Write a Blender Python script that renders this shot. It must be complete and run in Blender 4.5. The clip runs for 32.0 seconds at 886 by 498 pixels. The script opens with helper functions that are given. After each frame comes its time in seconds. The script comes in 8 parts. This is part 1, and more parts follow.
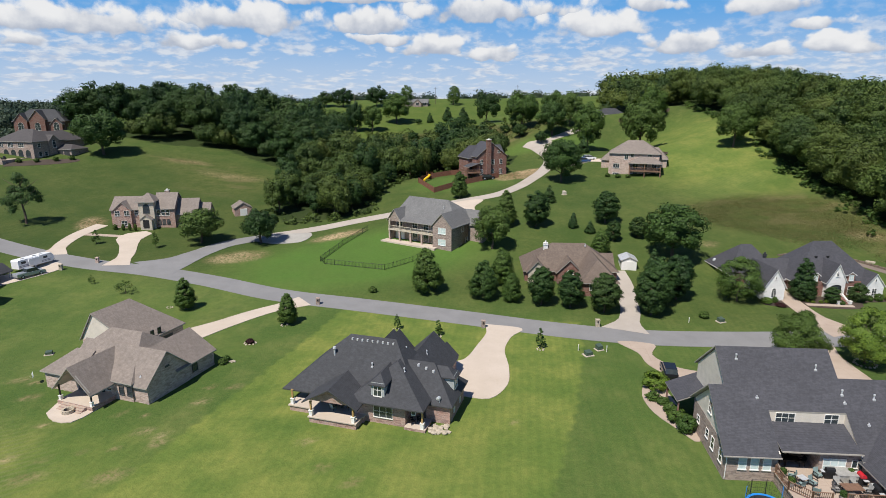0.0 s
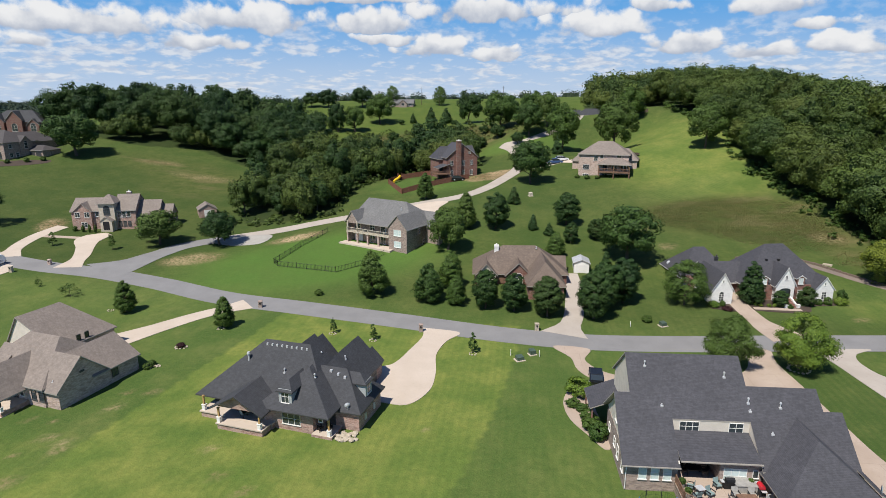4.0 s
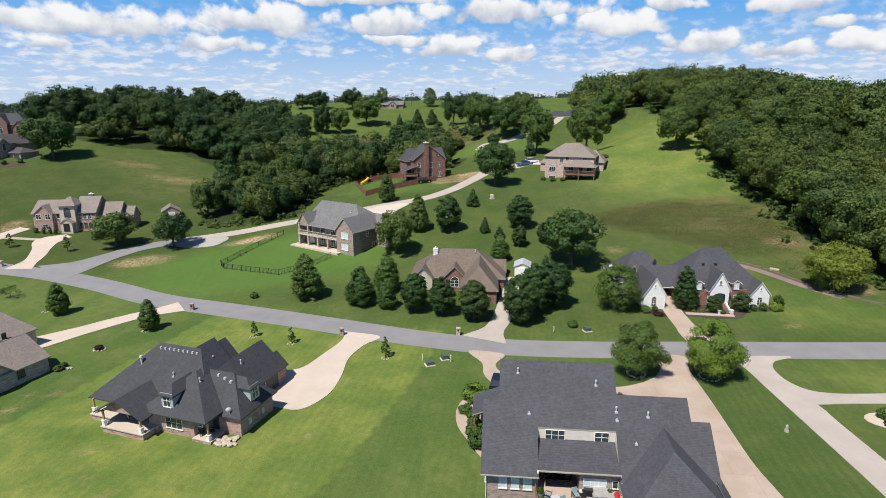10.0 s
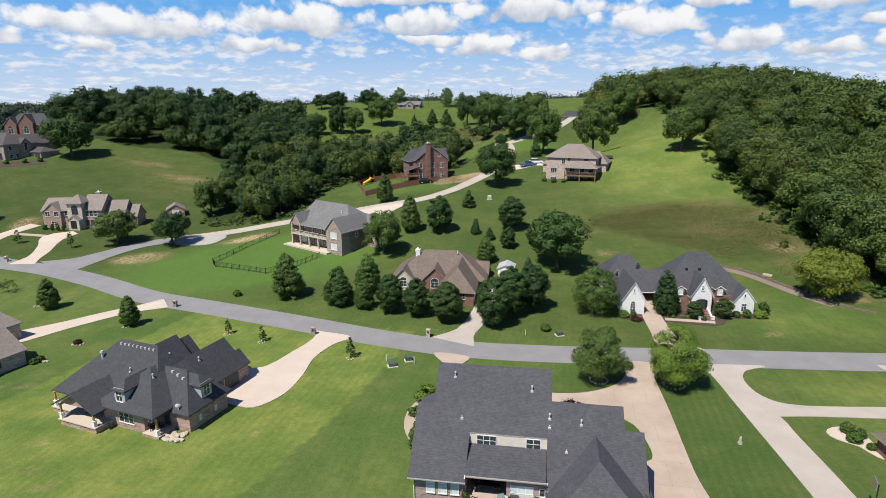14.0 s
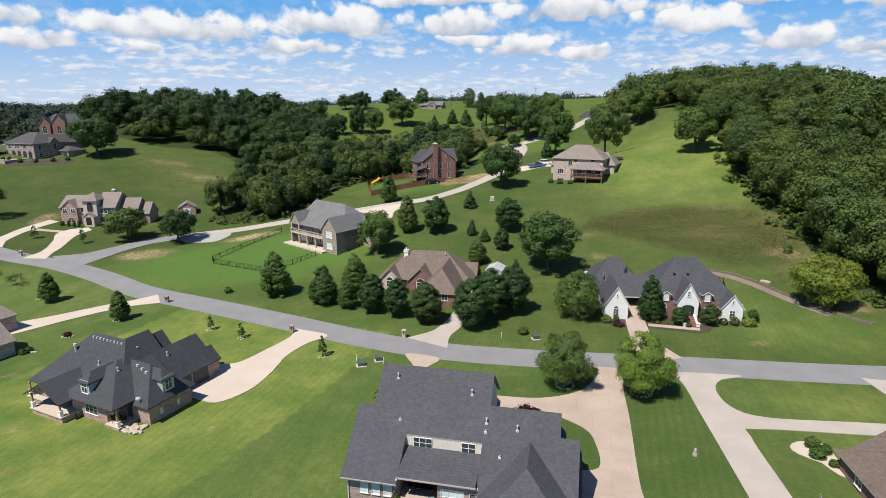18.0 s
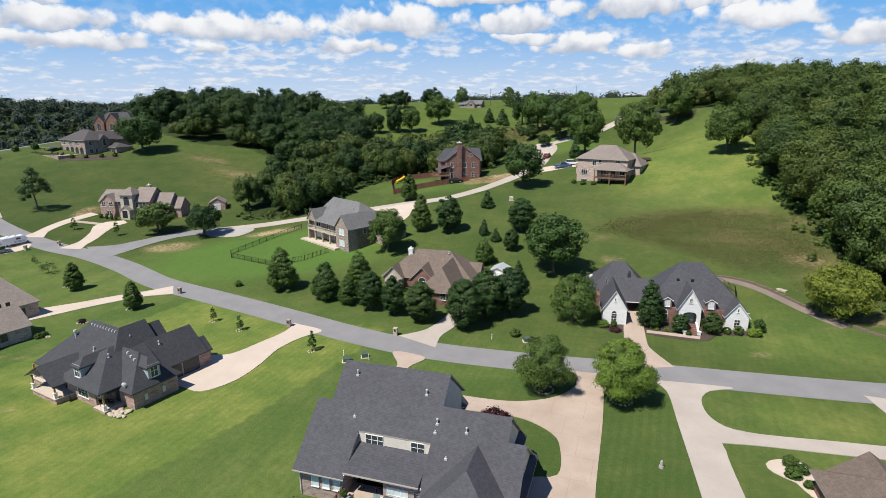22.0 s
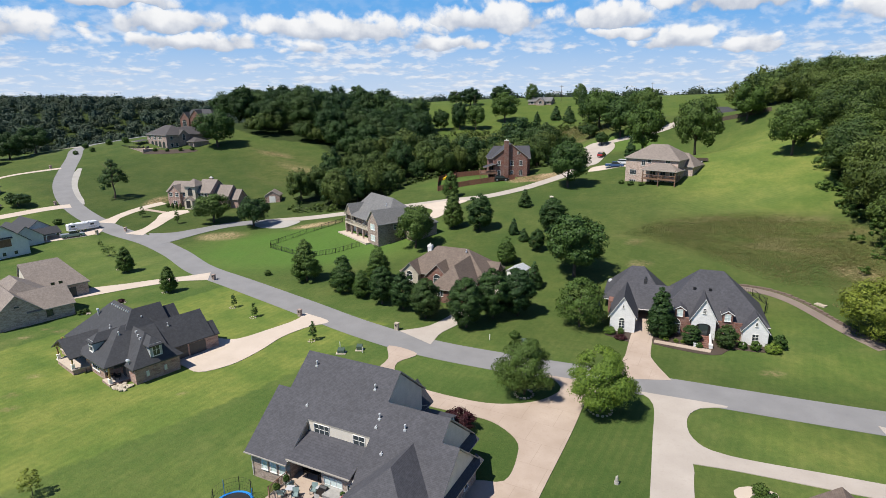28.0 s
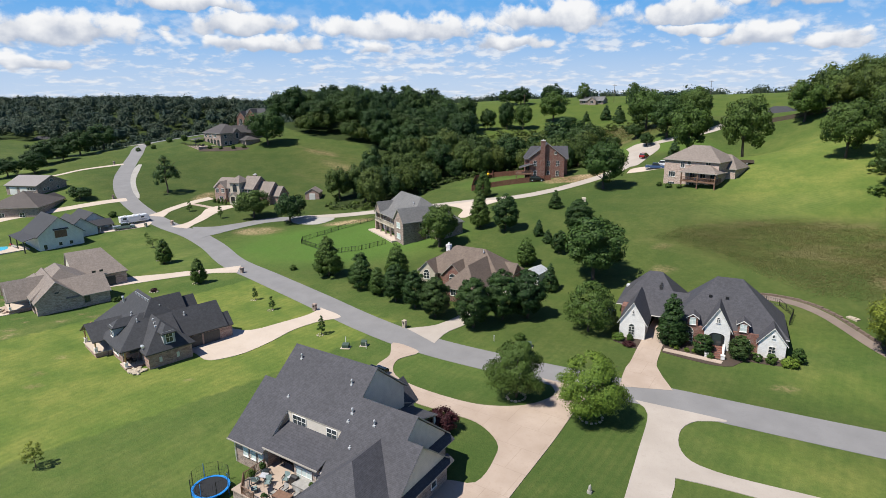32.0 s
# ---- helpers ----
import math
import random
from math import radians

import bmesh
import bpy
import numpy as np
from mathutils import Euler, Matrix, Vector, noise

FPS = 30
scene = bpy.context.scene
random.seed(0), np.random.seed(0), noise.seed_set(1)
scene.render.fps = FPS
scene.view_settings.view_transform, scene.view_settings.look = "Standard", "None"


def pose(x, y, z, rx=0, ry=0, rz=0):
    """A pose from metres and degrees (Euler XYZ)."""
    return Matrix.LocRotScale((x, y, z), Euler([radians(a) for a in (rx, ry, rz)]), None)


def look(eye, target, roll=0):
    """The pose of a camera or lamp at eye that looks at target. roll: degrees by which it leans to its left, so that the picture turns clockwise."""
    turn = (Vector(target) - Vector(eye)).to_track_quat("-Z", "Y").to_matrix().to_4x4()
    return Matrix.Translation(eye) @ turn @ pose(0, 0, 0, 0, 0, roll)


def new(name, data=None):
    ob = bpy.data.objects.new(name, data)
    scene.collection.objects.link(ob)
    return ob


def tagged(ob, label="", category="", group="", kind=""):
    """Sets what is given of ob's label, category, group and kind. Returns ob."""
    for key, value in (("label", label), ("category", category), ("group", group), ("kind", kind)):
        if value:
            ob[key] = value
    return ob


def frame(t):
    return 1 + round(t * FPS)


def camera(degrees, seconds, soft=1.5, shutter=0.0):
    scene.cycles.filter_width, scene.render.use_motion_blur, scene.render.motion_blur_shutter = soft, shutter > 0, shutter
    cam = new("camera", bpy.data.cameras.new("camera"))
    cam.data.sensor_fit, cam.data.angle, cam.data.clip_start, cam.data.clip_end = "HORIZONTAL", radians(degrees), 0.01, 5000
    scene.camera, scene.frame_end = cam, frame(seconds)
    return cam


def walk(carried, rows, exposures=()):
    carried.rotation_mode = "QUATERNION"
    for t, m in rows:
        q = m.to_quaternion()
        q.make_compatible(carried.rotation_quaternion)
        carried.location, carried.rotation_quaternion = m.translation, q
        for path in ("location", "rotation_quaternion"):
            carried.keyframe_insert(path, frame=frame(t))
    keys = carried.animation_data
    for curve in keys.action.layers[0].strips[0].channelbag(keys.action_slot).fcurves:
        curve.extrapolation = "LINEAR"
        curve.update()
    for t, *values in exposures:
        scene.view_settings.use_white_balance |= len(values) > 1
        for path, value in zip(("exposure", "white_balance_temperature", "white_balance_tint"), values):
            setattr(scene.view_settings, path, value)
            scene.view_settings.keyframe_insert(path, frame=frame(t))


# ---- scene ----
cam = camera(74.8, 32.0, soft=0.75)
METRES, EYE, TILT, LEAN, TURN = 80.0, 38.0, -14.5, 0.0, 0.0
ROWS = [
    (0.0, 0.0, 0.0, 0.0, 0.0, 0.0, -0.0),
    (0.5, 0.0184, 0.003, 0.0008, 0.06, 0.01, -0.01),
    (1.0, 0.0362, 0.0058, 0.0019, 0.09, 0.0, -0.02),
    (1.5, 0.054, 0.0083, 0.0029, 0.12, 0.0, -0.02),
    (2.0, 0.0717, 0.0104, 0.0037, 0.15, 0.01, -0.02),
    (2.5, 0.0892, 0.012, 0.0043, 0.17, 0.01, -0.03),
    (3.0, 0.1065, 0.013, 0.0047, 0.19, 0.01, -0.04),
    (3.5, 0.1236, 0.014, 0.0055, 0.23, 0.01, -0.04),
    (5.5, 0.1912, 0.0172, 0.0076, 0.37, 0.04, -0.04),
    (6.0, 0.2081, 0.0178, 0.0084, 0.39, 0.04, -0.04),
    (6.5, 0.2256, 0.0181, 0.009, 0.41, 0.03, -0.05),
    (7.0, 0.243, 0.0185, 0.0095, 0.44, 0.02, -0.06),
    (7.5, 0.2595, 0.019, 0.0103, 0.51, 0.02, -0.07),
    (8.0, 0.2753, 0.0196, 0.0112, 0.59, 0.03, -0.06),
    (8.5, 0.291, 0.0198, 0.0117, 0.72, 0.05, -0.03),
    (9.0, 0.3063, 0.0208, 0.0122, 0.99, 0.06, -0.08),
    (9.5, 0.3222, 0.0215, 0.0126, 1.31, 0.08, -0.14),
    (10.0, 0.3378, 0.0225, 0.0134, 1.6, 0.07, -0.2),
    (10.5, 0.3536, 0.0234, 0.0139, 1.97, 0.06, -0.28),
    (11.0, 0.3699, 0.0244, 0.0143, 2.3, 0.08, -0.35),
    (11.5, 0.3858, 0.0253, 0.0151, 2.61, 0.07, -0.45),
    (12.0, 0.4021, 0.0262, 0.016, 2.94, 0.03, -0.53),
    (12.5, 0.4171, 0.0274, 0.0162, 3.27, 0.05, -0.57),
    (13.0, 0.4329, 0.0288, 0.0172, 3.68, 0.02, -0.7),
    (13.5, 0.4489, 0.0302, 0.0182, 4.15, 0.0, -0.79),
    (14.0, 0.4649, 0.0318, 0.0184, 4.64, 0.01, -0.89),
    (14.5, 0.4805, 0.0332, 0.0193, 5.08, 0.01, -0.99),
    (16.5, 0.5432, 0.0412, 0.0213, 6.81, -0.02, -1.4),
    (17.0, 0.5587, 0.043, 0.022, 7.26, -0.02, -1.5),
    (17.5, 0.574, 0.0452, 0.0226, 7.72, -0.05, -1.6),
    (18.0, 0.5891, 0.0474, 0.0232, 8.16, -0.06, -1.7),
    (18.5, 0.6044, 0.0498, 0.0236, 8.6, -0.08, -1.8),
    (19.0, 0.6192, 0.0521, 0.0245, 9.09, -0.11, -1.94),
    (19.5, 0.6344, 0.0547, 0.0252, 9.62, -0.13, -2.07),
    (20.0, 0.6496, 0.0574, 0.0259, 10.18, -0.17, -2.23),
    (20.5, 0.6651, 0.0602, 0.0265, 10.87, -0.19, -2.37),
    (21.0, 0.6801, 0.0635, 0.0276, 11.62, -0.25, -2.57),
    (21.5, 0.6953, 0.0667, 0.0284, 12.4, -0.31, -2.76),
    (22.0, 0.7101, 0.0702, 0.0293, 13.19, -0.37, -2.97),
    (22.5, 0.7247, 0.0737, 0.0303, 14.01, -0.43, -3.14),
    (23.0, 0.7391, 0.0774, 0.0314, 14.83, -0.5, -3.33),
    (23.5, 0.7537, 0.0814, 0.0323, 15.66, -0.56, -3.53),
    (24.0, 0.7675, 0.0855, 0.0337, 16.48, -0.68, -3.74),
    (24.5, 0.7815, 0.0896, 0.0348, 17.29, -0.78, -3.94),
    (25.0, 0.7956, 0.0941, 0.036, 18.06, -0.88, -4.14),
    (25.5, 0.8096, 0.0986, 0.0369, 18.71, -0.96, -4.32),
    (27.5, 0.8642, 0.1176, 0.0413, 20.93, -1.18, -4.78),
    (28.0, 0.8772, 0.1225, 0.0425, 21.62, -1.23, -4.93),
    (28.5, 0.8901, 0.1275, 0.0434, 22.42, -1.32, -5.13),
    (29.0, 0.903, 0.1325, 0.0448, 23.24, -1.39, -5.3),
    (29.5, 0.9158, 0.1377, 0.046, 24.09, -1.49, -5.48),
    (30.0, 0.9284, 0.1429, 0.0474, 24.83, -1.57, -5.64),
    (30.5, 0.9407, 0.1483, 0.0489, 25.57, -1.66, -5.8),
    (31.0, 0.9533, 0.1539, 0.05, 26.22, -1.71, -5.94),
    (31.5, 0.9652, 0.1595, 0.0515, 26.83, -1.77, -6.07),
    (32.0, 0.9768, 0.1653, 0.0528, 27.52, -1.85, -6.21),
]
walk(cam, [(t, pose(0, 0, EYE, TILT, LEAN, TURN) @ pose(METRES * x, METRES * y, METRES * z, 90 + pitch, roll, yaw)) for t, x, y, z, yaw, pitch, roll in ROWS], [(0.0, 0.34), (7.0, 0.40), (9.0, 0.48), (19.0, 0.49), (32.0, 0.49)])

# ---- world and sun ----
SUN_EL, SUN_AZ = 58.0, 215.0
SKY_TINT = (0.50, 0.86, 1.45, 1.0)
world = bpy.data.worlds.new("world")
scene.world = world
world.use_nodes = True
wn, wl = world.node_tree.nodes, world.node_tree.links
wn.clear()


def wnode(kind):
    return wn.new(kind)


def wmath(op, a, b=None, c=None):
    n = wn.new("ShaderNodeMath")
    n.operation = op
    for i, v in enumerate((a, b, c)):
        if v is None:
            continue
        if isinstance(v, (int, float)):
            n.inputs[i].default_value = v
        else:
            wl.new(v, n.inputs[i])
    return n.outputs[0]


def wrange(x, lo, hi, a=0.0, b=1.0):
    n = wn.new("ShaderNodeMapRange")
    n.interpolation_type = "SMOOTHSTEP"
    wl.new(x, n.inputs[0])
    for i, v in enumerate((lo, hi, a, b)):
        n.inputs[i + 1].default_value = v
    return n.outputs[0]


sky = wnode("ShaderNodeTexSky")
sky.sky_type, sky.sun_disc = "NISHITA", False
sky.sun_elevation, sky.sun_rotation, sky.altitude, sky.dust_density = radians(SUN_EL), radians(SUN_AZ), 400, 0.3
coord = wnode("ShaderNodeTexCoord")
sep = wnode("ShaderNodeSeparateXYZ")
wl.new(coord.outputs["Generated"], sep.inputs[0])
azim = wmath("ARCTAN2", sep.outputs[0], sep.outputs[1])          # 0 ahead, plus to the right
elev = wmath("ARCSINE", sep.outputs[2])
rise = wmath("MAXIMUM", elev, 0.0)


def cloud_noise(sx, sy, offset, detail, rough):
    """Noise over bearing and height, with rows of cloud closing up towards the horizon."""
    row = wmath("LOGARITHM", wmath("ADD", rise, 0.05), 2.718)
    vec = wn.new("ShaderNodeCombineXYZ")
    wl.new(wmath("MULTIPLY", azim, sx), vec.inputs[0])
    wl.new(wmath("MULTIPLY", row, sy), vec.inputs[1])
    vec.inputs[2].default_value = offset
    n = wn.new("ShaderNodeTexNoise")
    n.inputs["Scale"].default_value, n.inputs["Detail"].default_value, n.inputs["Roughness"].default_value = 1.0, detail, rough
    wl.new(vec.outputs[0], n.inputs["Vector"])
    return n.outputs[0]


def cloud_cells(sx, sy, offset):
    """Rounded heaps like the tops of cumulus."""
    row = wmath("LOGARITHM", wmath("ADD", rise, 0.05), 2.718)
    vec = wn.new("ShaderNodeCombineXYZ")
    wl.new(wmath("MULTIPLY", azim, sx), vec.inputs[0])
    wl.new(wmath("MULTIPLY", row, sy), vec.inputs[1])
    vec.inputs[2].default_value = offset
    n = wn.new("ShaderNodeTexVoronoi")
    n.feature = "SMOOTH_F1"
    n.inputs["Scale"].default_value, n.inputs["Smoothness"].default_value = 1.0, 0.6
    wl.new(vec.outputs[0], n.inputs["Vector"])
    return wmath("SUBTRACT", 1.0, n.outputs["Distance"])


puff = cloud_noise(30.0, 5.2, 1.3, 6.0, 0.55)
cells = cloud_cells(42.0, 7.6, 3.1)
warp_a = cloud_noise(13.0, 3.0, 5.3, 3.0, 0.5)
warp_b = cloud_noise(22.0, 4.0, 9.1, 3.0, 0.5)
thin = cloud_noise(21.0, 6.5, 8.1, 5.0, 0.55)
thin_b = cloud_noise(48.0, 15.0, 4.1, 4.0, 0.55)
far = cloud_noise(6.0, 2.5, 2.2, 3.0, 0.5)
az_w = wmath("ADD", azim, wmath("MULTIPLY", wmath("SUBTRACT", warp_a, 0.5), 0.12))
el_w = wmath("ADD", elev, wmath("MULTIPLY", wmath("SUBTRACT", warp_b, 0.5), 0.028))
# heaped clouds: bearing, height, half width, half height in radians
CLOUDS = [(-0.552, 0.108, 0.16, 0.022), (-0.296, 0.121, 0.115, 0.024), (-0.117, 0.121, 0.06, 0.024), (0.078, 0.138, 0.125, 0.020), (0.235, 0.113, 0.08, 0.022), (0.321, 0.138, 0.045, 0.013), (0.489, 0.130, 0.07, 0.015), (0.366, 0.083, 0.055, 0.017), (0.468, 0.069, 0.055, 0.012), (-0.388, 0.085, 0.075, 0.012), (-0.095, 0.095, 0.05, 0.010), (-0.013, 0.084, 0.062, 0.016), (0.084, 0.074, 0.05, 0.011), (0.571, 0.075, 0.05, 0.016), (-0.601, 0.076, 0.035, 0.012), (0.554, 0.103, 0.045, 0.010)]
CLOUDS += [(-1.054, 0.097, 0.12, 0.024), (-0.812, 0.112, 0.10, 0.020), (-0.777, 0.084, 0.12, 0.014), (-1.083, 0.052, 0.05, 0.013), (-0.881, 0.137, 0.10, 0.012), (-0.15, 0.155, 0.12, 0.012)]
heap, lit = None, None
for ca, ce, ra, re_ in CLOUDS:
    du = wmath("DIVIDE", wmath("SUBTRACT", az_w, ca), ra * 1.08)
    up = wmath("DIVIDE", wmath("SUBTRACT", el_w, ce - 0.2 * re_), re_ * 1.3)
    dv = wmath("MAXIMUM", up, wmath("MULTIPLY", up, -1.8))
    v = wmath("SUBTRACT", 1.0, wmath("SQRT", wmath("ADD", wmath("MULTIPLY", du, du), wmath("MULTIPLY", dv, dv))))
    if heap is None:
        heap, lit = v, up
    else:
        g = wmath("GREATER_THAN", v, heap)
        lit = wmath("ADD", wmath("MULTIPLY", up, g), wmath("MULTIPLY", lit, wmath("SUBTRACT", 1.0, g)))
        heap = wmath("MAXIMUM", heap, v)
lump = wmath("ADD", wmath("MULTIPLY", wmath("SUBTRACT", puff, 0.5), 1.5), wmath("MULTIPLY", wmath("SUBTRACT", cells, 0.55), 0.55))
cover = wrange(wmath("ADD", heap, lump), -0.06, 0.34)
haze = wrange(elev, 0.150, -0.01, 0.03, 0.90)
flock = wmath("ADD", wmath("ADD", wmath("MULTIPLY", thin, 0.62), wmath("MULTIPLY", thin_b, 0.38)), wmath("MULTIPLY", wmath("SUBTRACT", far, 0.5), 0.35))
low = wmath("MULTIPLY", wrange(flock, 0.46, 0.62), wrange(elev, 0.15, 0.06, 0.10, 0.80))
shade = wrange(wmath("ADD", wmath("MULTIPLY", lit, 0.55), wmath("ADD", wmath("MULTIPLY", puff, 0.9), wmath("MULTIPLY", cells, 0.35))), 0.28, 1.0)
low_tone = wrange(thin_b, 0.40, 0.62)


def wmix(fac, a, b, blend="MIX"):
    n = wn.new("ShaderNodeMix")
    n.data_type, n.blend_type = "RGBA", blend
    socks = [n.inputs[0]] + [k for k in n.inputs if k.type == "RGBA"]
    for sock, v in zip(socks, (fac, a, b)):
        if isinstance(v, (int, float, tuple)):
            sock.default_value = v
        else:
            wl.new(v, sock)
    return [o for o in n.outputs if o.type == "RGBA"][0]


blue = wmix(1.0, sky.outputs[0], SKY_TINT, "MULTIPLY")
blue = wmix(wrange(elev, 0.42, 0.18, 0.0, 0.85), wmix(1.0, blue, (0.9, 0.9, 0.9, 1.0), "MULTIPLY"), (1.8, 6.0, 12.2, 1.0))
veil = wmix(haze, blue, (8.3, 9.8, 12.0, 1.0))
veil = wmix(low, veil, wmix(low_tone, (8.6, 9.4, 11.0, 1.0), (11.6, 12.0, 12.6, 1.0)))
tone = wmix(shade, (6.4, 7.2, 8.8, 1.0), (12.9, 13.0, 13.2, 1.0))
mixed = wmix(cover, veil, tone)
back = wnode("ShaderNodeBackground")
back.inputs["Strength"].default_value = 0.051
wl.new(mixed, back.inputs[0])
wout = wnode("ShaderNodeOutputWorld")
wl.new(back.outputs[0], wout.inputs[0])

sun = new("sun", bpy.data.lights.new("sun", "SUN"))
sun.data.energy, sun.data.angle, sun.data.color = 4.6, radians(0.53), (1.0, 0.95, 0.87)
az, el = radians(SUN_AZ), radians(SUN_EL)
sun.matrix_world = look((0, 0, 0), (-math.sin(az) * math.cos(el), -math.cos(az) * math.cos(el), -math.sin(el)))


# ---- materials ----
def material(name):
    m = bpy.data.materials.new(name)
    m.use_nodes = True
    nt = m.node_tree
    b = nt.nodes["Principled BSDF"]
    return m, nt, b


def nd(nt, kind, inputs=None, operation="", attribute_name="", bands_direction=""):
    n = nt.nodes.new(kind)
    if operation:
        n.operation = operation
    if attribute_name:
        n.attribute_name = attribute_name
    if bands_direction:
        n.bands_direction = bands_direction
    for k, v in (inputs or {}).items():
        if isinstance(v, bpy.types.NodeSocket):
            nt.links.new(v, n.inputs[k])
        else:
            n.inputs[k].default_value = v
    return n


def rgb(c):
    return (*c, 1.0)


def noise_of(nt, vec, scale, detail=4.0, rough=0.55):
    return nd(nt, "ShaderNodeTexNoise", {"Vector": vec, "Scale": scale, "Detail": detail, "Roughness": rough}).outputs[0]


def ramp(nt, fac, lo, hi, a=0.0, b=1.0):
    n = nd(nt, "ShaderNodeMapRange", {0: fac, 1: lo, 2: hi, 3: a, 4: b})
    return n.outputs[0]


def mixc(nt, fac, a, b, blend="MIX"):
    n = nt.nodes.new("ShaderNodeMix")
    n.data_type, n.blend_type = "RGBA", blend
    for key, v in (("Factor", fac), ("A", a), ("B", b)):
        sock = [i for i in n.inputs if i.name == key and i.type == ("VALUE" if key == "Factor" else "RGBA")][0]
        if isinstance(v, bpy.types.NodeSocket):
            nt.links.new(v, sock)
        else:
            sock.default_value = v
    return [o for o in n.outputs if o.type == "RGBA"][0]


def position(nt):
    return nd(nt, "ShaderNodeNewGeometry").outputs["Position"]


def objcoord(nt):
    return nd(nt, "ShaderNodeTexCoord").outputs["Object"]


def bump(nt, b, height, strength=0.3, distance=0.02):
    n = nd(nt, "ShaderNodeBump", {"Height": height, "Strength": strength, "Distance": distance})
    nt.links.new(n.outputs[0], b.inputs["Normal"])


def plain(name, color, rough=0.6, metal=0.0, vary=0.15, scale=3.0, relief=0.1):
    m, nt, b = material(name)
    p = objcoord(nt)
    f = noise_of(nt, p, scale, 5)
    g = noise_of(nt, p, scale * 9, 3)
    c = mixc(nt, ramp(nt, f, 0.3, 0.7), rgb([v * (1 - vary) for v in color]), rgb([min(1, v * (1 + vary)) for v in color]))
    nt.links.new(c, b.inputs["Base Color"])
    b.inputs["Roughness"].default_value, b.inputs["Metallic"].default_value = rough, metal
    if relief:
        bump(nt, b, g, relief, 0.01)
    return m


def attribute(nt, name):
    return nd(nt, "ShaderNodeAttribute", attribute_name=name).outputs["Fac"]


def make_ground():
    m, nt, b = material("ground")
    p = position(nt)
    big_, mid, fine, grain = noise_of(nt, p, 0.022, 4), noise_of(nt, p, 0.13, 5, 0.62), noise_of(nt, p, 0.7, 5, 0.65), noise_of(nt, p, 5.0, 3, 0.7)
    rag = noise_of(nt, p, 1.6, 6, 0.7)
    drift = noise_of(nt, nd(nt, "ShaderNodeMapping", {"Vector": p, "Rotation": (0, 0, radians(-24)), "Scale": (1.0, 0.22, 1.0)}).outputs[0], 0.16, 5, 0.6)
    c = mixc(nt, ramp(nt, big_, 0.40, 0.60), rgb((0.056, 0.098, 0.022)), rgb((0.118, 0.152, 0.038)))
    c = mixc(nt, ramp(nt, mid, 0.45, 0.72, 0, 0.75), c, rgb((0.165, 0.172, 0.056)))
    c = mixc(nt, ramp(nt, drift, 0.46, 0.66, 0, 0.6), c, rgb((0.046, 0.088, 0.020)))
    c = mixc(nt, ramp(nt, fine, 0.34, 0.70, 0, 0.6), c, rgb((0.050, 0.094, 0.021)))
    c = mixc(nt, ramp(nt, grain, 0.4, 0.75, 0, 0.45), c, rgb((0.140, 0.168, 0.050)))
    # the sunburnt lot
    burnt = mixc(nt, ramp(nt, mid, 0.30, 0.66), rgb((0.104, 0.162, 0.030)), rgb((0.192, 0.208, 0.052)))
    burnt = mixc(nt, ramp(nt, fine, 0.40, 0.75, 0, 0.55), burnt, rgb((0.082, 0.128, 0.028)))
    c = mixc(nt, nd(nt, "ShaderNodeMath", {0: attribute(nt, "bleach"), 1: ramp(nt, mid, 0.25, 0.6, 0.45, 1.0)}, operation="MULTIPLY").outputs[0], c, burnt)
    # mowing stripes
    wave = nd(nt, "ShaderNodeTexWave", {"Vector": nd(nt, "ShaderNodeMapping", {"Vector": p, "Rotation": (0, 0, radians(8))}).outputs[0], "Scale": 0.28, "Distortion": 1.2, "Detail": 2.0, "Detail Scale": 0.4}, bands_direction="X")
    c = mixc(nt, nd(nt, "ShaderNodeMath", {0: ramp(nt, wave.outputs[1], 0.35, 0.65, 0, 0.17), 1: attribute(nt, "mown")}, operation="MULTIPLY").outputs[0], c, rgb((0.046, 0.092, 0.020)))
    rows_w = nd(nt, "ShaderNodeTexWave", {"Vector": nd(nt, "ShaderNodeMapping", {"Vector": p, "Rotation": (0, 0, radians(58))}).outputs[0], "Scale": 0.33, "Distortion": 1.6, "Detail": 2.0, "Detail Scale": 0.5}, bands_direction="X")
    c = mixc(nt, nd(nt, "ShaderNodeMath", {0: ramp(nt, rows_w.outputs[1], 0.45, 0.8, 0, 0.4), 1: attribute(nt, "rows")}, operation="MULTIPLY").outputs[0], c, rgb((0.165, 0.172, 0.075)))
    c = mixc(nt, nd(nt, "ShaderNodeMath", {0: attribute(nt, "lush"), 1: ramp(nt, mid, 0.25, 0.6, 0.4, 0.95)}, operation="MULTIPLY").outputs[0], c, rgb((0.074, 0.140, 0.027)))
    # cloud shade beyond the road, painted in as a darker grass colour
    shaded_grass = mixc(nt, ramp(nt, mid, 0.3, 0.7), rgb((0.035, 0.060, 0.015)), rgb((0.072, 0.088, 0.026)))
    c = mixc(nt, attribute(nt, "cloud_shade"), c, mixc(nt, ramp(nt, fine, 0.35, 0.7, 0, 0.5), shaded_grass, rgb((0.030, 0.0545, 0.0125))))
    # unmown meadow: straw and dark tussocks
    tuss = noise_of(nt, p, 0.38, 6, 0.7)
    mead = mixc(nt, ramp(nt, tuss, 0.35, 0.65), rgb((0.052, 0.074, 0.018)), rgb((0.105, 0.112, 0.036)))
    mead = mixc(nt, ramp(nt, noise_of(nt, nd(nt, "ShaderNodeMapping", {"Vector": p, "Scale": (0.5, 1.6, 1)}).outputs[0], 0.12, 5), 0.52, 0.66, 0, 0.75), mead, rgb((0.150, 0.125, 0.060)))
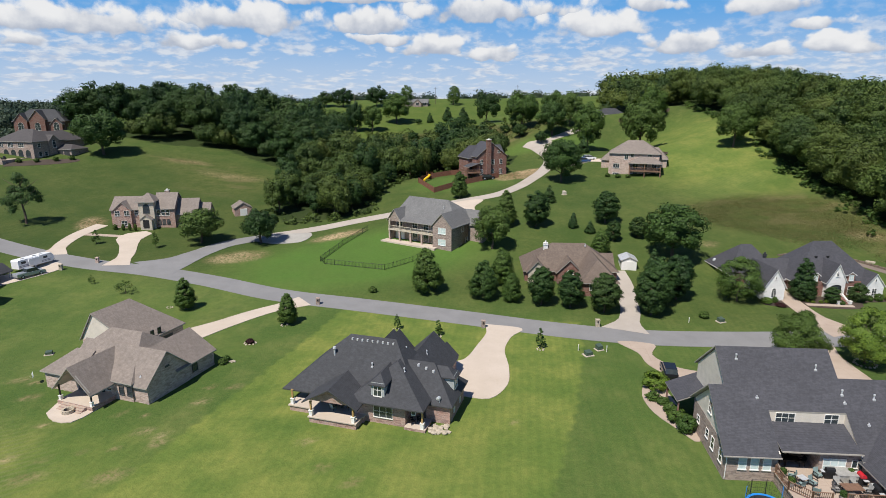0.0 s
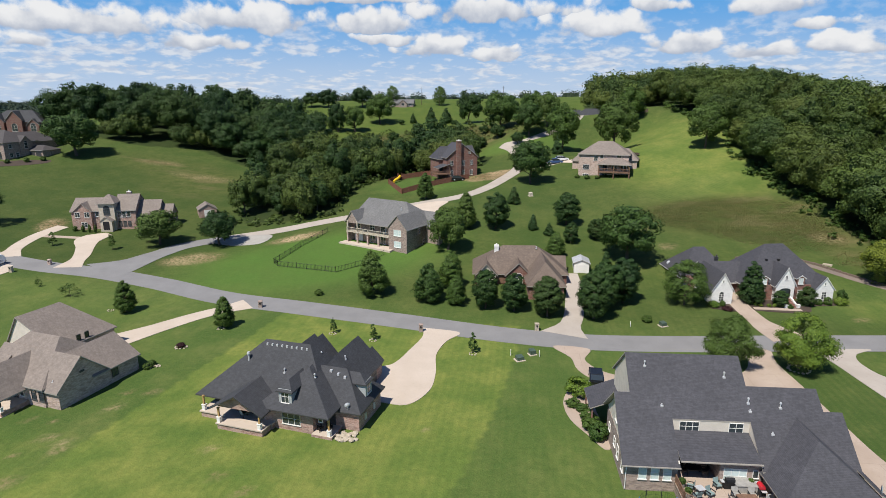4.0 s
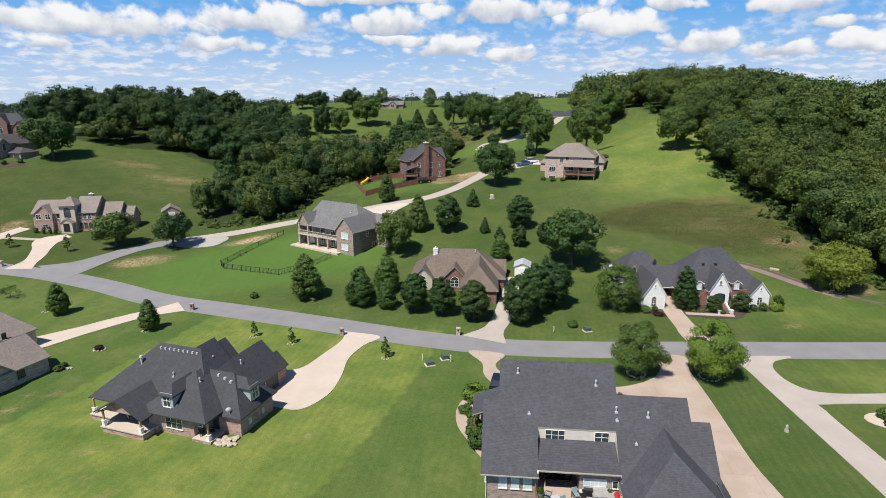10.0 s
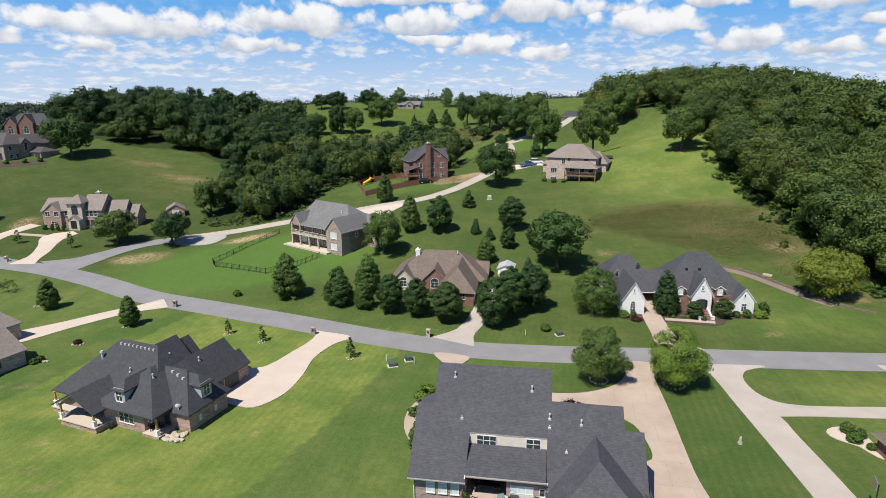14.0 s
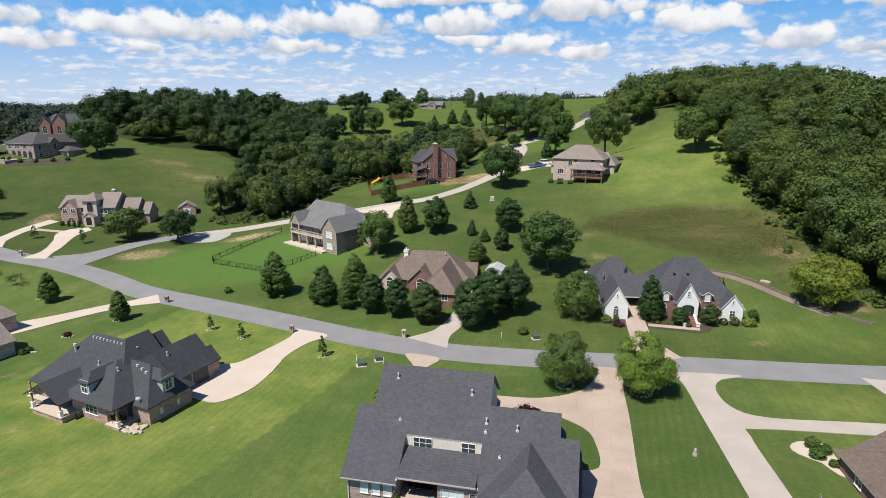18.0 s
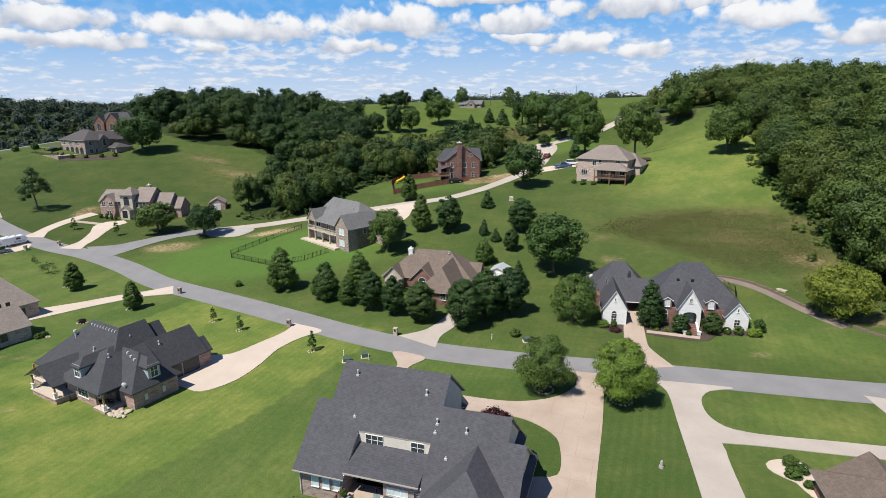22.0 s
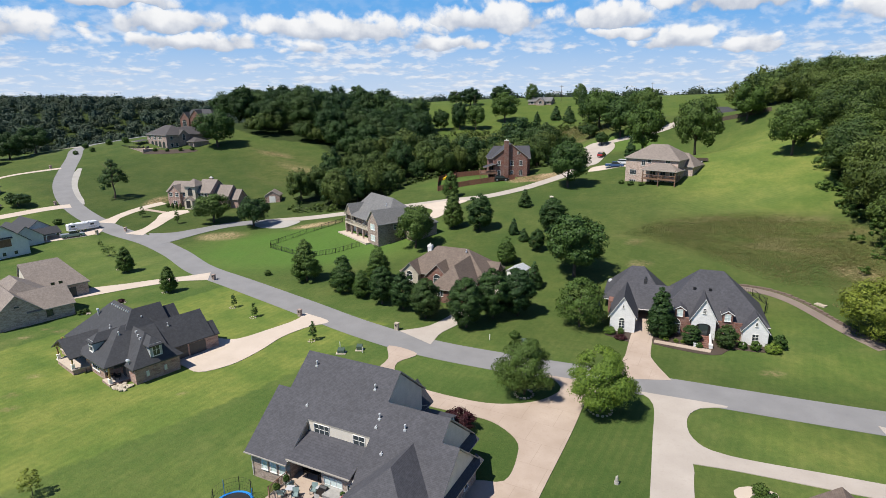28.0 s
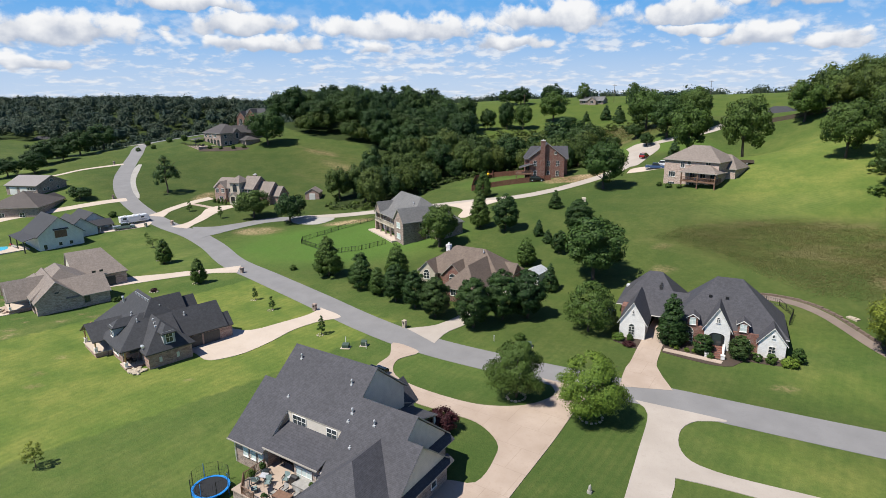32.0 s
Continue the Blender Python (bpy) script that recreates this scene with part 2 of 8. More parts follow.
    c = mixc(nt, attribute(nt, "meadow"), c, mead)
    c = mixc(nt, attribute(nt, "field"), c, mixc(nt, ramp(nt, mid, 0.3, 0.7), rgb((0.060, 0.098, 0.019)), rgb((0.096, 0.124, 0.028))))
    # ground inside the wood outlines turns near-black green
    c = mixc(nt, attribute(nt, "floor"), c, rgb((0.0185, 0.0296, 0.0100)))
    c = mixc(nt, ramp(nt, rag, 0.36, 0.62), mixc(nt, 1.0, c, rgb((0.90, 0.92, 0.87)), "MULTIPLY"), mixc(nt, 1.0, c, rgb((1.06, 1.07, 1.02)), "MULTIPLY"))
    soil = mixc(nt, ramp(nt, mid, 0.35, 0.65), rgb((0.19, 0.120, 0.065)), rgb((0.46, 0.330, 0.205)))
    d = nd(nt, "ShaderNodeMath", {0: nd(nt, "ShaderNodeMath", {0: attribute(nt, "dirt"), 1: ramp(nt, rag, 0.36, 0.62, 0.0, 1.3)}, operation="MULTIPLY").outputs[0], 1: 1.0}, operation="MINIMUM").outputs[0]
    c = mixc(nt, d, c, soil)
    nt.links.new(c, b.inputs["Base Color"])
    b.inputs["Roughness"].default_value = 0.95
    b.inputs["Specular IOR Level"].default_value = 0.15
    bump(nt, b, nd(nt, "ShaderNodeMath", {0: fine, 1: grain}, operation="ADD").outputs[0], 0.6, 0.14)
    return m


def make_paving(name, a, c2, stain, joint=0.0, rough=0.85):
    m, nt, b = material(name)
    p = position(nt)
    f, g, h = noise_of(nt, p, 0.25, 5, 0.6), noise_of(nt, p, 2.0, 4, 0.65), noise_of(nt, p, 25, 2, 0.7)
    c = mixc(nt, ramp(nt, f, 0.3, 0.7), rgb(a), rgb(c2))
    c = mixc(nt, ramp(nt, g, 0.52, 0.8, 0, 0.5), c, rgb(stain))
    c = mixc(nt, ramp(nt, h, 0.35, 0.75, 0, 0.25), c, rgb([v * 0.7 for v in a]))
    if joint:
        v = nd(nt, "ShaderNodeMapping", {"Vector": p, "Rotation": (0, 0, radians(6))}).outputs[0]
        jn = nd(nt, "ShaderNodeTexBrick", {"Vector": v, "Color1": rgb((0, 0, 0)), "Color2": rgb((0, 0, 0)), "Mortar": rgb((1, 1, 1)), "Scale": 1.0, "Mortar Size": 0.03, "Mortar Smooth": 0.6, "Brick Width": joint, "Row Height": joint}).outputs[0]
        c = mixc(nt, ramp(nt, jn, 0.0, 1.0, 0.0, 0.4), c, rgb([v_ * 0.6 for v_ in stain]))
    nt.links.new(c, b.inputs["Base Color"])
    b.inputs["Roughness"].default_value = rough
    bump(nt, b, h, 0.25, 0.01)
    return m


def make_brick(name, a, c2, mortar, scale=1.0, mottle=1.0):
    m, nt, b = material(name)
    p = objcoord(nt)
    s = nd(nt, "ShaderNodeSeparateXYZ", {0: p})
    along = nd(nt, "ShaderNodeMath", {0: s.outputs[0], 1: s.outputs[1]}, operation="ADD").outputs[0]
    v = nd(nt, "ShaderNodeCombineXYZ", {0: along, 1: s.outputs[2]}).outputs[0]
    br = nd(nt, "ShaderNodeTexBrick", {"Vector": v, "Color1": rgb(a), "Color2": rgb(c2), "Mortar": rgb(mortar), "Scale": 1.0, "Mortar Size": 0.010, "Bias": -0.1, "Brick Width": 0.25 * scale, "Row Height": 0.085 * scale})
    # burnt and pale bricks in small runs
    run = nd(nt, "ShaderNodeTexBrick", {"Vector": v, "Color1": rgb((0, 0, 0)), "Color2": rgb((1, 1, 1)), "Mortar": rgb((0.5, 0.5, 0.5)), "Scale": 1.0, "Mortar Size": 0.0, "Bias": 0.0, "Brick Width": 0.5 * scale, "Row Height": 0.17 * scale}).outputs[0]
    f, g = noise_of(nt, p, 0.9, 5), noise_of(nt, p, 4.0, 4, 0.7)
    c = mixc(nt, ramp(nt, run, 0.55, 1.0, 0, 0.5 * mottle), br.outputs[0], rgb([x * 0.55 for x in c2]))
    c = mixc(nt, ramp(nt, run, 0.35, 0.0, 0, 0.4 * mottle), c, rgb([min(0.8, x * 1.25) for x in a]))
    c = mixc(nt, ramp(nt, g, 0.45, 0.75, 0, 0.4 * mottle), c, rgb([x * 0.6 for x in a]))
    c = mixc(nt, ramp(nt, f, 0.45, 0.75, 0, 0.3), c, rgb(mortar))
    nt.links.new(c, b.inputs["Base Color"])
    b.inputs["Roughness"].default_value = 0.88
    bump(nt, b, br.outputs[1], -0.5, 0.012)
    return m


def make_shingle(name, a, c2):
    m, nt, b = material(name)
    p = objcoord(nt)
    s = nd(nt, "ShaderNodeSeparateXYZ", {0: p})
    along = nd(nt, "ShaderNodeMath", {0: s.outputs[0], 1: s.outputs[1]}, operation="ADD").outputs[0]
    v = nd(nt, "ShaderNodeCombineXYZ", {0: along, 1: s.outputs[2]}).outputs[0]
    br = nd(nt, "ShaderNodeTexBrick", {"Vector": v, "Color1": rgb(a), "Color2": rgb(c2), "Mortar": rgb([x * 0.78 for x in a]), "Scale": 1.0, "Mortar Size": 0.008, "Bias": 0.1, "Brick Width": 0.33, "Row Height": 0.10})
    f, g = noise_of(nt, p, 0.35, 5, 0.6), noise_of(nt, p, 2.2, 5, 0.75)
    c = mixc(nt, ramp(nt, f, 0.3, 0.7, 0, 0.55), br.outputs[0], rgb([x * 0.72 for x in a]))
    c = mixc(nt, ramp(nt, g, 0.48, 0.72, 0, 0.4), c, rgb([min(1, x * 1.4) for x in c2]))
    c = mixc(nt, ramp(nt, g, 0.46, 0.30, 0, 0.5), c, rgb([x * 0.6 for x in a]))
    nt.links.new(c, b.inputs["Base Color"])
    b.inputs["Roughness"].default_value = 0.82
    bump(nt, b, nd(nt, "ShaderNodeMath", {0: br.outputs[1], 1: g}, operation="SUBTRACT").outputs[0], -0.25, 0.02)
    return m


def make_siding(name, color):
    m, nt, b = material(name)
    p = objcoord(nt)
    s = nd(nt, "ShaderNodeSeparateXYZ", {0: p})
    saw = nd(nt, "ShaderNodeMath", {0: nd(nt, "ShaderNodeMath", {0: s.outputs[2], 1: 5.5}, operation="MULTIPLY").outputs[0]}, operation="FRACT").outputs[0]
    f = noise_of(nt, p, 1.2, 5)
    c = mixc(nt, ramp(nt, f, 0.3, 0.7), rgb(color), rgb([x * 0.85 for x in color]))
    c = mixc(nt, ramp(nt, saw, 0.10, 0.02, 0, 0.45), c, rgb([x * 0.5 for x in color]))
    nt.links.new(c, b.inputs["Base Color"])
    b.inputs["Roughness"].default_value = 0.65
    bump(nt, b, saw, 0.4, 0.02)
    return m


def make_leaf(name, dark, light, warm, translucent=0.06):
    m, nt, b = material(name)
    t = attribute(nt, "tint")
    r = nd(nt, "ShaderNodeObjectInfo").outputs["Random"]
    c = mixc(nt, t, rgb(dark), rgb(light))
    r = nd(nt, "ShaderNodeMath", {0: nd(nt, "ShaderNodeMath", {0: r, 1: attribute(nt, "kin")}, operation="ADD").outputs[0]}, operation="FRACT").outputs[0]
    c = mixc(nt, ramp(nt, r, 0.55, 1.0, 0.0, 0.65), c, rgb(warm))
    c = mixc(nt, ramp(nt, r, 0.35, 0.0, 0.0, 0.55), c, rgb((dark[0] * 0.9, dark[1] * 1.05, dark[2] * 1.5)))
    nt.links.new(c, b.inputs["Base Color"])
    b.inputs["Roughness"].default_value = 0.6
    b.inputs["Specular IOR Level"].default_value = 0.25
    tr = nd(nt, "ShaderNodeBsdfTranslucent", {"Color": c})
    mx = nd(nt, "ShaderNodeMixShader", {0: translucent, 1: b.outputs[0], 2: tr.outputs[0]})
    nt.links.new(mx.outputs[0], nt.nodes["Material Output"].inputs[0])
    return m


GROUND = make_ground()
ASPHALT = make_paving("asphalt", (0.190, 0.186, 0.184), (0.232, 0.227, 0.224), (0.158, 0.153, 0.149))
CONCRETE = make_paving("concrete", (0.47, 0.392, 0.315), (0.54, 0.458, 0.380), (0.39, 0.318, 0.245))
CONCRETE_TAN = make_paving("aged concrete", (0.350, 0.272, 0.212), (0.445, 0.358, 0.290), (0.275, 0.198, 0.142), 4.2)
CONCRETE_GREY = make_paving("grey concrete", (0.36, 0.315, 0.270), (0.43, 0.380, 0.330), (0.295, 0.255, 0.216))
GRAVEL_BROWN = make_paving("brown gravel", (0.170, 0.132, 0.108), (0.235, 0.185, 0.152), (0.120, 0.092, 0.072))
GRAVEL = make_paving("gravel", (0.3108, 0.296, 0.2664), (0.407, 0.3848, 0.3478), (0.222, 0.2072, 0.1776))
MULCH = make_paving("mulch", (0.0444, 0.03108, 0.0222), (0.074, 0.0518, 0.037), (0.0296, 0.0222, 0.0148))
ROCK_BROWN = plain("brown stone", (0.15, 0.11, 0.085), 0.9, vary=0.35, relief=0.5)
ROCK = plain("pale rock", (0.407, 0.3478, 0.2664), 0.9, vary=0.3, relief=0.5)
BRICK_PINK = make_brick("pinkish brick", (0.40, 0.245, 0.195), (0.23, 0.115, 0.090), (0.44, 0.38, 0.33))
BRICK_RED = make_brick("red brick", (0.2072, 0.0777, 0.0518), (0.148, 0.0555, 0.0407), (0.2664, 0.222, 0.1924))
BRICK_TAN = make_brick("tan brick", (0.52, 0.390, 0.330), (0.27, 0.175, 0.140), (0.48, 0.42, 0.36))
BRICK_GREY = make_brick("grey brown brick", (0.33, 0.245, 0.205), (0.165, 0.115, 0.095), (0.40, 0.345, 0.30))
BRICK_WHITE = make_brick("white painted brick", (0.76, 0.75, 0.72), (0.70, 0.69, 0.66), (0.58, 0.57, 0.55), 2.2, 0.25)
ROOF_DARK = make_shingle("charcoal shingles", (0.03552, 0.037, 0.04144), (0.04884, 0.05032, 0.05624))
ROOF_SLATE = make_shingle("blue grey shingles", (0.048, 0.048, 0.056), (0.068, 0.067, 0.077))
ROOF_GREY = make_shingle("grey shingles", (0.128, 0.127, 0.125), (0.165, 0.163, 0.160))
ROOF_TAN = make_shingle("weathered tan shingles", (0.190, 0.158, 0.135), (0.235, 0.196, 0.168))
ROOF_BROWN = make_shingle("brown shingles", (0.1258, 0.0925, 0.07252), (0.1591, 0.1221, 0.0962))
ROOF_DUSK = make_shingle("dark brown grey shingles", (0.0777, 0.06512, 0.0592), (0.1036, 0.08732, 0.0777))
# grey roof with cloud shade put into its colour
ROOF_CLOUDED = make_shingle("cloud-dimmed grey shingles", (0.058, 0.052, 0.052), (0.080, 0.071, 0.069))
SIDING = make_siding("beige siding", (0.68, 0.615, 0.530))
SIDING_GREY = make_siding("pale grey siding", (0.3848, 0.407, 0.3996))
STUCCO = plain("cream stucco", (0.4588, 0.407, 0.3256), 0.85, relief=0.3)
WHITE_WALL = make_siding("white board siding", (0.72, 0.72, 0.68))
TRIM = plain("white trim", (0.74, 0.72, 0.68), 0.5, vary=0.06)
TRIM_DARK = plain("dark trim", (0.05, 0.05, 0.052), 0.5)
WOOD_POST = plain("honey coloured timber", (0.37, 0.2368, 0.0888), 0.6, vary=0.25)
WOOD_DECK = plain("brown deck wood", (0.1776, 0.0999, 0.0629), 0.7, vary=0.25)
WOOD_FENCE = plain("red brown fence wood", (0.185, 0.0777, 0.0481), 0.8, vary=0.3)
METAL_DARK = plain("black metal", (0.02, 0.02, 0.022), 0.45, 0.3)
METAL = plain("galvanised metal", (0.58, 0.59, 0.60), 0.4, 0.3)
METAL_ROOF = plain("grey metal roof", (0.2442, 0.222, 0.2072), 0.5, 0.1)
GREEN_BOX = plain("green painted steel", (0.0592, 0.0888, 0.0666), 0.5)
BARK = plain("bark", (0.0888, 0.0666, 0.0481), 0.95, vary=0.35, scale=6, relief=0.6)
EAVE = plain("weathered eave boards", (0.31, 0.285, 0.25), 0.6, vary=0.1)
GLASS, gnt, gb = material("window glass")
gb.inputs["Base Color"].default_value = (0.035, 0.045, 0.05, 1)
gb.inputs["Roughness"].default_value, gb.inputs["Specular IOR Level"].default_value = 0.06, 0.8
BLIND = plain("window blind", (0.52, 0.60, 0.58), 0.4, vary=0.1)
WATER, wnt, wb = material("pool water")
wb.inputs["Base Color"].default_value, wb.inputs["Roughness"].default_value = (0.05, 0.42, 0.55, 1), 0.05
LEAF = make_leaf("leaves", (0.0278, 0.0574, 0.0096), (0.0867, 0.1472, 0.0247), (0.0694, 0.1077, 0.0207))
LEAF_DARK = make_leaf("dark leaves", (0.0130, 0.0340, 0.0075), (0.0420, 0.0860, 0.0165), (0.0440, 0.0740, 0.0165))
LEAF_CONIFER = make_leaf("conifer needles", (0.0207, 0.0496, 0.0138), (0.0592, 0.1119, 0.0283), (0.0518, 0.0919, 0.0220), 0.08)
LEAF_BRIGHT = make_leaf("bright leaves", (0.058, 0.108, 0.013), (0.175, 0.250, 0.030), (0.150, 0.205, 0.026))
LEAF_YELLOW = make_leaf("yellow green leaves", (0.080, 0.112, 0.015), (0.210, 0.245, 0.030), (0.165, 0.190, 0.026))
# haze over the far hills is mixed into this leaf colour
LEAF_HAZED = make_leaf("haze-tinted leaves", (0.030, 0.050, 0.030), (0.050, 0.074, 0.040), (0.052, 0.068, 0.036), 0.05)
LEAF_MAROON = make_leaf("maroon leaves", (0.0259, 0.0074, 0.00888), (0.0629, 0.01628, 0.02072), (0.0444, 0.0148, 0.0148))
MEADOW_BLADES = make_leaf("meadow blades", (0.060, 0.090, 0.022), (0.230, 0.205, 0.085), (0.130, 0.140, 0.045), 0.35)
LEAF_WOOD = make_leaf("woodland leaves", (0.0230, 0.0460, 0.0090), (0.0950, 0.1400, 0.0260), (0.1000, 0.1230, 0.0240))


# ---- mesh helpers ----
class Shell:
    """Collects faces for one mesh."""

    def __init__(self):
        self.v, self.f, self.m = [], [], []

    def face(self, pts, mat=0):
        i = len(self.v)
        self.v.extend(tuple(p) for p in pts)
        self.f.append(tuple(range(i, i + len(pts))))
        self.m.append(mat)

    def box(self, x0, x1, y0, y1, z0, z1, mat=0, top=None):
        p = [(x0, y0, z0), (x1, y0, z0), (x1, y1, z0), (x0, y1, z0), (x0, y0, z1), (x1, y0, z1), (x1, y1, z1), (x0, y1, z1)]
        for q, k in (((3, 2, 1, 0), mat), ((4, 5, 6, 7), mat if top is None else top), ((0, 1, 5, 4), mat), ((1, 2, 6, 5), mat), ((2, 3, 7, 6), mat), ((3, 0, 4, 7), mat)):
            self.face([p[j] for j in q], k)
        return self

    def slab(self, top, thick, mat=0, side=None):
        """A polygon given by its top corners, thick metres through."""
        side = mat if side is None else side
        low = [(x, y, z - thick) for x, y, z in top]
        self.face(top, mat)
        self.face(low[::-1], side)
        n = len(top)
        for i in range(n):
            j = (i + 1) % n
            self.face([top[i], low[i], low[j], top[j]], side)
        return self

    def tube(self, a, b, ra, rb, n=8, mat=0, caps=True):
        a, b = Vector(a), Vector(b)
        d = (b - a).normalized()
        u = d.cross(Vector((0, 0, 1)) if abs(d.z) < 0.9 else Vector((1, 0, 0))).normalized()
        w = d.cross(u)
        ring = lambda c, r: [c + (u * math.cos(6.2832 * k / n) + w * math.sin(6.2832 * k / n)) * r for k in range(n)]
        p, q = ring(a, ra), ring(b, rb)
        for k in range(n):
            j = (k + 1) % n
            self.face([p[k], p[j], q[j], q[k]], mat)
        if caps:
            self.face(q, mat)
            self.face(p[::-1], mat)
        return self

    def mesh(self, name, mats, smooth=False):
        me = bpy.data.meshes.new(name)
        me.from_pydata(self.v, [], self.f)
        for mt in mats:
            me.materials.append(mt)
        me.polygons.foreach_set("material_index", self.m)
        me.update()
        if smooth:
            bm = bmesh.new()
            bm.from_mesh(me)
            bmesh.ops.remove_doubles(bm, verts=bm.verts, dist=0.0005)
            bm.to_mesh(me)
            bm.free()
            me.polygons.foreach_set("use_smooth", [True] * len(me.polygons))
        return me


def mats_of(m):
    return m if isinstance(m, (list, tuple)) else [m]


def part(name, shell, mat, parent, label="", smooth=False):
    """One mesh under a thing or a part."""
    ob = new(name, shell.mesh(name, mats_of(mat), smooth) if isinstance(shell, Shell) else shell)
    ob.parent = parent
    if label:
        ob["label"] = label
    return ob


def thing(name, x, y, z, yaw=0.0, label="", category="", group="", kind=""):
    ob = new(name)
    ob.empty_display_size = 0.3
    ob.matrix_world = pose(x, y, z, 0, 0, yaw)
    return tagged(ob, label, category, group, kind)


def single(name, shell, mat, label, category, group="", kind="", at=None, smooth=False):
    ob = new(name, shell.mesh(name, mats_of(mat), smooth))
    if at is not None:
        ob.matrix_world = at
    return tagged(ob, label, category, group, kind)


# ---- the lie of the land ----
HILLS_WEST = [(-130, 190, 40, 2.08), (-190, 215, 40, 6.14), (-150, 290, 60, 24.64), (-70, 250, 45, 4.17), (-95, 160, 30, 1.21), (-40, 130, 30, -0.1), (-10, 150, 28, 1.69), (0, 215, 32, 7.93), (-50, 205, 30, 0.75), (0, 330, 55, 7.46), (-60, 390, 70, 5.83), (-240, 300, 70, 0.35), (-230, 160, 50, 8.73), (-150, 130, 28, 4.2), (-40, 60, 60, 0.07), (0, 252, 24, -9.9), (31, 49, 8, -0.6)]
HILLS_EAST = [(45, 205, 30, 1.39), (25, 165, 26, 4.15), (60, 150, 24, 3.16), (85, 215, 32, 8.23), (95, 270, 40, 16.92), (150, 190, 45, 15.5), (210, 270, 60, 17.34), (170, 340, 60, 23.78), (40, 280, 40, 14.33), (70, 410, 70, 5.16), (130, 125, 32, -1.27), (215, 150, 50, 13.53), (75, 185, 18, 0.81), (120, 245, 22, 3.48), (78, 245, 18, -12.7), (80, 304, 17, -4.5)]
HILLS_FAR = [(-500, 270, 100, 8), (-800, 500, 200, -5), (600, 700, 260, 10), (-900, 150, 220, 20), (-330, 400, 70, -14)]


def land(x, y):
    """Height of the ground; x and y may be arrays."""
    x, y = np.asarray(x, float), np.asarray(y, float)
    s = np.clip((y - 280) / 180, 0, 1)
    z = 33 * s * s * (3 - 2 * s) - 0.8 - 16 * np.clip((y - 430) / 300, 0, 1)
    for cx, cy, r, a in HILLS_WEST + HILLS_EAST + HILLS_FAR:
        z = z + a * np.exp(-((x - cx) ** 2 + (y - cy) ** 2) / (2 * r * r))
    return z


def hgt(x, y):
    return float(land(x, y))


def spot(cx, cy, rx, ry, turn, x, y, soft=0.45):
    """A soft oval patch of ground, 0 to 1."""
    c, s = math.cos(radians(turn)), math.sin(radians(turn))
    u, v = ((x - cx) * c + (y - cy) * s) / rx, (-(x - cx) * s + (y - cy) * c) / ry
    return np.clip((1 - np.sqrt(u * u + v * v)) / soft, 0, 1)


def inside(poly, x, y):
    x, y = np.asarray(x, float), np.asarray(y, float)
    r = np.zeros(x.shape, bool)
    n = len(poly)
    for i in range(n):
        (x0, y0), (x1, y1) = poly[i], poly[(i + 1) % n]
        if y0 == y1:
            continue
        hit = ((y0 > y) != (y1 > y)) & (x < (x1 - x0) * (y - y0) / (y1 - y0) + x0)
        r ^= hit
    return r


WOOD_EAST = [(108, 264), (110, 212), (107, 188), (107, 170), (110, 152), (110.5, 141), (110.5, 130), (109.5, 120), (113, 111.5), (150, 104), (190, 96), (270, 90), (330, 200), (300, 380), (190, 420), (112, 420), (92, 352), (98, 318), (102, 285)]
WOOD_RAVINE = [(-53, 179), (-47, 167), (-38, 166), (-30, 168), (-21, 172), (-22, 187), (-14, 205), (-5, 218), (8, 217), (26, 222), (30, 236), (18, 254), (-6, 262), (-46, 254), (-55, 236), (-51, 215), (-55, 200)]
WOOD_NORTH = [(-141, 250), (-118, 243), (-106, 245), (-94, 249), (-78, 239), (-66, 231), (-50, 234), (-44, 256), (-52, 285), (-70, 330), (-130, 345), (-200, 335), (-178, 285), (-165, 266)]
xs = np.concatenate([[-3500, -2200, -1400, -1000, -760, -600, -540, -500, -480, -460, -440, -420, -400, -380, -360, -340, -320, -300, -280, -262], np.arange(-245, -76, 1.6), np.arange(-76, 96, 0.8), np.arange(96.4, 140, 1.6), np.arange(142, 300, 8), [320, 360, 420, 500, 620, 800, 1100, 1600, 2400, 3500]])
ys = np.concatenate([[-1500, -900, -500, -300, -180, -100, -60, -30, -10], np.arange(0, 36, 1.6), np.arange(36, 100, 0.8), np.arange(100.4, 300, 1.6), np.arange(302, 460, 8), [480, 520, 580, 660, 760, 900, 1100, 1400, 1900, 2600, 3600]])
GX, GY = np.meshgrid(xs, ys)
GZ = land(GX, GY)
gx, gy = GX.ravel(), GY.ravel()
ground_me = bpy.data.meshes.new("ground")
nx, ny = len(xs), len(ys)
idx = np.arange(nx * ny).reshape(ny, nx)
quads = np.stack([idx[:-1, :-1], idx[:-1, 1:], idx[1:, 1:], idx[1:, :-1]], -1).reshape(-1, 4)


def fill_mesh(me, verts, faces, mat, smooth=False):
    """Quads or triangles by arrays."""
    k = faces.shape[1]
    me.vertices.add(len(verts))
    me.vertices.foreach_set("co", np.asarray(verts, np.float32).ravel())
    me.loops.add(faces.size)
    me.loops.foreach_set("vertex_index", faces.astype(np.int32).ravel())
    me.polygons.add(len(faces))
    me.polygons.foreach_set("loop_start", np.arange(0, faces.size, k, dtype=np.int32))
    me.polygons.foreach_set("loop_total", np.full(len(faces), k, np.int32))
    if smooth:
        me.polygons.foreach_set("use_smooth", np.ones(len(faces), bool))
    me.materials.append(mat)
    me.update(calc_edges=True)
    return me


def weights(me, name, values):
    a = me.attributes.new(name, "FLOAT", "POINT")
    a.data.foreach_set("value", np.asarray(values, np.float32))


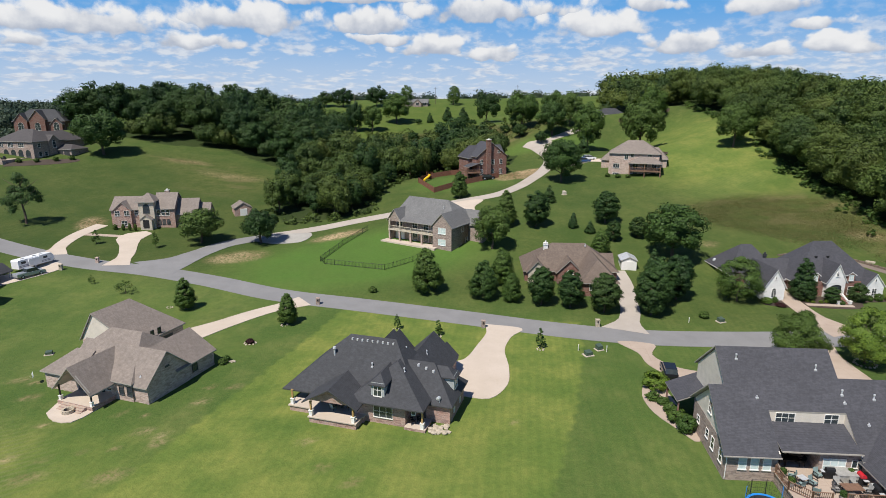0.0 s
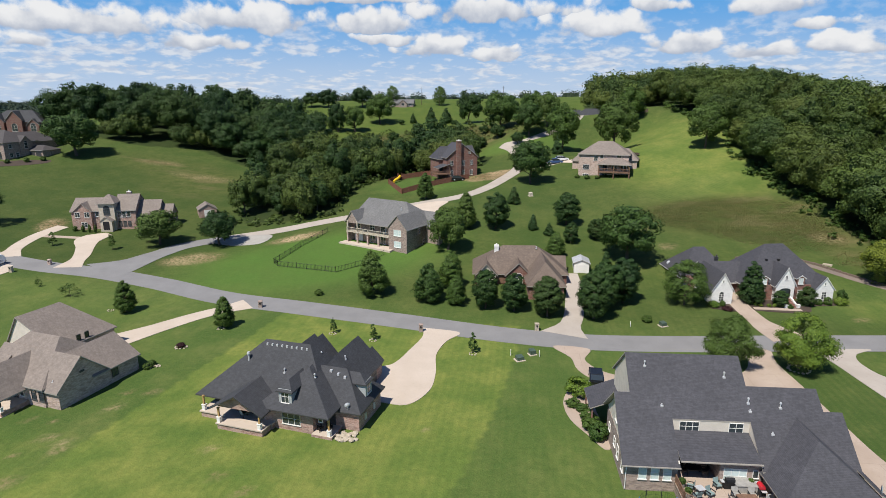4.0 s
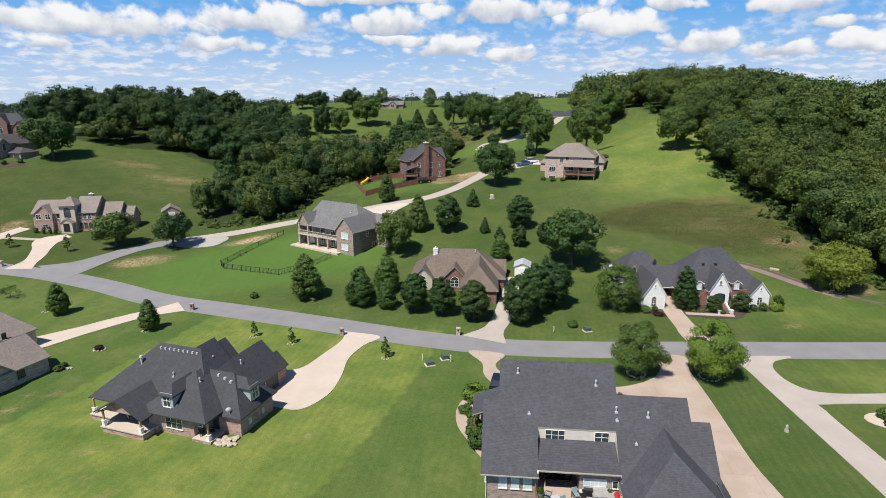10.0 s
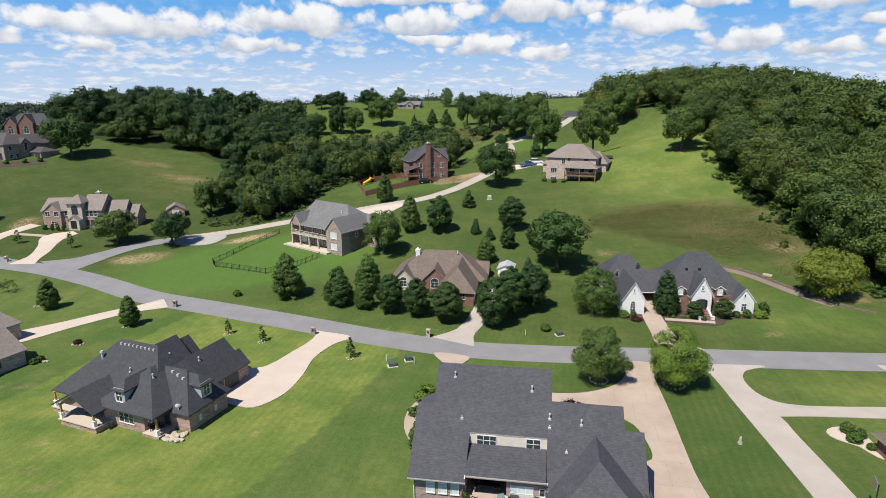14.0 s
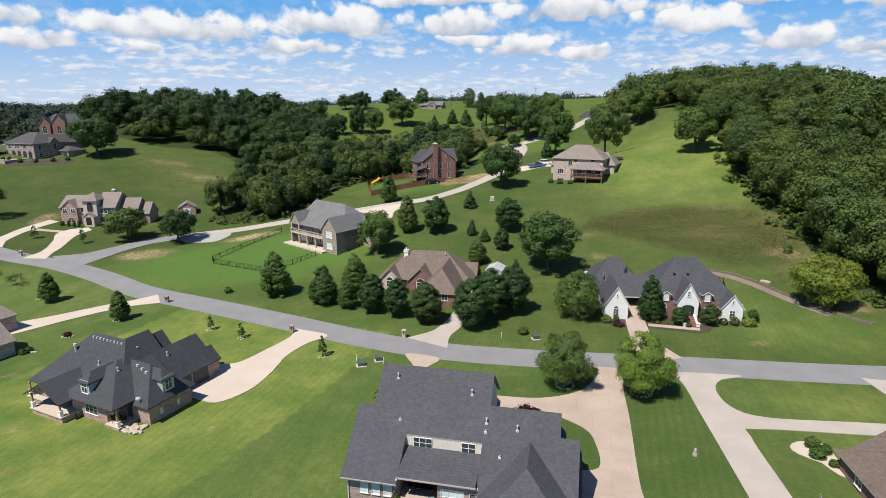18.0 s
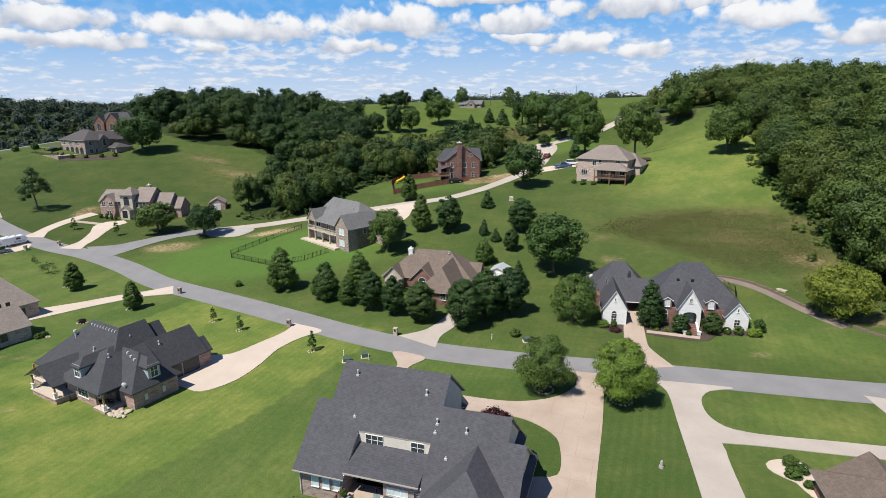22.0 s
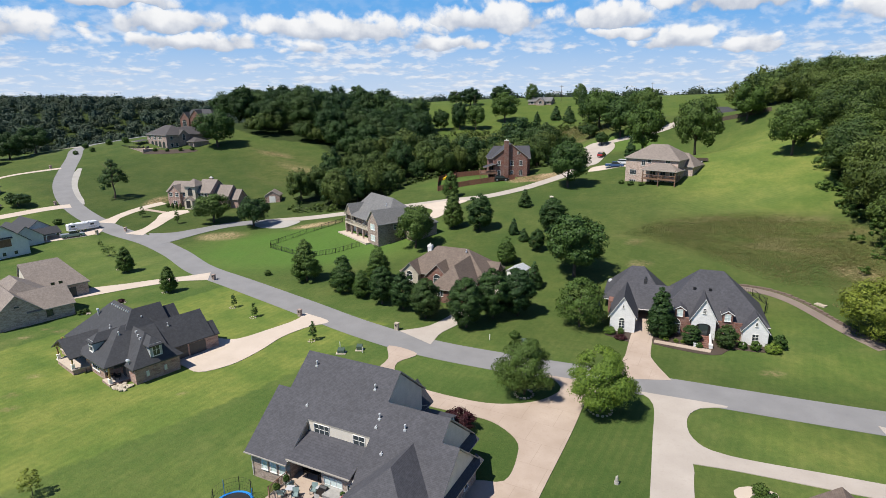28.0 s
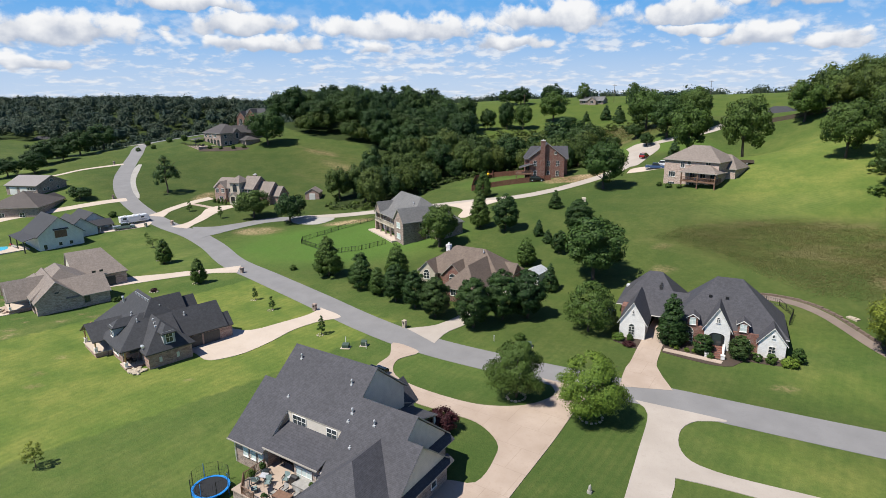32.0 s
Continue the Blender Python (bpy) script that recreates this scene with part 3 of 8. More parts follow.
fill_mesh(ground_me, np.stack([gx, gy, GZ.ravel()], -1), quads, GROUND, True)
ROUGH = [(58, 150), (63, 158), (71, 165), (89, 168), (100, 164), (110, 158), (112, 148), (109, 136), (100, 130), (90, 131), (79, 139), (69, 145)]
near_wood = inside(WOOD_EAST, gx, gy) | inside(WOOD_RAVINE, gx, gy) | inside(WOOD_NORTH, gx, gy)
meadow = 0.95 * spot(86, 154, 32, 15, 2, gx, gy, 0.35) * np.clip((gy - 140 + 0.05 * gx) / 5, 0, 1) + 1.0 * spot(18, 272, 56, 22, 10, gx, gy) + 1.0 * spot(-4, 300, 50, 24, -6, gx, gy) + 0.6 * spot(-75, 205, 24, 16, 0, gx, gy) + 0.55 * spot(-90, 222, 34, 13, -12, gx, gy) + 0.8 * spot(112, 128, 16, 26, 0, gx, gy)
dirt = 0.6 * spot(-50, 136, 9, 5, 20, gx, gy) + 0.9 * spot(-28, 151, 9, 3, 30, gx, gy) + 4.0 * spot(27.5, 201.5, 12, 5, 28, gx, gy) + 0.42 * spot(-100, 226, 11, 3, 0, gx, gy) + 0.3 * spot(-78, 214, 15, 4, -10, gx, gy) + 0.5 * spot(103, 138, 6, 3, -30, gx, gy) + 0.5 * spot(106, 113, 4, 2.5, 0, gx, gy) + 0.7 * spot(-98, 158, 4, 7, 20, gx, gy)
for px_, py_, r_ in ((-62, 66, 2.0), (-55, 62, 1.3), (-36, 62, 1.6), (-33, 60, 1.3), (-44, 53, 2.2), (-29, 73, 1.6), (-60, 75, 2.0), (-13, 55, 1.4), (85, 98, 2.0), (64, 135, 3.0), (62, 146, 2.5)):
    dirt = dirt + 0.35 * spot(px_, py_, r_, r_ * 0.6, 20, gx, gy)
lush = spot(-18, 134, 40, 24, 20, gx, gy) + 0.6 * spot(5, 195, 22, 14, 0, gx, gy) + 0.7 * spot(45, 246, 30, 14, 0, gx, gy)
for px_, py_, r_ in ((-33.6, 61.1, 1.2), (-33.2, 59.1, 1.2), (-35.4, 53.4, 2.6), (-55.4, 70.1, 1.9), (-57.3, 74.3, 1.5), (-32.1, 68.9, 1.6), (-32.1, 73.0, 1.2), (-48.9, 63.3, 1.2), (-40.9, 57.9, 0.9), (-44.3, 56.3, 0.9), (-40.9, 66, 1.0), (-37.5, 58.4, 1.0), (-48.5, 56.3, 1.5), (-37.6, 65.5, 0.9), (9.1, 64.2, 0.8), (-9.5, 52.4, 1.5), (-15.9, 59.9, 1.4)):
    dirt = dirt + 0.5 * spot(px_, py_, r_, r_ * 0.6, 25, gx, gy, 0.7)
bleach = inside([(-18.4, 104), (-22.7, 88.9), (-32.0, 58.4), (-36, 44), (-44, 20), (0, 20), (10.9, 50.0), (17.1, 66.9), (22, 84), (24, 96)], gx, gy) * 1.0 + 0.75 * spot(-50, 46, 27, 22, 0, gx, gy) + 0.7 * spot(92, 205, 34, 62, 0, gx, gy) + 0.6 * spot(92, 81, 16, 6, 0, gx, gy) + 0.5 * spot(98, 100, 18, 9, 0, gx, gy) + 0.6 * spot(74, 118, 30, 9, 0, gx, gy)
rows_ = 1.0 * spot(-58, 52, 18, 14, 0, gx, gy) + 0.6 * spot(80, 172, 26, 8, 20, gx, gy)
field = np.clip((gy - 262) / 25, 0, 1) * (~near_wood)
mown = np.clip(1 - np.abs(gx - 50) / 120, 0, 1) * np.clip((125 - gy) / 10, 0, 1) + 1.6 * spot(66, 62, 7, 24, 0, gx, gy, 0.3)
# where the ground colour carries painted cloud shade
cloud_shade = np.clip((gy - 98 + 0.25 * gx) / 14, 0, 1) * 0.62 + 0.4 * spot(60, 66, 30, 22, 0, gx, gy) + 0.35 * spot(-95, 175, 70, 60, 0, gx, gy)
cloud_shade = np.clip(cloud_shade - lush * 0.7 - 0.75 * spot(92, 205, 34, 62, 0, gx, gy, 0.7) - 0.5 * spot(92, 106, 26, 14, 0, gx, gy, 0.7), 0, 0.85)
far_wood = inside([(-232, 290), (-300, 264), (-370, 262), (-420, 240), (-2000, 240), (-2000, 2000), (1500, 2000), (900, 520), (420, 500), (-420, 520), (-250, 420), (-215, 345), (-215, 275)], gx, gy)
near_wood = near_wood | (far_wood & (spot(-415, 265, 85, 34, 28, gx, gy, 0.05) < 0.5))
for nm_, val_ in (("cloud_shade", cloud_shade), ("meadow", np.clip(meadow, 0, 1)), ("dirt", np.clip(dirt, 0, 1)), ("lush", np.clip(lush, 0, 1)), ("field", np.clip(field - meadow, 0, 1)), ("floor", near_wood * 0.7), ("mown", mown), ("bleach", np.clip(bleach, 0, 1)), ("rows", np.clip(rows_, 0, 1))):
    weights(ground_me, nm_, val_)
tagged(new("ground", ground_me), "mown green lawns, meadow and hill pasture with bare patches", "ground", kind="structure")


# ---- roads and drives ----
def spline(pts, step=1.5):
    """Smooth line through the points."""
    p = [Vector((a, b, 0)) for a, b in pts]
    p = [2 * p[0] - p[1], *p, 2 * p[-1] - p[-2]]
    out = []
    for i in range(1, len(p) - 2):
        n = max(2, int((p[i + 1] - p[i]).length / step))
        for k in range(n):
            t = k / n
            a, b, c, d = p[i - 1], p[i], p[i + 1], p[i + 2]
            out.append(0.5 * ((2 * b) + (c - a) * t + (2 * a - 5 * b + 4 * c - d) * t * t + (3 * b - a - 3 * c + d) * t ** 3))
    out.append(p[-2])
    return [(v.x, v.y) for v in out]


def drape_strip(left, right, lift, thick=0.25, cross=4):
    """A paved strip between two edge lines, laid on the land."""
    sh = Shell()
    rows_ = []
    for (ax, ay), (bx, by) in zip(left, right):
        row = []
        for k in range(cross + 1):
            t = k / cross
            x, y = ax + (bx - ax) * t, ay + (by - ay) * t
            row.append((x, y, hgt(x, y) + lift))
        rows_.append(row)
    for r0, r1 in zip(rows_, rows_[1:]):
        for k in range(cross):
            sh.face([r0[k], r0[k + 1], r1[k + 1], r1[k]][::-1])
        for k in (0, cross):
            a, b = r0[k], r1[k]
            q = [a, b, (b[0], b[1], b[2] - thick), (a[0], a[1], a[2] - thick)]
            sh.face(q if k else q[::-1])
    return sh


def road_line(name, pts, width, lift, mat, label, category="road"):
    line = spline(pts)
    left, right = [], []
    for i, (x, y) in enumerate(line):
        a, b = line[max(0, i - 1)], line[min(len(line) - 1, i + 1)]
        d = Vector((b[0] - a[0], b[1] - a[1])).normalized()
        w = width if isinstance(width, (int, float)) else np.interp(i / (len(line) - 1), [k for k, _ in width], [q for _, q in width])
        left.append((x - d.y * w / 2, y + d.x * w / 2))
        right.append((x + d.y * w / 2, y - d.x * w / 2))
    return single(name, drape_strip(right, left, lift), mat, label, category, kind="structure")


def pad(name, outline, lift, mat, label, category="driveway", smooth=True, cell=2.0, thick=0.2):
    """A paved area with a rounded outline, laid on the land."""
    line = spline(outline + [outline[0]], 1.0)[:-1] if smooth else outline
    bm = bmesh.new()
    vs = [bm.verts.new((x, y, 0)) for x, y in line]
    bm.faces.new(vs)
    lo = [min(p[i] for p in line) for i in (0, 1)]
    hi = [max(p[i] for p in line) for i in (0, 1)]
    for i in (0, 1):
        c = math.floor(lo[i] / cell) * cell + cell
        while c < hi[i]:
            no = (1, 0, 0) if i == 0 else (0, 1, 0)
            co = (c, 0, 0) if i == 0 else (0, c, 0)
            bmesh.ops.bisect_plane(bm, geom=bm.verts[:] + bm.edges[:] + bm.faces[:], plane_co=co, plane_no=no)
            c += cell
    for v in bm.verts:
        v.co.z = hgt(v.co.x, v.co.y) + lift
    bmesh.ops.recalc_face_normals(bm, faces=bm.faces)
    if bm.faces and sum(f.normal.z for f in bm.faces) < 0:
        bmesh.ops.reverse_faces(bm, faces=bm.faces)
    rim = [e for e in bm.edges if e.is_boundary]
    ext = bmesh.ops.extrude_edge_only(bm, edges=rim)
    for v in [g for g in ext["geom"] if isinstance(g, bmesh.types.BMVert)]:
        v.co.z -= thick
    me = bpy.data.meshes.new(name)
    bm.to_mesh(me)
    bm.free()
    me.materials.append(mat)
    return tagged(new(name, me), label, category, kind="structure")


road_line("road", [(190, 88), (140, 88.6), (97, 88.6), (70, 89), (50, 88.9), (34, 89.8), (20, 93), (4, 98.3), (-16, 104.8), (-33, 110.5), (-50, 119.3), (-66, 125.6), (-82, 129), (-100, 134.2), (-117, 140.5), (-131, 148), (-146, 158.5), (-162, 172.5), (-176, 186), (-187.5, 196), (-194, 204), (-195, 211), (-191.5, 219), (-186, 229), (-178, 240)], 6.0, 0.06, ASPHALT, "pale grey asphalt lane winding through the valley")
road_line("road_side", [(-66.5, 127), (-63, 132.5), (-60.4, 139), (-56, 147), (-47, 153.3)], [(0, 15), (0.1, 11), (0.22, 7.6), (0.4, 5.6), (1, 4.8)], 0.075, ASPHALT, "grey asphalt side lane leaving the road")
road_line("road_hill", [(-47.2, 153.2), (-34, 159), (-24, 163.5), (-8, 168.2), (4, 172), (16, 176.5), (24, 185), (30, 195), (36, 206), (40, 218), (40.5, 232), (40, 243)], [(0, 4.8), (0.6, 4.0), (1, 5.0)], 0.075, CONCRETE_GREY, "pale worn lane climbing the hill past houses")
pad("turning_pad", [(33.5, 247.5), (37.0, 251.5), (44.5, 248.0), (46.5, 241.0), (45.0, 228.0), (43.5, 216.0), (39.5, 216.0), (37.4, 230.0), (36.0, 240.0)], 0.1, CONCRETE_GREY, "pale concrete turning area on the hill", "driveway")
road_line("road_upper", [(38, 245), (47, 250.5), (56, 257.5), (64, 264), (72, 274), (76, 288)], 3.4, 0.085, CONCRETE_GREY, "narrow pale lane along the hill top")
road_line("lane_west", [(-130, 97), (-129, 108), (-124, 121), (-120, 134), (-117, 140)], 4, 0.07, CONCRETE, "pale concrete drive to the houses by the lane", "driveway")
road_line("lane_valley", [(-196, 205), (-206, 205.5), (-222, 208), (-240, 209)], 3.6, 0.07, CONCRETE_GREY, "pale side lane leaving the road on the ridge")
road_line("lane_far", [(-165, 172), (-172, 158), (-172, 146), (-176, 132)], 2.6, 0.07, CONCRETE, "narrow pale concrete drive across the lawn", "driveway")
road_line("verge_gravel", [(-115.2, 142.8), (-121, 145.8), (-130, 151.4), (-140, 158.6), (-150, 167), (-158, 175)], [(0, 1.5), (0.1, 3.2), (0.5, 2.4), (0.8, 3.0), (1, 1.6)], 0.05, GRAVEL, "strip of loose pale gravel beside the lane", "gravel")
pad("drive_east", [(7.2, 95.5), (7.4, 92), (5.6, 87), (3, 81.5), (-1.5, 80.2), (-2.8, 76), (-2.5, 70.8), (2, 70.6), (6.2, 69.8), (9, 73.6), (9.8, 79), (9.8, 85), (11.4, 90), (13.6, 93.5)], 0.08, CONCRETE, "pale concrete driveway curving to a garage")
road_line("drive_tan_house", [(-27, 107), (-34, 101.5), (-40, 94.5), (-45, 88.5), (-49, 85)], [(0, 5.5), (0.15, 3.4), (0.55, 4.4), (0.8, 6.5), (1, 8)], 0.08, CONCRETE, "pale concrete driveway to a garage", "driveway")
road_line("drive_brown_house", [(31.2, 92.5), (34.4, 100), (36, 107), (37.5, 114), (38, 121)], [(0, 8), (0.15, 3.6), (1, 3.2)], 0.08, CONCRETE_GREY, "grey concrete driveway beside trees", "driveway")
road_line("drive_white_house", [(68.3, 90.5), (66.9, 96), (66.7, 102), (67, 110), (67.4, 118)], [(0, 7), (0.25, 3.6), (1, 3.0)], 0.08, CONCRETE_TAN, "tan concrete driveway running under a breezeway", "driveway")
pad("drive_large_house", [(54.5, 87.2), (56.8, 85.4), (57.5, 83.2), (55, 79.3), (50, 76.8), (44, 76.6), (38, 77.5), (34.3, 79.4), (32.6, 83.2), (34.2, 87), (28.6, 88.2), (30.6, 84), (30.8, 80), (33, 76.5), (40, 73.6), (46, 73.0), (51, 72.6), (54.8, 70), (55.9, 67), (55.8, 62), (52.2, 60), (52, 50), (59.4, 50), (59.8, 60), (60.8, 73), (61.3, 82), (62.2, 86.6)], 0.08, CONCRETE_TAN, "tan aged concrete circular driveway")
pad("drive_east_house", [(67.5, 86.8), (69.6, 84), (70, 75), (70.4, 58), (70.6, 40), (74.6, 40), (74.7, 58), (74.5, 70.6), (76, 72.4), (90, 72.6), (110, 72.8), (110, 75.4), (90, 75.4), (78, 75.3), (74.4, 77.5), (73.8, 82), (75.4, 85), (78.6, 86.6)], 0.08, CONCRETE_GREY, "pale grey concrete driveway forking to a house")
road_line("drive_east_exit", [(98.5, 87), (98, 82), (101, 77), (106, 74.4)], [(0, 7), (0.3, 3.4), (1, 3)], 0.085, CONCRETE_GREY, "pale concrete driveway end at the road", "driveway")
road_line("drive_brick_house_w", [(-93, 133.4), (-95.4, 141), (-96, 149), (-94.6, 157.5)], [(0, 6), (0.2, 3.2), (1, 3.6)], 0.08, CONCRETE, "pale concrete driveway to the brick house", "driveway")
road_line("drive_brick_house_e", [(-75.6, 128.6), (-77, 136), (-80, 143), (-82.5, 149), (-80, 154)], [(0, 6), (0.2, 3.4), (0.6, 4.2), (0.85, 7), (1, 3)], 0.08, CONCRETE, "pale concrete drive with a turning circle", "driveway")
road_line("path_brick_house", [(-96, 149), (-90, 149.4), (-84, 149.6)], 1.6, 0.075, CONCRETE_TAN, "tan concrete path linking two drives", "path")
pad("drive_grey_house", [(-5, 168), (0, 166.4), (4.5, 163), (6, 157), (8.6, 156), (9.6, 160), (9.2, 166), (12, 172), (6, 172.5)], 0.1, CONCRETE, "pale concrete forecourt behind a house")
pad("gravel_lot", [(-50, 149), (-44, 146.6), (-37, 147.6), (-36, 154.5), (-44, 154.5)], 0.08, GRAVEL, "patch of pale gravel beside the lane", "gravel")
pad("drive_camper", [(-88, 128.5), (-86, 125), (-88.5, 119), (-93, 112.5), (-98, 113), (-97.5, 117), (-92.5, 122.5), (-92.5, 129)], 0.08, CONCRETE, "pale concrete drive with parked vehicles")
pad("drive_hill_house", [(42, 206), (47, 207), (53, 209), (58, 206), (58, 210.5), (50, 213), (43, 211.5)], 0.1, CONCRETE, "pale concrete parking pad by a house")


# ---- trees ----
rng = np.random.default_rng(7)


RIM = [[3, 2, 1, 0], [4, 5, 6, 7], [0, 1, 5, 4], [1, 2, 6, 5], [2, 3, 7, 6], [3, 0, 4, 7]]
CORNERS = np.array([(-1, -1, -1), (1, -1, -1), (1, 1, -1), (-1, 1, -1), (-1, -1, 1), (1, -1, 1), (1, 1, 1), (-1, 1, 1)]) * 0.577


def split(q):
    """Quads as pairs of triangles."""
    return np.concatenate([q[:, [0, 1, 2]], q[:, [0, 2, 3]]])


def leaf_tris(pos, nor, leaf):
    """One pointed leaf spray at each place."""
    n = len(pos)
    nor = nor / np.linalg.norm(nor, axis=1)[:, None]
    a = np.cross(nor, rng.normal(size=(n, 3)))
    a /= np.linalg.norm(a, axis=1)[:, None]
    b = np.cross(nor, a)
    sc = leaf * rng.uniform(0.65, 1.35, n)[:, None]
    return np.stack([pos - a * sc * 0.46 - b * sc * 0.3, pos + a * sc * 0.46 - b * sc * 0.3, pos + b * sc * 0.6], 1)


def crown_cards(h, w, profile, base, clumps, leaves, leaf, droop=0.0, inner=0.35, lobes=0.0, core=0.0):
    """Leaf sprays of one crown, as triangles and a tint for each: clumps spread over the shape that profile gives."""
    zz = rng.uniform(0, 1, clumps * 3)
    rr = np.array([profile(z) for z in zz])
    keep = rng.uniform(0, 1, len(zz)) < rr + 0.12
    zz, rr = zz[keep][:clumps], rr[keep][:clumps]
    ang = rng.uniform(0, 2 * np.pi, len(zz))
    rad = rr * (inner + (1 - inner) * np.sqrt(rng.uniform(0, 1, len(zz)))) * (1 + lobes * np.sin(ang * 3 + zz * 7))
    size = w * 0.5 * rng.uniform(0.15, 0.30, len(zz)) * (0.65 + 0.5 * rr)
    cen = np.stack([np.cos(ang) * rad * (w / 2 - size * 0.7), np.sin(ang) * rad * (w / 2 - size * 0.7), base * h + zz * (h * (1 - base) - size)], -1)
    cen[:, 2] -= droop * rad * w * 0.5
    n = len(zz) * leaves
    which = np.repeat(np.arange(len(zz)), leaves)
    d = rng.normal(size=(n, 3))
    d /= np.linalg.norm(d, axis=1)[:, None]
    d[:, 2] = np.where(rng.uniform(0, 1, n) < 0.6, np.abs(d[:, 2]), d[:, 2])
    r = size[which] * rng.uniform(0.66, 1.16, n)
    pos = cen[which] + d * r[:, None] * np.array([1, 1, 0.72])
    out = (pos - np.array([0, 0, h * (base + 1) * 0.45])) / np.array([w, w, h])
    out /= np.linalg.norm(out, axis=1)[:, None] + 1e-6
    q = leaf_tris(pos, d * 0.8 + out * 0.6 + rng.normal(size=(n, 3)) * 0.34, leaf)
    shade_of = 0.14 * rng.normal(size=len(zz))
    tint = np.clip(0.5 + 0.18 * rng.normal(size=n) + shade_of[which], 0, 1)
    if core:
        # boxes as the dense heart of every clump, tinted dark for its inner shade
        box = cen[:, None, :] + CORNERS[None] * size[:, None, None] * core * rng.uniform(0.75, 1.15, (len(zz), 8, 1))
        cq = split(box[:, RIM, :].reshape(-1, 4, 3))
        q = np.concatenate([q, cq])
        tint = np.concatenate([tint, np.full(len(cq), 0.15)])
    return q, tint


def dome_cards(h, w, base, lobes_n, leaves, leaf):
    """A rounded broadleaf crown: leafy lobes set over a dome, with a dense heart."""
    mid, rz = h * (0.5 + base * 0.5), h * (1 - base) * 0.5
    k = np.arange(lobes_n) + 0.5
    up = 1 - 1.78 * k / lobes_n
    turn = k * 2.39996 + rng.uniform(0, 6.28)
    flat = np.sqrt(np.maximum(0, 1 - up * up))
    d = np.stack([np.cos(turn) * flat, np.sin(turn) * flat, up], -1) + rng.normal(size=(lobes_n, 3)) * 0.22
    d /= np.linalg.norm(d, axis=1)[:, None]
    size = w * 0.5 * rng.uniform(0.24, 0.40, lobes_n) * (26 / lobes_n) ** 0.35
    ph = rng.uniform(0, 6.28, 3)
    reach = rng.uniform(0.80, 1.08, lobes_n) * (1 + 0.13 * np.sin(2 * turn + ph[0]) + 0.09 * np.sin(3 * turn + up * 4 + ph[1]))
    cen = d * (np.array([w / 2, w / 2, rz]) - size[:, None] * 0.9) * reach[:, None] + np.array([0, 0, mid])
    n = lobes_n * leaves
    which = np.repeat(np.arange(lobes_n), leaves)
    e = rng.normal(size=(n, 3)) + d[which] * 0.7
    e /= np.linalg.norm(e, axis=1)[:, None]
    # each lobe is a handful of smaller tufts
    tuft = 1 + 0.16 * np.sin(e[:, 0] * 7 + which * 1.7) * np.sin(e[:, 1] * 7 + which * 2.9) + 0.12 * np.sin(e[:, 2] * 9 + which)
    pos = cen[which] + e * (size[which] * tuft * rng.uniform(0.82, 1.12, n))[:, None] * np.array([1, 1, 0.92])
    q = leaf_tris(pos, e + d[which] * 0.2 + rng.normal(size=(n, 3)) * 0.36 + np.array([0, 0, 0.1]), leaf)
    own = 0.12 * rng.normal(size=lobes_n)
    tint = np.clip(0.5 + 0.16 * rng.normal(size=n) + own[which], 0, 1)
    # lobe boxes and heart get a dark tint in place of crown shade
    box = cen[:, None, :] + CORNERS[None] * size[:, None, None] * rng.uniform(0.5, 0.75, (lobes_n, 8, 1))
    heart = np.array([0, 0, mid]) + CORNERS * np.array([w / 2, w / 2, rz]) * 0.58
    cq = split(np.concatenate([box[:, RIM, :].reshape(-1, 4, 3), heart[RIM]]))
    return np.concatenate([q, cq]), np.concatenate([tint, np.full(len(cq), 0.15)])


def cards_mesh(name, q, tint, mat, kin=None):
    me = bpy.data.meshes.new(name)
    n = len(q)
    fill_mesh(me, q.reshape(-1, 3), np.arange(n * 3).reshape(n, 3), mat)
    weights(me, "tint", np.repeat(tint, 3))
    if kin is not None:
        weights(me, "kin", np.repeat(kin, 3))
    return me


PROFILES = {
    "broad": lambda z: math.sqrt(max(0.0, 1 - (2 * z - 0.85) ** 2 * 0.9)) if z < 0.9 else 0.45,
    "oval": lambda z: math.sin(math.pi * min(1, (z + 0.12) / 1.12)) ** 0.55,
    "conic": lambda z: 0.95 * (1 - z) ** 0.65 * min(1, 0.55 + z * 2.5) + 0.08,
    "conifer": lambda z: 1.0 * (1 - z) ** 0.95 * min(1, 0.7 + z * 3) + 0.05,
    "round": lambda z: math.sqrt(max(0.0, 1 - (2 * z - 1) ** 2)),
    "maple": lambda z: min(1.0, 0.5 + 2.4 * z) * max(0.0, 1 - z ** 2.3) ** 0.6 + 0.06,
}
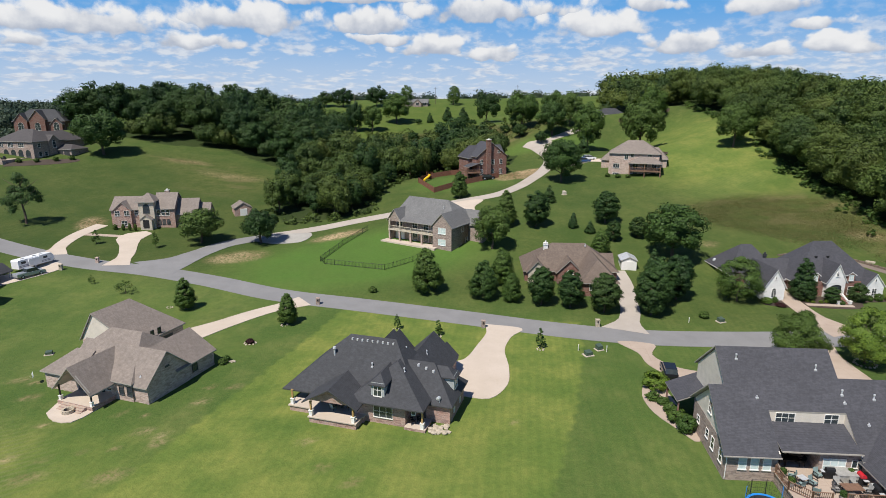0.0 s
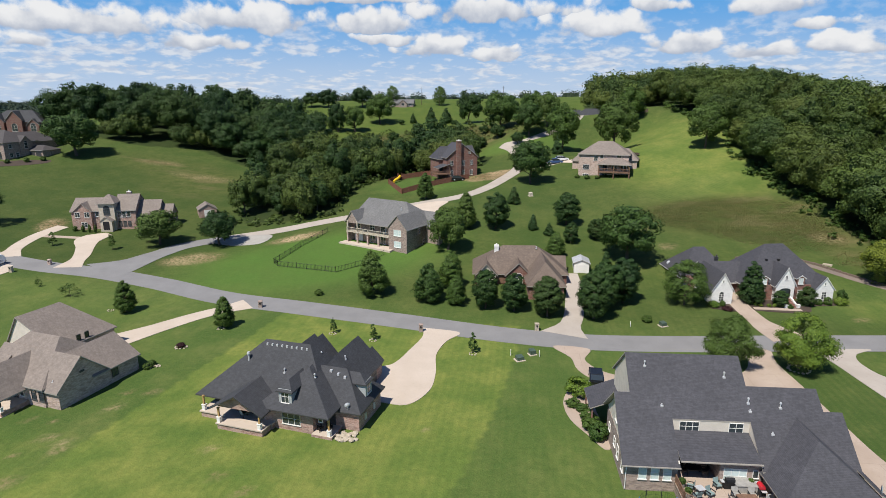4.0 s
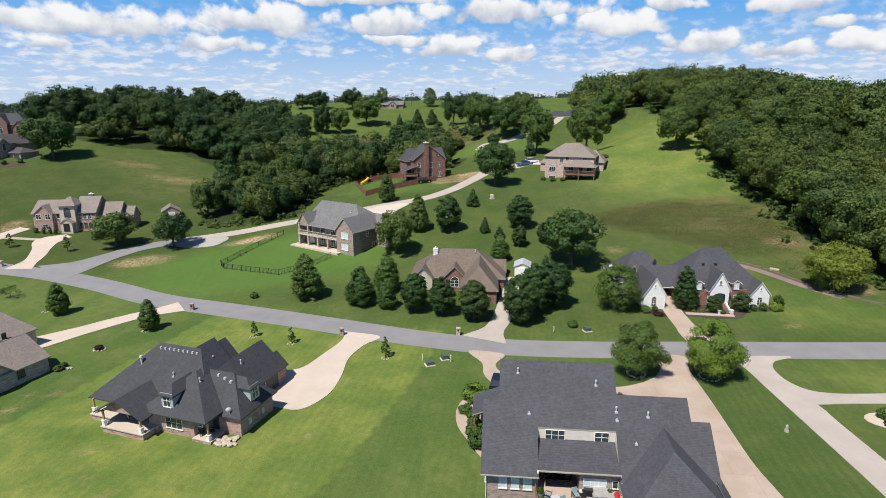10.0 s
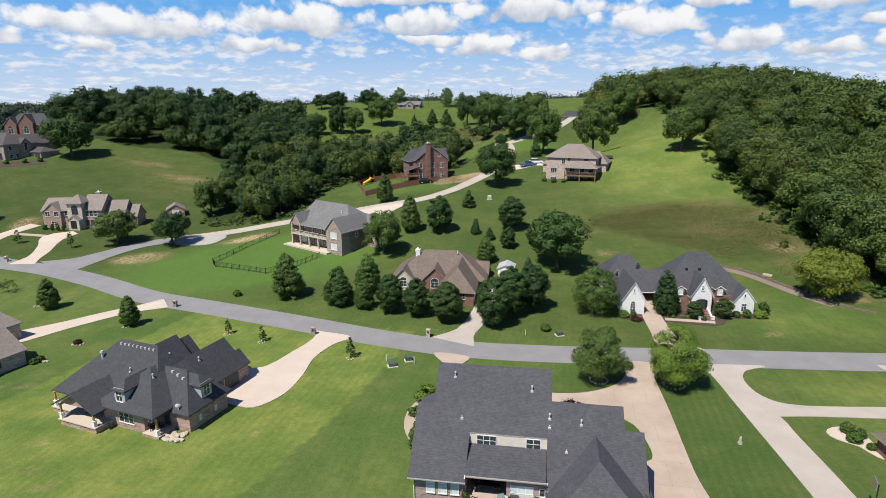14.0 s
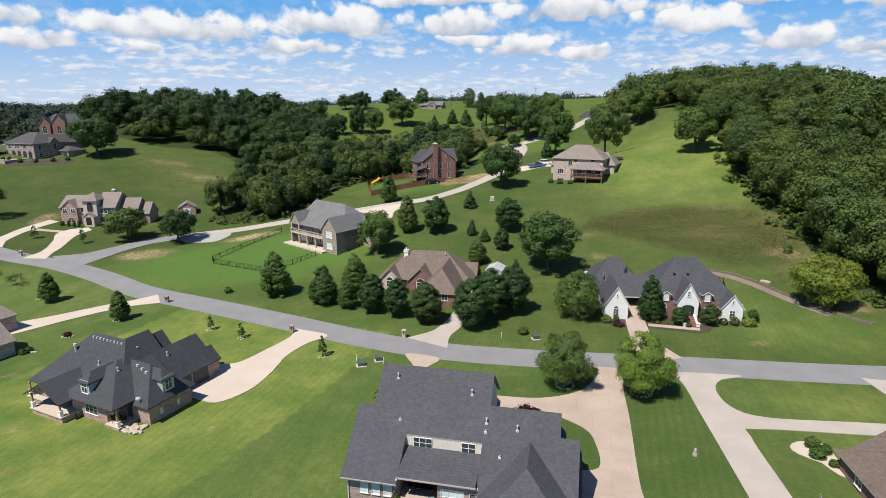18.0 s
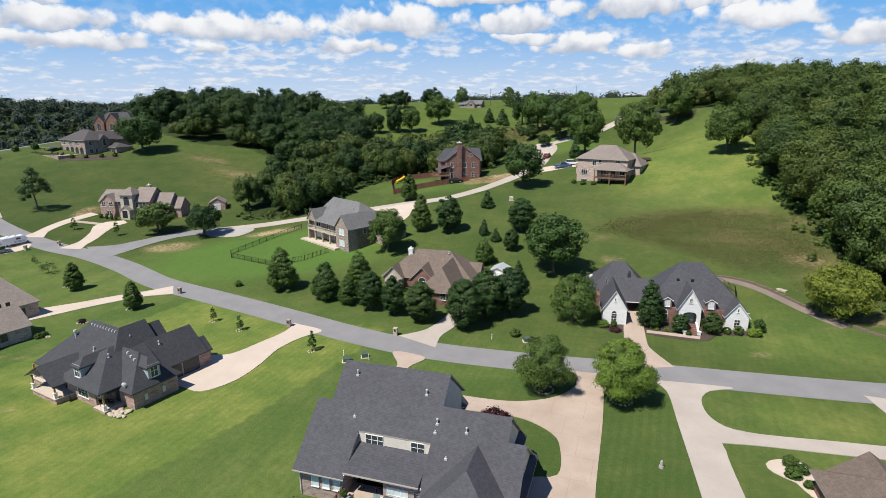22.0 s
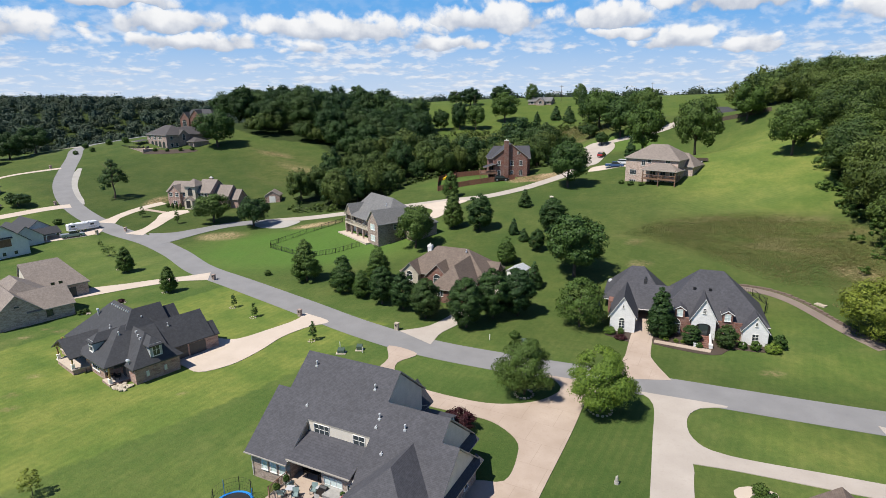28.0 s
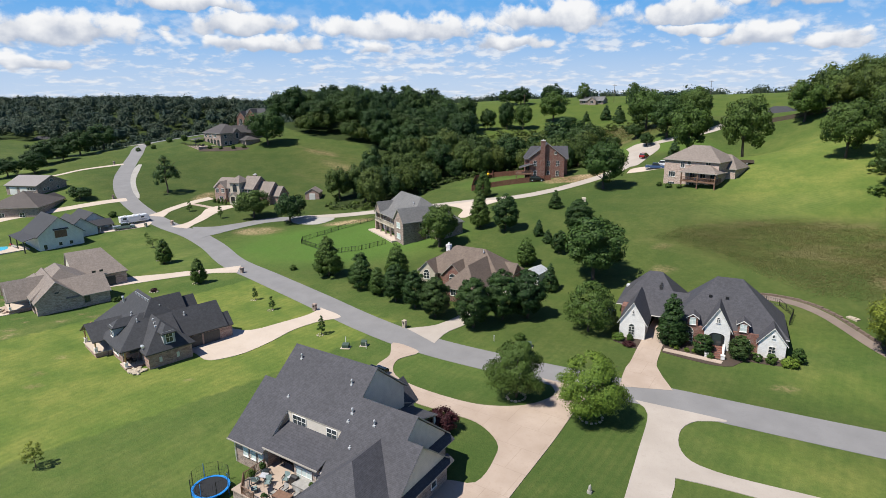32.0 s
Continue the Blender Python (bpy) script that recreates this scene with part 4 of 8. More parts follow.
# kind: profile, height, width, crown base, clumps, leaves a clump, leaf size, material, trunk radius, name, label, category
KINDS = {
    "broad": ("broad", 12, 11, 0.12, 120, 70, 0.42, LEAF, 0.28, "deciduous_tree", "broad leafy green deciduous tree on grass", "tree"),
    "dark": ("broad", 10, 9.5, 0.10, 115, 60, 0.38, LEAF_DARK, 0.25, "deciduous_tree", "dense dark green leafy tree on the lawn", "tree"),
    "round": ("round", 9, 9.5, 0.12, 115, 60, 0.38, LEAF_DARK, 0.25, "deciduous_tree", "round dark green tree by the lane", "tree"),
    "oval": ("oval", 8.5, 5.5, 0.11, 130, 95, 0.22, LEAF_DARK, 0.16, "ornamental_tree", "upright oval dark green ornamental tree on the lawn", "tree"),
    "conic": ("conic", 8.5, 6.0, 0.12, 140, 90, 0.22, LEAF, 0.15, "young_oak", "cone shaped green tree on the lawn", "tree"),
    "conifer": ("conifer", 5, 3.6, 0.03, 110, 80, 0.15, LEAF_CONIFER, 0.10, "conifer", "small dense dark conifer on the lawn", "tree"),
    "airy": ("oval", 8.5, 8.0, 0.12, 100, 60, 0.27, LEAF, 0.16, "birch_tree", "loose light crowned tree on the lawn", "tree"),
    "street": ("maple", 8.7, 8.5, 0.17, 100, 150, 0.23, LEAF, 0.17, "maple_tree", "full green maple in a rock ringed bed", "tree"),
    "street_bright": ("maple", 9.2, 9.4, 0.17, 100, 150, 0.24, LEAF_BRIGHT, 0.17, "maple_tree", "bright yellow green maple beside the driveway", "tree"),
    "yellow": ("round", 10, 10.3, 0.03, 150, 80, 0.27, LEAF_YELLOW, 0.2, "wild_cherry_tree", "yellow green tree at the edge of the woods", "tree"),
    "magnolia": ("oval", 8, 5, 0.02, 110, 60, 0.24, LEAF_DARK, 0.14, "magnolia_tree", "glossy dark evergreen magnolia against the house", "tree"),
    "magnolia_cone": ("conic", 8, 5, 0.02, 120, 60, 0.24, LEAF_DARK, 0.14, "magnolia_tree", "tall glossy dark evergreen magnolia against the house", "tree"),
    "sapling": ("conic", 3.2, 1.6, 0.22, 34, 40, 0.12, LEAF, 0.035, "sapling", "thin young staked tree on the lawn", "tree"),
    "yellow_sapling": ("oval", 3.4, 2.2, 0.18, 34, 40, 0.12, LEAF_YELLOW, 0.035, "sapling", "thin young tree with yellowing leaves", "tree"),
    "pine": ("conifer", 14, 12, 0.26, 44, 90, 0.28, LEAF_CONIFER, 0.26, "pine_tree", "tall open crowned pine alone on the slope", "tree"),
    "ravine": ("broad", 10, 9.5, 0.06, 80, 56, 0.46, LEAF_WOOD, 0.22, "woodland_tree", "leafy green tree in the wooded ravine", "tree"),
    "ravine_dark": ("broad", 10, 9.0, 0.06, 80, 56, 0.44, LEAF_DARK, 0.22, "woodland_tree", "dark leafy tree in the wooded ravine", "tree"),
    "shrub": ("round", 1.2, 1.6, 0.0, 60, 50, 0.10, LEAF, 0.04, "shrub", "low rounded green shrub", "shrub"),
    "bare_shrub": ("oval", 3, 3.8, 0.12, 30, 36, 0.14, LEAF, 0.05, "shrub", "sparse thin leaved shrub on the lawn", "shrub"),
    "maroon": ("round", 3.2, 4.2, 0.05, 90, 60, 0.15, LEAF_MAROON, 0.06, "japanese_maple", "low spreading maroon leaved maple by the drive", "tree"),
    "pale_shrub": ("round", 1.4, 2.0, 0.0, 60, 44, 0.10, LEAF_BRIGHT, 0.04, "shrub", "pale green ornamental grass clump", "shrub"),
}


def trunk_shell(h, w, base, r, profile, limbs):
    sh = Shell()
    top = h * (0.80 if profile in ("conic", "conifer") else 0.62)
    bend = [(0, 0, -0.3), (0.02 * w, 0.01 * w, h * 0.16), (-0.01 * w, 0.02 * w, h * 0.4), (0.02 * w, 0, top)]
    rad = [r * 1.25, r, r * 0.75, r * 0.25]
    for k in range(3):
        sh.tube(bend[k], bend[k + 1], rad[k], rad[k + 1], 8, caps=k != 1)
    for k in range(limbs):
        a = k * 2.4
        z0 = h * (max(base, 0.12) + 0.07 + 0.42 * k / max(1, limbs))
        reach = w * 0.34 * (1 if profile != "conic" else 0.7 * (1 - 0.6 * k / limbs))
        sh.tube((0, 0, z0), (math.cos(a) * reach, math.sin(a) * reach, z0 + reach * 0.7), r * 0.42, r * 0.1, 5)
    return sh


PROTO = {}


def proto(kind, variant):
    key = (kind, variant)
    if key not in PROTO:
        prof, h, w, base, clumps, leaves, leaf, mat, r, name, label, cat = KINDS[kind]
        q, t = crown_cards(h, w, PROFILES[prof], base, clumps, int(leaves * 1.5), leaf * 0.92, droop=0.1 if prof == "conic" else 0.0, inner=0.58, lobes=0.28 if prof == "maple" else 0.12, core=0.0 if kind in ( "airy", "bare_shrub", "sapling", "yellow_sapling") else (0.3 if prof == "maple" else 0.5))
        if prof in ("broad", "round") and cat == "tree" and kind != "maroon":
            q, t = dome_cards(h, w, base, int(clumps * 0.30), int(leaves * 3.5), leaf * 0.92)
        q = q / np.array([w, w, h])
        tr = trunk_shell(h, w, base, r, prof, 4 if h < 4 else 8)
        tr.v = [(x / w, y / w, z / h) for x, y, z in tr.v]
        PROTO[key] = (tr.mesh("trunk", [BARK]), cards_mesh("crown", q, t, mat))
    return PROTO[key]


TREE_COUNT = [0]


def plant(kind, x, y, h, w, label="", group=""):
    TREE_COUNT[0] += 1
    k = TREE_COUNT[0]
    tr, cr = proto(kind, k % 3)
    name, lab, cat = KINDS[kind][9:]
    ob = thing(name, x, y, hgt(x, y) - 0.03, (k * 137.5) % 360, label or lab, cat, group)
    ob.matrix_world = ob.matrix_world @ Matrix.Diagonal((w, w, h, 1))
    part("trunk", tr, None, ob)
    part("crown", cr, None, ob)
    return ob


for kind_, x_, y_, h_, w_ in (("conic", -3.3, 111.1, 9.6, 7.4), ("conic", 7.9, 107.7, 8.0, 6.8), ("conic", 12.3, 115.0, 8.2, 6.2), ("conic", 13.3, 106.2, 6.0, 4.6), ("oval", 18.7, 104.4, 7.9, 5.3), ("oval", 24.0, 103.0, 7.6, 5.0), ("oval", 29.7, 100.6, 7.9, 5.9)):
    plant(kind_, x_, y_, h_, w_, group="front lawn trees")
for kind_, x_, y_, h_, w_ in (("oval", 37.9, 99.4, 9.4, 6.7), ("oval", 41.3, 104.5, 9.6, 6.8), ("oval", 45.2, 106.6, 9.4, 6.4), ("broad", 51.8, 126.3, 13.0, 13.0), ("airy", 56.5, 105.4, 9.2, 8.8), ("broad", 11.8, 135.0, 10.6, 9.6)):
    plant(kind_, x_, y_, h_, w_)
for kind_, x_, y_, h_, w_ in (("conic", 16.5, 148.8, 10.0, 6.2), ("oval", 24.1, 147.6, 9.8, 7.0), ("conifer", 30.9, 167.0, 5.2, 4.4), ("oval", 42.5, 148.6, 8.8, 7.2), ("oval", 41.4, 137.2, 5.4, 3.8), ("conifer", 33.5, 146.0, 4.2, 3.1), ("conifer", 37.0, 142.5, 3.3, 3.2), ("conic", 36.4, 129.8, 6.4, 5.2), ("oval", 47.9, 139.0, 5.4, 4.8), ("conifer", 45.1, 119.4, 5.8, 4.0), ("conifer", 53.7, 224.5, 6.8, 5.0)):
    plant(kind_, x_, y_, h_, w_, group="slope trees")
for kind_, x_, y_, h_, w_ in (("broad", 38.7, 189.0, 14.2, 13.0), ("conic", 5.1, 176.2, 8.4, 6.0), ("broad", 74.3, 221.0, 19.5, 14.8), ("broad", 99.0, 200.3, 15.2, 12.6), ("broad", 91.8, 260.0, 14.2, 12.5), ("round", -47.6, 147.4, 9.2, 10.0), ("broad", -63.2, 147.4, 9.2, 11.2), ("pine", -112.6, 153.4, 14.6, 12.5), ("broad", -129.2, 223.0, 17.4, 17.0), ("yellow", 101.0, 113.0, 10.2, 10.8)):
    plant(kind_, x_, y_, h_, w_)
for kind_, x_, y_, h_, w_ in (("sapling", -88.0, 142.8, 3.7, 2.4), ("sapling", -72.7, 142.2, 4.4, 2.3), ("conic", -48.6, 103.2, 6.4, 4.6), ("conic", -27.4, 95.9, 6.0, 4.1), ("sapling", -7.9, 93.4, 2.9, 1.5), ("sapling", -0.8, 90.8, 3.0, 1.6), ("sapling", 15.5, 85.8, 3.5, 1.8), ("yellow_sapling", 11.1, 41.9, 3.4, 2.4)):
    plant(kind_, x_, y_, h_, w_)
for kind_, x_, y_, h_, w_ in (("bare_shrub", -64.2, 111.4, 3.0, 3.9), ("bare_shrub", -74.2, 116.8, 2.3, 1.6), ("shrub", -14.2, 111.5, 1.3, 1.8), ("shrub", 47.0, 98.0, 1.3, 2.0), ("street", 53.1, 80.7, 8.7, 7.4), ("street_bright", 63.4, 80.0, 9.2, 8.5), ("magnolia_cone", 69.4, 106.2, 8.4, 5.6), ("magnolia", 74.2, 104.6, 3.3, 3.3), ("magnolia", 79.3, 104.9, 3.8, 3.6), ("maroon", 47.9, 69.2, 3.0, 4.4)):
    plant(kind_, x_, y_, h_, w_)
for x_, y_, h_, w_ in ((-192, 139, 8, 11), (-187, 147, 9, 11), (-202, 158, 10, 11), (-201, 167, 8, 9), (-206, 178, 12, 13), (-207, 190, 13, 15), (-129, 131, 4.5, 8), (-215, 172, 10, 12)):
    plant("dark", x_, y_, h_, w_, group="roadside trees")
for x_, y_, h_, w_ in ((-176, 213, 3.2, 3.4), (-182, 209, 2.8, 3.2), (-188, 201, 2.6, 3.0), (-177, 196, 2.2, 2.6), (-180, 190, 2.0, 2.4), (-150, 206, 1.8, 2.2), (-145, 208, 1.6, 2.0), (-140, 211, 1.9, 2.0), (-136, 214, 1.9, 2.0), (-104, 126, 2.0, 2.8)):
    plant("shrub", x_, y_, h_, w_, group="hillside shrubs")
# scattered trees of the upper pasture
for kind_, x_, y_, h_, w_ in (("dark", -43.5, 392, 13.5, 13.5), ("airy", 7.1, 395, 12.7, 10), ("airy", -24, 396, 13.5, 9.5), ("broad", -26.8, 344, 17, 17), ("dark", -48, 326, 16, 9.5), ("broad", -39, 327, 14.2, 12.2), ("dark", 24, 325, 17, 14), ("broad", 36, 272, 18, 15), ("conifer", 2.7, 345, 8.4, 7.4), ("conifer", 11.5, 337, 9, 8.8), ("conifer", -7.5, 343, 6, 4.6), ("broad", 47, 254, 14.5, 14), ("broad", 56, 264, 15, 12), ("broad", 57, 232, 19, 13.5), ("dark", 4, 262, 20, 20), ("dark", 14, 256, 16, 15), ("dark", -58, 322, 12, 9), ("conic", -52, 332, 10, 7), ("dark", 42, 300, 12, 12), ("round", 34, 262, 6, 7), ("round", 26, 258, 5, 7), ("round", 41, 246, 5, 6), ("broad", 53, 285, 13, 11), ("dark", -15, 300, 5, 6), ("round", 16, 318, 3.5, 4), ("dark", -66, 395, 12, 14), ("dark", -78, 398, 10, 12), ("round", -14, 340, 3, 3.5), ("round", 29, 276, 3.6, 5), ("round", 20, 268, 4.5, 6)):
    plant(kind_, x_, y_, h_, w_, group="pasture trees")


def scatter(poly, gap):
    x0, x1 = min(p[0] for p in poly), max(p[0] for p in poly)
    y0, y1 = min(p[1] for p in poly), max(p[1] for p in poly)
    X, Y = np.meshgrid(np.arange(x0, x1, gap), np.arange(y0, y1, gap))
    X, Y = X.ravel() + rng.uniform(-0.45, 0.45, X.size) * gap, Y.ravel() + rng.uniform(-0.45, 0.45, Y.size) * gap
    k = inside(poly, X, Y)
    return X[k], Y[k]


def wood(name, X, Y, h0, h1, spread, clumps, leaves, leaf, label, mat=LEAF_WOOD):
    qs, ts, ks = [], [], []
    for x, y in zip(X, Y):
        h = rng.uniform(h0, h1)
        w = h ** 0.5 * 3.6 * rng.uniform(*spread)
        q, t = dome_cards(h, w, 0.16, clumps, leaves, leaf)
        qs.append(q + np.array([x, y, hgt(x, y)]))
        ts.append(np.clip(t + rng.normal() * 0.12, 0, 1))
        ks.append(np.full(len(t), rng.uniform(0, 1)))
    return tagged(new(name, cards_mesh(name, np.concatenate(qs), np.concatenate(ts), mat, np.concatenate(ks))), label, "woods", kind="stuff")


X_, Y_ = scatter(WOOD_RAVINE, 7.0)
for x_, y_ in zip(X_, Y_):
    h_ = rng.uniform(6.5, 14.0) + (3 if y_ > 225 else 0)
    plant("ravine_dark" if rng.uniform(0, 1) < 0.3 else "ravine", float(x_), float(y_), h_, h_ * rng.uniform(0.62, 0.95), "leafy green tree in the wooded ravine", "ravine trees")
def edge_points(poly, gap, out):
    """Points along the rim of a wood, a little outside and inside it."""
    pts = []
    for (ax, ay), (bx, by) in zip(poly, poly[1:]):
        n = max(1, int(math.hypot(bx - ax, by - ay) / gap))
        for k in range(n):
            t = (k + rng.uniform(0, 1)) / n
            pts.append((ax + (bx - ax) * t + rng.normal() * out, ay + (by - ay) * t + rng.normal() * out))
    return np.array(pts)


X_, Y_ = scatter(WOOD_EAST, 8.4)
front = (X_ < 140) & (Y_ < 300)
rim_ = edge_points(WOOD_EAST[:10], 4.6, 1.6)
wood("woods_east", np.append(X_[front], rim_[:, 0] + 3.0), np.append(Y_[front], rim_[:, 1]), 9, 18, (0.66, 1.0), 22, 230, 0.42, "dense mixed green woods on the hill")
back = ~front & (X_ < 190) & (Y_ < 350)
wood("woods_east_back", X_[back], Y_[back], 10, 17, (0.75, 1.05), 14, 80, 0.75, "dense green woods over the hill top")
far_ = ~front & ~back & ((X_ + Y_).astype(int) % 2 == 0)
wood("woods_east_far", X_[far_], Y_[far_], 11, 17, (1.0, 1.3), 9, 36, 1.2, "green woods behind the hill top")
X_, Y_ = scatter(WOOD_NORTH, 10.5)
front = Y_ < 285
# cloud shade on the ridge is put in by the darker leaf colour
wood("woods_north", X_[front], Y_[front], 13, 23, (0.75, 1.05), 24, 230, 0.52, "tall dark woods along the ridge", LEAF_DARK)
rim_ = edge_points(WOOD_NORTH[:7], 6.5, 2.0)
wood("woods_north_edge", rim_[:, 0], rim_[:, 1] + 4.0, 5, 13, (0.7, 1.0), 22, 150, 0.45, "leafy green trees along the edge of the dark woods", LEAF_WOOD)
wood("woods_north_back", X_[~front], Y_[~front], 13, 21, (0.7, 1.0), 18, 80, 0.9, "tall dark woods behind the ridge", LEAF_DARK)
X_, Y_ = scatter([(-225, 290), (-300, 266), (-370, 264), (-420, 242), (-900, 430), (-1000, 700), (-420, 760), (-250, 420), (-220, 345), (-222, 285)], 13)
clear_ = spot(-415, 265, 85, 34, 28, X_, Y_, 0.05) < 0.5
X_, Y_ = X_[clear_], Y_[clear_]
wood("woods_west_far", X_, Y_, 9, 15, (0.9, 1.3), 8, 30, 1.25, "dark forest covering the distant hills", LEAF_HAZED)
X_, Y_ = scatter([(-420, 480), (420, 470), (560, 560), (560, 700), (-500, 700)], 17)
wood("woods_horizon", X_, Y_, 8, 12, (1.2, 1.6), 8, 26, 1.4, "distant dark treeline at the horizon", LEAF_HAZED)


def undergrowth(name, pts, h0, h1, leaf, label, mat):
    qs, ts = [], []
    for x, y in pts:
        h = rng.uniform(h0, h1)
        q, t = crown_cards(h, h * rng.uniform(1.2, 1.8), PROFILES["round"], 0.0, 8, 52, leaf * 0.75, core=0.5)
        qs.append(q + np.array([x, y, hgt(x, y) - 0.15]))
        ts.append(np.clip(t + rng.normal() * 0.2, 0, 1))
    return tagged(new(name, cards_mesh(name, np.concatenate(qs), np.concatenate(ts), mat)), label, "undergrowth", kind="stuff")


undergrowth("wood_edge_brush", np.concatenate([edge_points(WOOD_EAST[:9], 1.6, 1.3), edge_points(WOOD_EAST[2:9], 2.2, 2.4)]), 1.0, 3.2, 0.36, "bright weedy brush along the wood's edge", LEAF)
undergrowth("ravine_brush", edge_points(WOOD_RAVINE[:10], 2.0, 1.4), 1.0, 3.0, 0.4, "leafy brush along the ravine's rim", LEAF_WOOD)
undergrowth("bank_brush", np.stack([rng.uniform(-52, 44, 130), rng.uniform(262, 320, 130)], -1), 0.8, 4.2, 0.5, "scattered low brush on the straw bank", LEAF_WOOD)


def tussocks(name, X, Y, h0, h1, wide, mat, label, straw=None):
    """Leaning blades of tall grass, two to a tuft."""
    n = len(X)
    a = rng.uniform(0, np.pi, n)
    base = np.stack([X, Y, land(X, Y) - 0.03], -1)
    patch = 0.7 * np.sin(X * 0.19 + 1.0) * np.sin(Y * 0.29 + X * 0.1) + 0.4 * np.sin(X * 0.47 + Y * 0.4) * np.sin(Y * 0.67)
    hh = rng.uniform(h0, h1, n) * (1 + 0.35 * patch)
    qs = []
    for turn in (0.0, 1.6):
        d = np.stack([np.cos(a + turn), np.sin(a + turn), np.zeros(n)], -1) * wide * rng.uniform(0.5, 1.2, (n, 1))
        lean = np.stack([rng.normal(size=n) * 1.1, rng.normal(size=n) * 1.1, np.full(n, 0.8)], -1) * hh[:, None]
        qs.append(np.stack([base - d * 0.5, base + d * 0.5, base + lean], 1))
    s = 0.45 if straw is None else straw
    t = np.tile(np.clip(s + 0.2 * rng.normal(size=n) + 0.28 * patch, 0, 1), 2)
    return tagged(new(name, cards_mesh(name, np.concatenate(qs), t, mat)), label, "tall grass", kind="stuff")


def strewn(poly, gap):
    """Points thrown at random into a patch."""
    x0, x1 = min(p[0] for p in poly), max(p[0] for p in poly)
    y0, y1 = min(p[1] for p in poly), max(p[1] for p in poly)
    n = int((x1 - x0) * (y1 - y0) / gap ** 2)
    X, Y = rng.uniform(x0, x1, n), rng.uniform(y0, y1, n)
    k = inside(poly, X, Y)
    return X[k], Y[k]


def frayed(X, Y, poly, rim):
    """Fewer points towards the rim of the patch."""
    depth = np.full(len(X), 1e9)
    for (ax, ay), (bx, by) in zip(poly, poly[1:] + poly[:1]):
        ll = (bx - ax) ** 2 + (by - ay) ** 2
        t = np.clip(((X - ax) * (bx - ax) + (Y - ay) * (by - ay)) / ll, 0, 1)
        depth = np.minimum(depth, np.hypot(X - ax - t * (bx - ax), Y - ay - t * (by - ay)))
    k = rng.uniform(0, 1, len(X)) < np.clip(depth / rim + 0.08, 0, 1)
    return X[k], Y[k]


X_, Y_ = frayed(*strewn(ROUGH, 0.16), ROUGH, 5.0)
tussocks("meadow_grass", X_, Y_, 0.08, 0.26, 0.16, MEADOW_BLADES, "unmown olive and straw meadow grass", np.clip((X_ - 74) / 34, 0, 1) * 0.4 + 0.30)
BANK = [(-48, 300), (-20, 318), (20, 305), (40, 284), (44, 262), (30, 262), (0, 276), (-30, 284)]
X_, Y_ = frayed(*strewn(BANK, 0.55), BANK, 5.0)
tussocks("bank_grass", X_, Y_, 0.2, 0.6, 0.5, MEADOW_BLADES, "straw coloured rough grass on the bank", 0.75)
WEEDS = [(100, 160), (107, 148), (107.5, 136), (107, 124), (104, 119), (97, 124), (98, 140)]
X_, Y_ = frayed(*strewn(WEEDS, 0.35), WEEDS, 3.0)
tussocks("edge_grass", X_, Y_, 0.1, 0.3, 0.2, MEADOW_BLADES, "weedy rough grass below the woods", 0.6)


# ---- parts of houses ----
def wall_block(h, x0, x1, y0, y1, z0, ze, zr, mat, axis="x", gable=(1, 1), ridge=0.5, label=""):
    """Walls of one wing up to the eaves, with the gable ends."""
    sh = Shell()
    if axis == "x":
        prof = [(y0, z0), (y1, z0), (y1, ze), (y0 + (y1 - y0) * ridge, zr), (y0, ze)]
        P = lambda s, q: (s, q[0], q[1])
        a, b = x0, x1
    else:
        prof = [(x0, z0), (x1, z0), (x1, ze), (x0 + (x1 - x0) * ridge, zr), (x0, ze)]
        P = lambda s, q: (q[0], s, q[1])
        a, b = y0, y1
    sq = [prof[0], prof[1], prof[2], prof[4]]
    e0 = [P(a, q) for q in (prof if gable[0] else sq)]
    e1 = [P(b, q) for q in (prof if gable[1] else sq)]
    sh.face(e0[::-1] if axis == "x" else e0)
    sh.face(e1 if axis == "x" else e1[::-1])
    for i, j in ((0, 4), (1, 2)):
        q = [P(a, prof[i]), P(b, prof[i]), P(b, prof[j]), P(a, prof[j])]
        if (i == 1) == (axis == "x"):
            q = q[::-1]
        sh.face(q)
    return part("wall", sh, mat, h, label)


